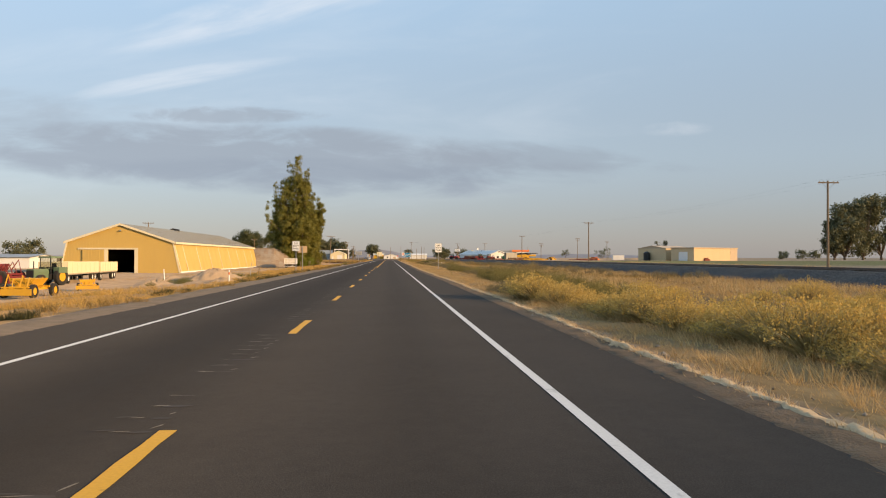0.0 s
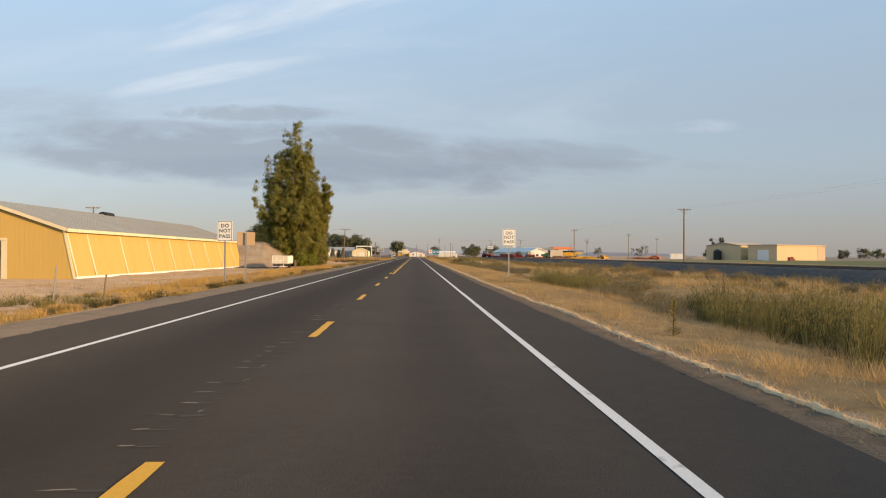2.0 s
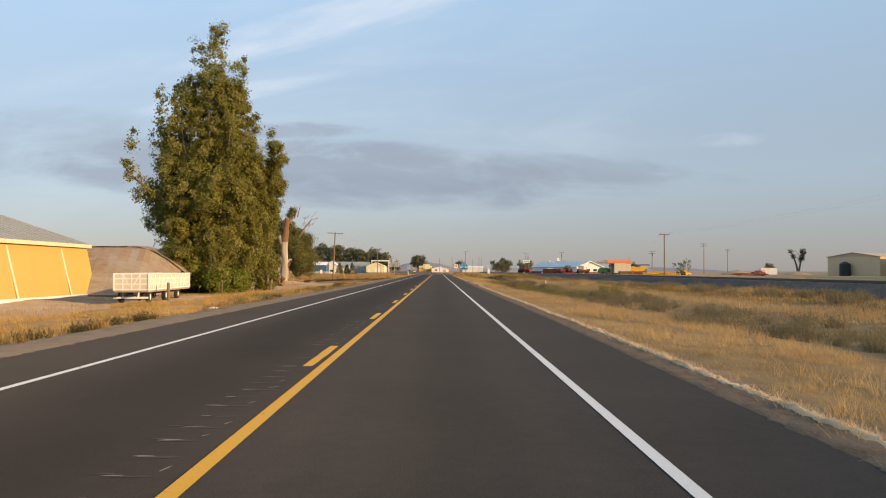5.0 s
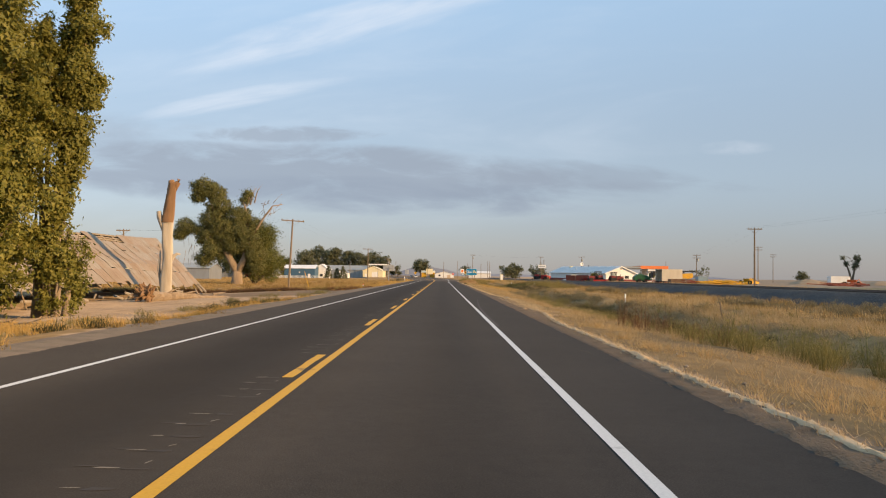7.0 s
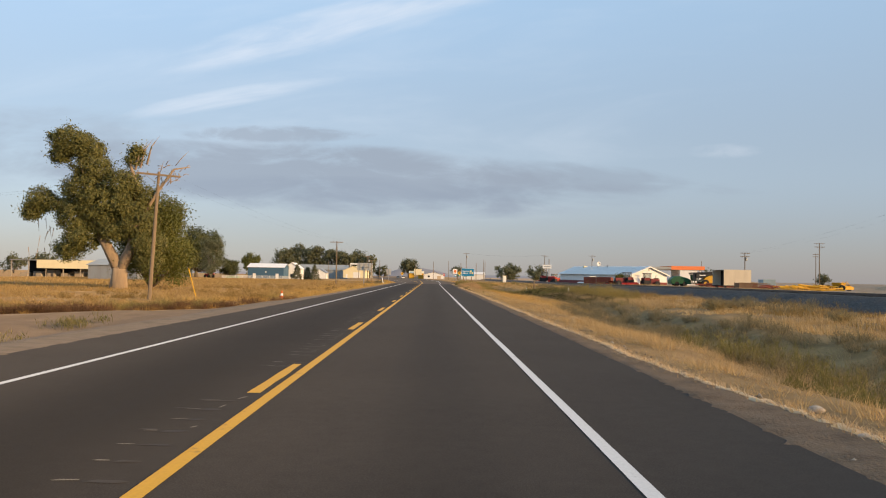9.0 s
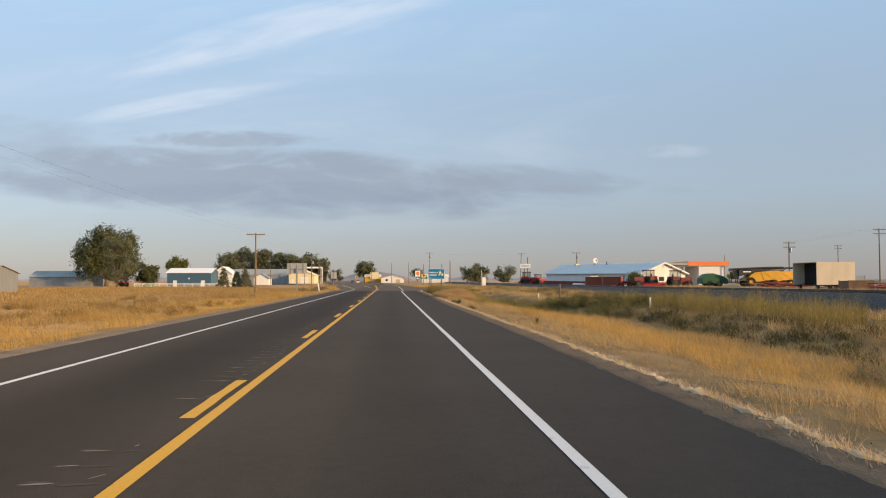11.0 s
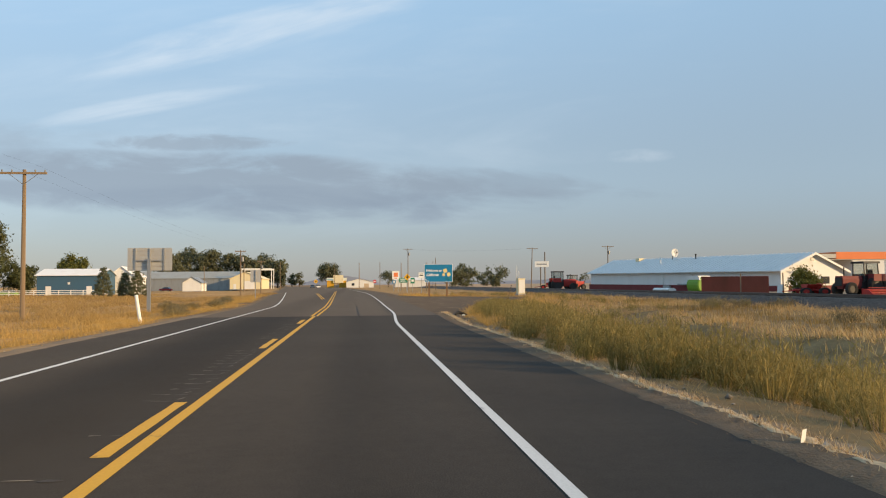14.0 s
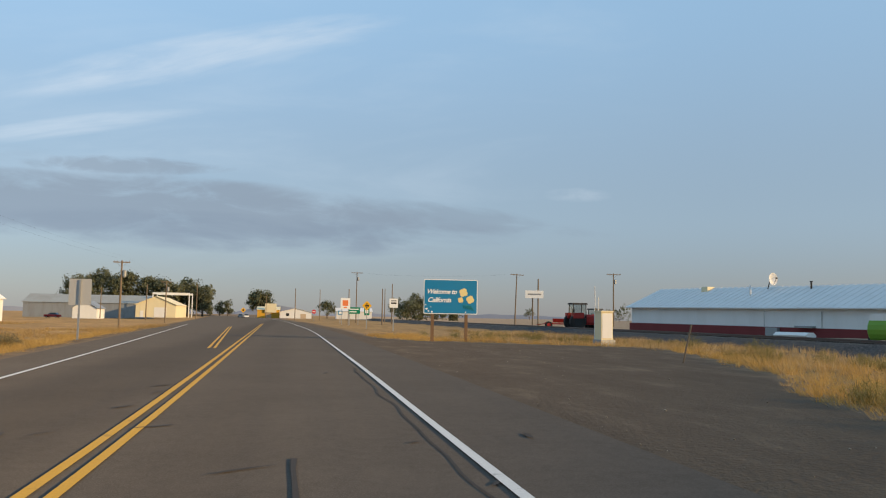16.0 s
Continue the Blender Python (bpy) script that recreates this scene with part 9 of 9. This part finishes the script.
def shrub_set(name, label, category, group, spots, top, stem, seed, size, kind=True):
    variants = []
    for k in range(4):
        t = thing(name, label, category, (0, 0, -50), 0, group)
        for o in shrub_mesh(seed + k, 0.75 + 0.1 * k, 0.75 + 0.06 * k, top, stem, name, kind):
            o.parent = t
        variants.append(t)
    rnd = random.Random(seed)
    used = set()
    for i, (x, y) in enumerate(spots):
        src = variants[i % 4]
        s = size * rnd.uniform(0.75, 1.35)
        m_ = pose(x, y, ground_z(x, y) - 0.03, 0, 0, rnd.uniform(0, 360))
        if i % 4 not in used:
            used.add(i % 4)
            src.matrix_basis = m_
            src.scale = (s, s, s * rnd.uniform(0.85, 1.1))
        else:
            c = copy_thing(src, m_)
            c.scale = (s, s, s * rnd.uniform(0.85, 1.1))


def flower_row(y):
    """The middle of the row of rabbitbrush, which runs in towards the road."""
    return 9.5 - 0.115 * (y - 11)


bands = scatter(46, 5, (6.8, 11.5), (2, 30), lambda x, y: -0.7 < x - flower_row(y) < 0.8, 0.75)
bands += scatter(40, 6, (13.6, 22), (6, 46), lambda x, y: patchy(x, y, 0.13, 41) > -0.02, 0.9)
shrub_set("rabbitbrush", "rounded rabbitbrush shrub with yellow flower heads", "shrub", "roadside shrubs", bands, M["rabbit"], M["rabbit_stem"], 60, 1.0)
spots = scatter(8, 8, (18, 31), (60, 380), lambda x, y: patchy(x, y, 0.09, 51) > 0.22, 1.0)
spots += scatter(12, 14, (14.0, 19.5), (98, 128), lambda x, y: patchy(x, y, 0.12, 57) > -0.05, 1.1)
spots += scatter(8, 9, (-13.5, -8.6), (396, 450), lambda x, y: x < left_edge(y) - 2.0, 1.6)
shrub_set("sage_bush", "low grey-green bush in dry grass", "shrub", "roadside shrubs", spots, M["weed_sage"], M["rabbit_stem"], 80, 0.95, False)


def stalks(name, spots, count, hgt, rad, material, label, seed, heads=None):
    """Tall upright weeds: stiff stalks with short side leaves."""
    rng = np.random.default_rng(seed)
    roots, h = [], []
    for x, y, k in spots:
        n = int(count * k)
        hk = rng.uniform(0.55, 1.1)
        p = rng.normal(size=(n, 2)) * rad * k
        z = ground_z(x, y) - 0.05
        roots.append(np.column_stack([x + p[:, 0], y + p[:, 1], np.full(n, z)]))
        h.append(hk * hgt * k ** 0.5 * rng.uniform(0.55, 1.15, n))
    roots, h = np.concatenate(roots), np.concatenate(h)
    n = len(roots)
    blade_mesh(name, roots, h, np.full(n, 0.014), 0.24, material, label, "weeds", seed)
    m_ = n * 12
    k = rng.integers(0, n, m_)
    f = rng.uniform(0.3, 1.0, m_)
    c = roots[k] + np.column_stack([rng.normal(size=(m_, 2)) * 0.09, h[k] * f * 0.92])
    blade_mesh(name + "_leaves", c, 0.13 * rng.uniform(0.5, 1.2, m_), np.full(m_, 0.02), 0.8, material, "narrow leaves and seed heads on tall weeds", "weeds", seed + 1, False)


brush("grey_brush", clumps(30, 21, (6.3, 8.6), (28, 37), lambda x, y: x > 6.5 and x < 8.2 + 0.1 * (36 - y)), 0.62, 0.5, M["weed_sage"], "low blue-grey brush near the gravel", 401)
brush("tall_weeds", clumps(120, 1, (9.0, 15), (38, 63), lambda x, y: x > 9.2 + 0.8 * patchy(4, y, 0.2, 8) and patchy(x, y, 0.15, 91) > -0.22), 1.15, 0.5, M["weed_green"], "tall olive-green roadside weeds", 301)
brush("tall_weeds", clumps(95, 2, (8.8, 15), (62, 75), lambda x, y: x > 8.9 + 0.2 * (y - 64.5) and patchy(x, y, 0.16, 92) > -0.3), 1.3, 0.55, M["weed_green"], "dense tall green weeds beside the highway", 302)
# these weeds take a darker colour for the shade below the tall ones
brush("tall_weeds", clumps(45, 3, (9.6, 15), (63, 82), lambda x, y: x > 9.6 + 0.16 * (y - 64.5)), 1.05, 0.5, M["weed_dark_and_shade"], "green weeds coloured dark for the shade of taller ones", 303)
brush("tall_weeds", clumps(34, 4, (9.2, 13.5), (90, 104), lambda x, y: ((x - 11.2) / 2.0) ** 2 + ((y - 97.5) / 4.5) ** 2 < 1), 1.45, 0.6, M["weed_green"], "broad olive bush of weeds in the ditch", 304)
brush("grey_brush", clumps(60, 22, (9.8, 16), (76, 128), lambda x, y: patchy(x, y, 0.13, 93) > 0.02), 0.6, 0.6, M["weed_sage"], "grey brush in the ditch", 402)
brush("grey_brush", clumps(120, 23, (10.8, 17), (104, 184), lambda x, y: patchy(x, y, 0.1, 94) > -0.05), 0.62, 0.6, M["weed_sage"], "grey brush along the ditch", 403)
brush("tall_weeds", clumps(60, 5, (9.2, 17.5), (184, 204), lambda x, y: patchy(x, y, 0.13, 62) > -0.12), 1.0, 0.5, M["weed_green"], "tall olive weeds in the ditch", 305)
brush("dead_stalks", clumps(22, 6, (8.8, 12), (198, 208), lambda x, y: True), 1.1, 0.35, M["weed_brown"], "dark brown dead weed stalks in the ditch", 306, 0.08, 0.014, 0.5, 0.2)
brush("ditch_weeds", clumps(110, 24, (8.6, 13.5), (204, 240), lambda x, y: patchy(x, y, 0.18, 95) > -0.1), 0.34, 0.5, M["weed_green"], "low green growth in the ditch", 404)
# the shadow along the ditch bottom is put into this brush's colour
brush("grey_brush", clumps(85, 25, (12.4, 16.5), (206, 244), lambda x, y: abs(x - 14.2 - 0.9 * patchy(2, y, 0.1, 6)) < 1.3), 0.6, 0.6, M["weed_dark_and_shade"], "low brush in the ditch bottom, its shade put into the colour", 405)
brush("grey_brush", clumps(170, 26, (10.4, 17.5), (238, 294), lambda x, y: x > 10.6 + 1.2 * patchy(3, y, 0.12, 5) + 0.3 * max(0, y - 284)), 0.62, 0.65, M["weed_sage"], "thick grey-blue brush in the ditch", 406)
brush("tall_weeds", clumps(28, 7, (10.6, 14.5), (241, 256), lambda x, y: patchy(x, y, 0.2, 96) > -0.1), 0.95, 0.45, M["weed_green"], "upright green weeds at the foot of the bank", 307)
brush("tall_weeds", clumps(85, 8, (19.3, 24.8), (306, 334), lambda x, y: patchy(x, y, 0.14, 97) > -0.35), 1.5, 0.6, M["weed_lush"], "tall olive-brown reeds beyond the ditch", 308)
# dark band of ditch shade, given by the colour of low brush
brush("grey_brush", clumps(85, 28, (14.9, 19.8), (296, 328), lambda x, y: x > 15.2 + 0.8 * patchy(4, y, 0.15, 5)), 0.5, 0.65, M["weed_dark_and_shade"], "low brush coloured dark for the shade in the bottom of the ditch", 408)
tussocks("golden_grass", (8.5, 16.0), (286, 329), 4.2, lambda x, y: (0.75 + 0.6 * patchy(x, y, 0.35, 66)) * (1 - ss(x, 14.2, 15.8)), 0.5, 22, 0.013, M["grass_gold"], "golden grass over the near side of the ditch", 39, 0.22)
tussocks("ditch_grass", (11.5, 21.5), (284, 330), 4.0, lambda x, y: (0.85 + 0.4 * patchy(x, y, 0.35, 67)) * ss(x, 12.0, 14.0), 0.5, 20, 0.018, M["grass_grey"], "tangled tan grass filling the ditch", 40, 0.26)
tussocks("ditch_grass", (13.5, 21.5), (284, 330), 1.8, lambda x, y: 0.35 + 0.9 * patchy(x, y, 0.2, 68), 0.55, 20, 0.018, M["weed_green"], "olive tufts along the ditch", 41, 0.25)
brush("tall_weeds", clumps(120, 9, (8.2, 23), (327.5, 350), lambda x, y: x > 8.3 + 0.4 * (y - 328) + 0.6 * patchy(5, y, 0.2, 7)), 0.85, 0.7, M["weed_green"], "dense olive reeds in the ditch", 309, 0.16, 0.02, 1.0)
# reeds of the hollow, with its deep shade painted in as dark green
brush("tall_weeds", clumps(95, 19, (9.2, 23), (328, 348), lambda x, y: x > 9.3 + 0.42 * (y - 328) and patchy(x, y, 0.15, 87) > -0.25), 0.95, 0.7, M["weed_dark_and_shade"], "green reeds darkened for shade in the hollow of the ditch", 319, 0.16, 0.02, 1.0)
tussocks("ditch_grass", (10.5, 21.5), (203, 246), 3.2, lambda x, y: 0.75 + 0.5 * patchy(x, y, 0.35, 88), 0.5, 20, 0.018, M["grass_grey"], "tangled grey-tan grass filling the ditch", 37, 0.25)
tussocks("ditch_grass", (10.5, 21.5), (203, 246), 1.6, lambda x, y: 0.4 + 0.9 * patchy(x, y, 0.2, 89), 0.55, 20, 0.018, M["weed_green"], "olive tufts in the ditch", 38, 0.25)
brush("tall_weeds", clumps(80, 14, (9.5, 17), (332, 352), lambda x, y: x < 8.0 + 0.4 * (y - 328) and patchy(x, y, 0.2, 99) > -0.2), 0.62, 0.55, M["weed_lush"], "straw and olive weeds in the ditch", 315)
brush("brown_brush", clumps(80, 10, (6.3, 10.6), (340, 355), lambda x, y: ((x - 8.3) / 2.2) ** 2 + ((y - 347.5) / 6.5) ** 2 < 1), 0.5, 0.5, M["grass_rust"], "rust-brown matted brush over a hump", 310, 0.12, 0.010, 1.8)
brush("tall_weeds", clumps(90, 11, (7.6, 17), (350, 367), lambda x, y: x > 7.6 + 0.5 * patchy(6, y, 0.3, 4) and patchy(x, y, 0.15, 98) > -0.2), 0.85, 0.5, M["weed_lush"], "olive and straw weeds beside the highway", 311)
brush("tall_weeds", clumps(150, 12, (6.2, 15.5), (361, 384), lambda x, y: 0.7 + 0.25 * max(0, y - 376) < r_off(x, y) < 7.5), 1.02, 0.5, M["weed_lush"], "tall yellow-green weeds beside the pull-out", 312, 0.13, 0.02, 1.2, 0.35)
brush("tall_weeds", clumps(60, 13, (14, 32), (395, 470), lambda x, y: r_off(x, y) > 1.5 and patchy(x, y, 0.1, 65) > 0.05), 0.8, 0.55, M["weed_green"], "green weeds between gravel and railway", 313)
brush("tall_weeds", clumps(46, 15, (6.6, 13.5), (362, 386), lambda x, y: 0.9 < r_off(x, y) < 6.5), 0.85, 0.5, M["weed_green"], "darker green weeds among yellow ones", 316)
brush("tall_weeds", clumps(130, 16, (8, 18), (388, 412), lambda x, y: 0.9 < r_off(x, y) < 5.5), 0.6, 0.5, M["weed_lush"], "lower olive weeds beyond the pull-out", 317)
brush("grey_brush", clumps(150, 27, (24, 32.5), (10, 410), lambda x, y: patchy(x, y, 0.06, 101) > -0.1), 0.8, 0.9, M["weed_sage"], "grey brush below the railway bank", 407, 0.2, 0.03)
brush("green_sprout", [(6.55, 327.0, 0.6), (6.75, 328.6, 0.8), (6.5, 330.2, 0.5), (6.45, 317.2, 0.45)], 0.32, 0.3, M["weed_dark_and_shade"], "small dark green plants by the gravel", 314)
stalks("tall_weeds", clumps(60, 6, (22, 32), (120, 330), lambda x, y: patchy(x, y, 0.08, 66) > 0.1), 22, 1.0, 0.45, M["weed"], "grey weeds below the railway bank", 306)
stalks("tall_weeds", clumps(36, 7, (-11.5, -8), (170, 262), lambda x, y: patchy(x, y, 0.2, 67) > 0.1), 18, 0.45, 0.3, M["weed_green"], "low green weeds on the west verge", 307)
stalks("low_weeds", clumps(90, 11, (-10.0, -6.5), (0, 205), lambda x, y: patchy(x, y, 0.25, 71) > 0.05), 16, 0.3, 0.22, M["weed"], "low dry weeds on the west verge", 311)

# ---- small things along the road ----
def build_mullein(at, h, label):
    """A tall spent roadside herb: one thick stalk, a rosette and short leaves up the stalk."""
    t = thing("mullein_plant", label, "plant", at)
    rng = np.random.default_rng(int(at[1]))
    bm = bmesh.new()
    tube(bm, ((0, 0, -0.1), (0.01, 0, h * 0.5), (0.03, 0.01, h)), [0.018, 0.016, 0.02], 6)
    part("stalk", bm, M["weed_lush"], t)
    n = 110
    q = rng.uniform(0, 6.28, n)
    z = np.where(np.arange(n) < 50, rng.uniform(0.0, 0.12, n), rng.uniform(0.1, h, n))
    r = np.where(np.arange(n) < 50, 0.2, 0.05 + 0.06 * (1 - z / h))
    c = np.column_stack([0.02 * np.cos(q), 0.02 * np.sin(q), z])
    tip = c + np.column_stack([r * np.cos(q), r * np.sin(q), 0.05 + 0.02 * rng.normal(size=n)])
    w = np.column_stack([-np.sin(q), np.cos(q), np.zeros(n)]) * 0.022
    m_ = (c + tip) * 0.5
    v = np.stack([c, m_ + w, tip, m_ - w], 1).reshape(-1, 3)
    lv = fast_mesh("foliage", v, np.arange(n * 4).reshape(-1, 4), 4, M["weed_lush"], "", "")
    lv.parent = t


build_mullein(gz(6.95, 65.5), 0.75, "tall yellow-green mullein on the gravel verge")
build_mullein(gz(7.1, 302.0), 0.26, "spent brown mullein stalk on the verge")
marker_post(gz(-18.7, 185.4), 1.5, M["pole"], "thick grey wooden post by the white trailer", w=0.24)
marker_post(gz(-17.6, 196.5), 1.35, M["pole"], "thin weathered post beside poplar suckers", w=0.1)


def stone(at, r, mat, label, flat=0.6, name="stone"):
    bm = bmesh.new()
    bmesh.ops.create_icosphere(bm, subdivisions=2, radius=r)
    for v in bm.verts:
        d = 1 + 0.35 * noise.noise(v.co * (1.6 / r) + Vector((at[0], at[1], 0)))
        v.co = Vector((at[0] + v.co.x * d * 1.3, at[1] + v.co.y * d, at[2] + r * flat * 0.5 + v.co.z * d * flat))
    tagged(part(name, bm, mat, None, "", True), label, "stone")


M["pale_rock"] = paint("pale_rock", (0.62, 0.57, 0.49), 0.9, 0, 0.3, (0.4, 0.34, 0.27), 3.0)
stone(gz(-7.4, 157.5), 0.15, M["pale_rock"], "pale stone lying on the west verge")
stone(gz(15.6, 236.5), 0.16, M["pale_rock"], "pale round stone in the ditch")
for x, y, r in ((6.5, 229.5, 0.07), (6.7, 231.0, 0.09), (6.3, 232.6, 0.06), (6.6, 234.2, 0.08)):
    stone((x, y, 0.0), r, M["gravel"], "broken lump of gravel on the shoulder")
t = thing("litter_sheet", "crumpled white sheet of litter at the grass edge", "litter", (6.17, 356.6, -0.03), 35, tilt=(25, 0))
t.scale = (0.6, 0.6, 0.7)
bm = bmesh.new()
g = [[bm.verts.new((0.05 * i + 0.02 * noise.noise((i, j, 2)), 0.03 * noise.noise((i, j, 5)) + 0.02 * j, 0.06 * j + 0.015 * noise.noise((i * 2, j, 8)))) for j in range(5)] for i in range(4)]
for i in range(3):
    for j in range(4):
        bm.faces.new((g[i][j], g[i + 1][j], g[i + 1][j + 1], g[i][j + 1]))
part("sheet", bm, M["sign_white"], t)
t = thing("tyre_scrap", "torn black tyre tread lying on the gravel pull-out", "litter", (7.05, 387.6, 0.0))
bm = bmesh.new()
tube(bm, ((-0.3, -0.2, 0.05), (-0.1, 0.1, 0.16), (0.12, 0.2, 0.1), (0.3, 0.05, 0.04)), [0.05, 0.09, 0.08, 0.03], 7, True, 0.3)
part("tread", bm, M["rubber"], t)
bm = bmesh.new()
box(bm, 0.05, 0.2, -0.12, -0.02, 0.0, 0.05)
part("paper_scrap", bm, M["sign_white"], t, "scrap of white paper")
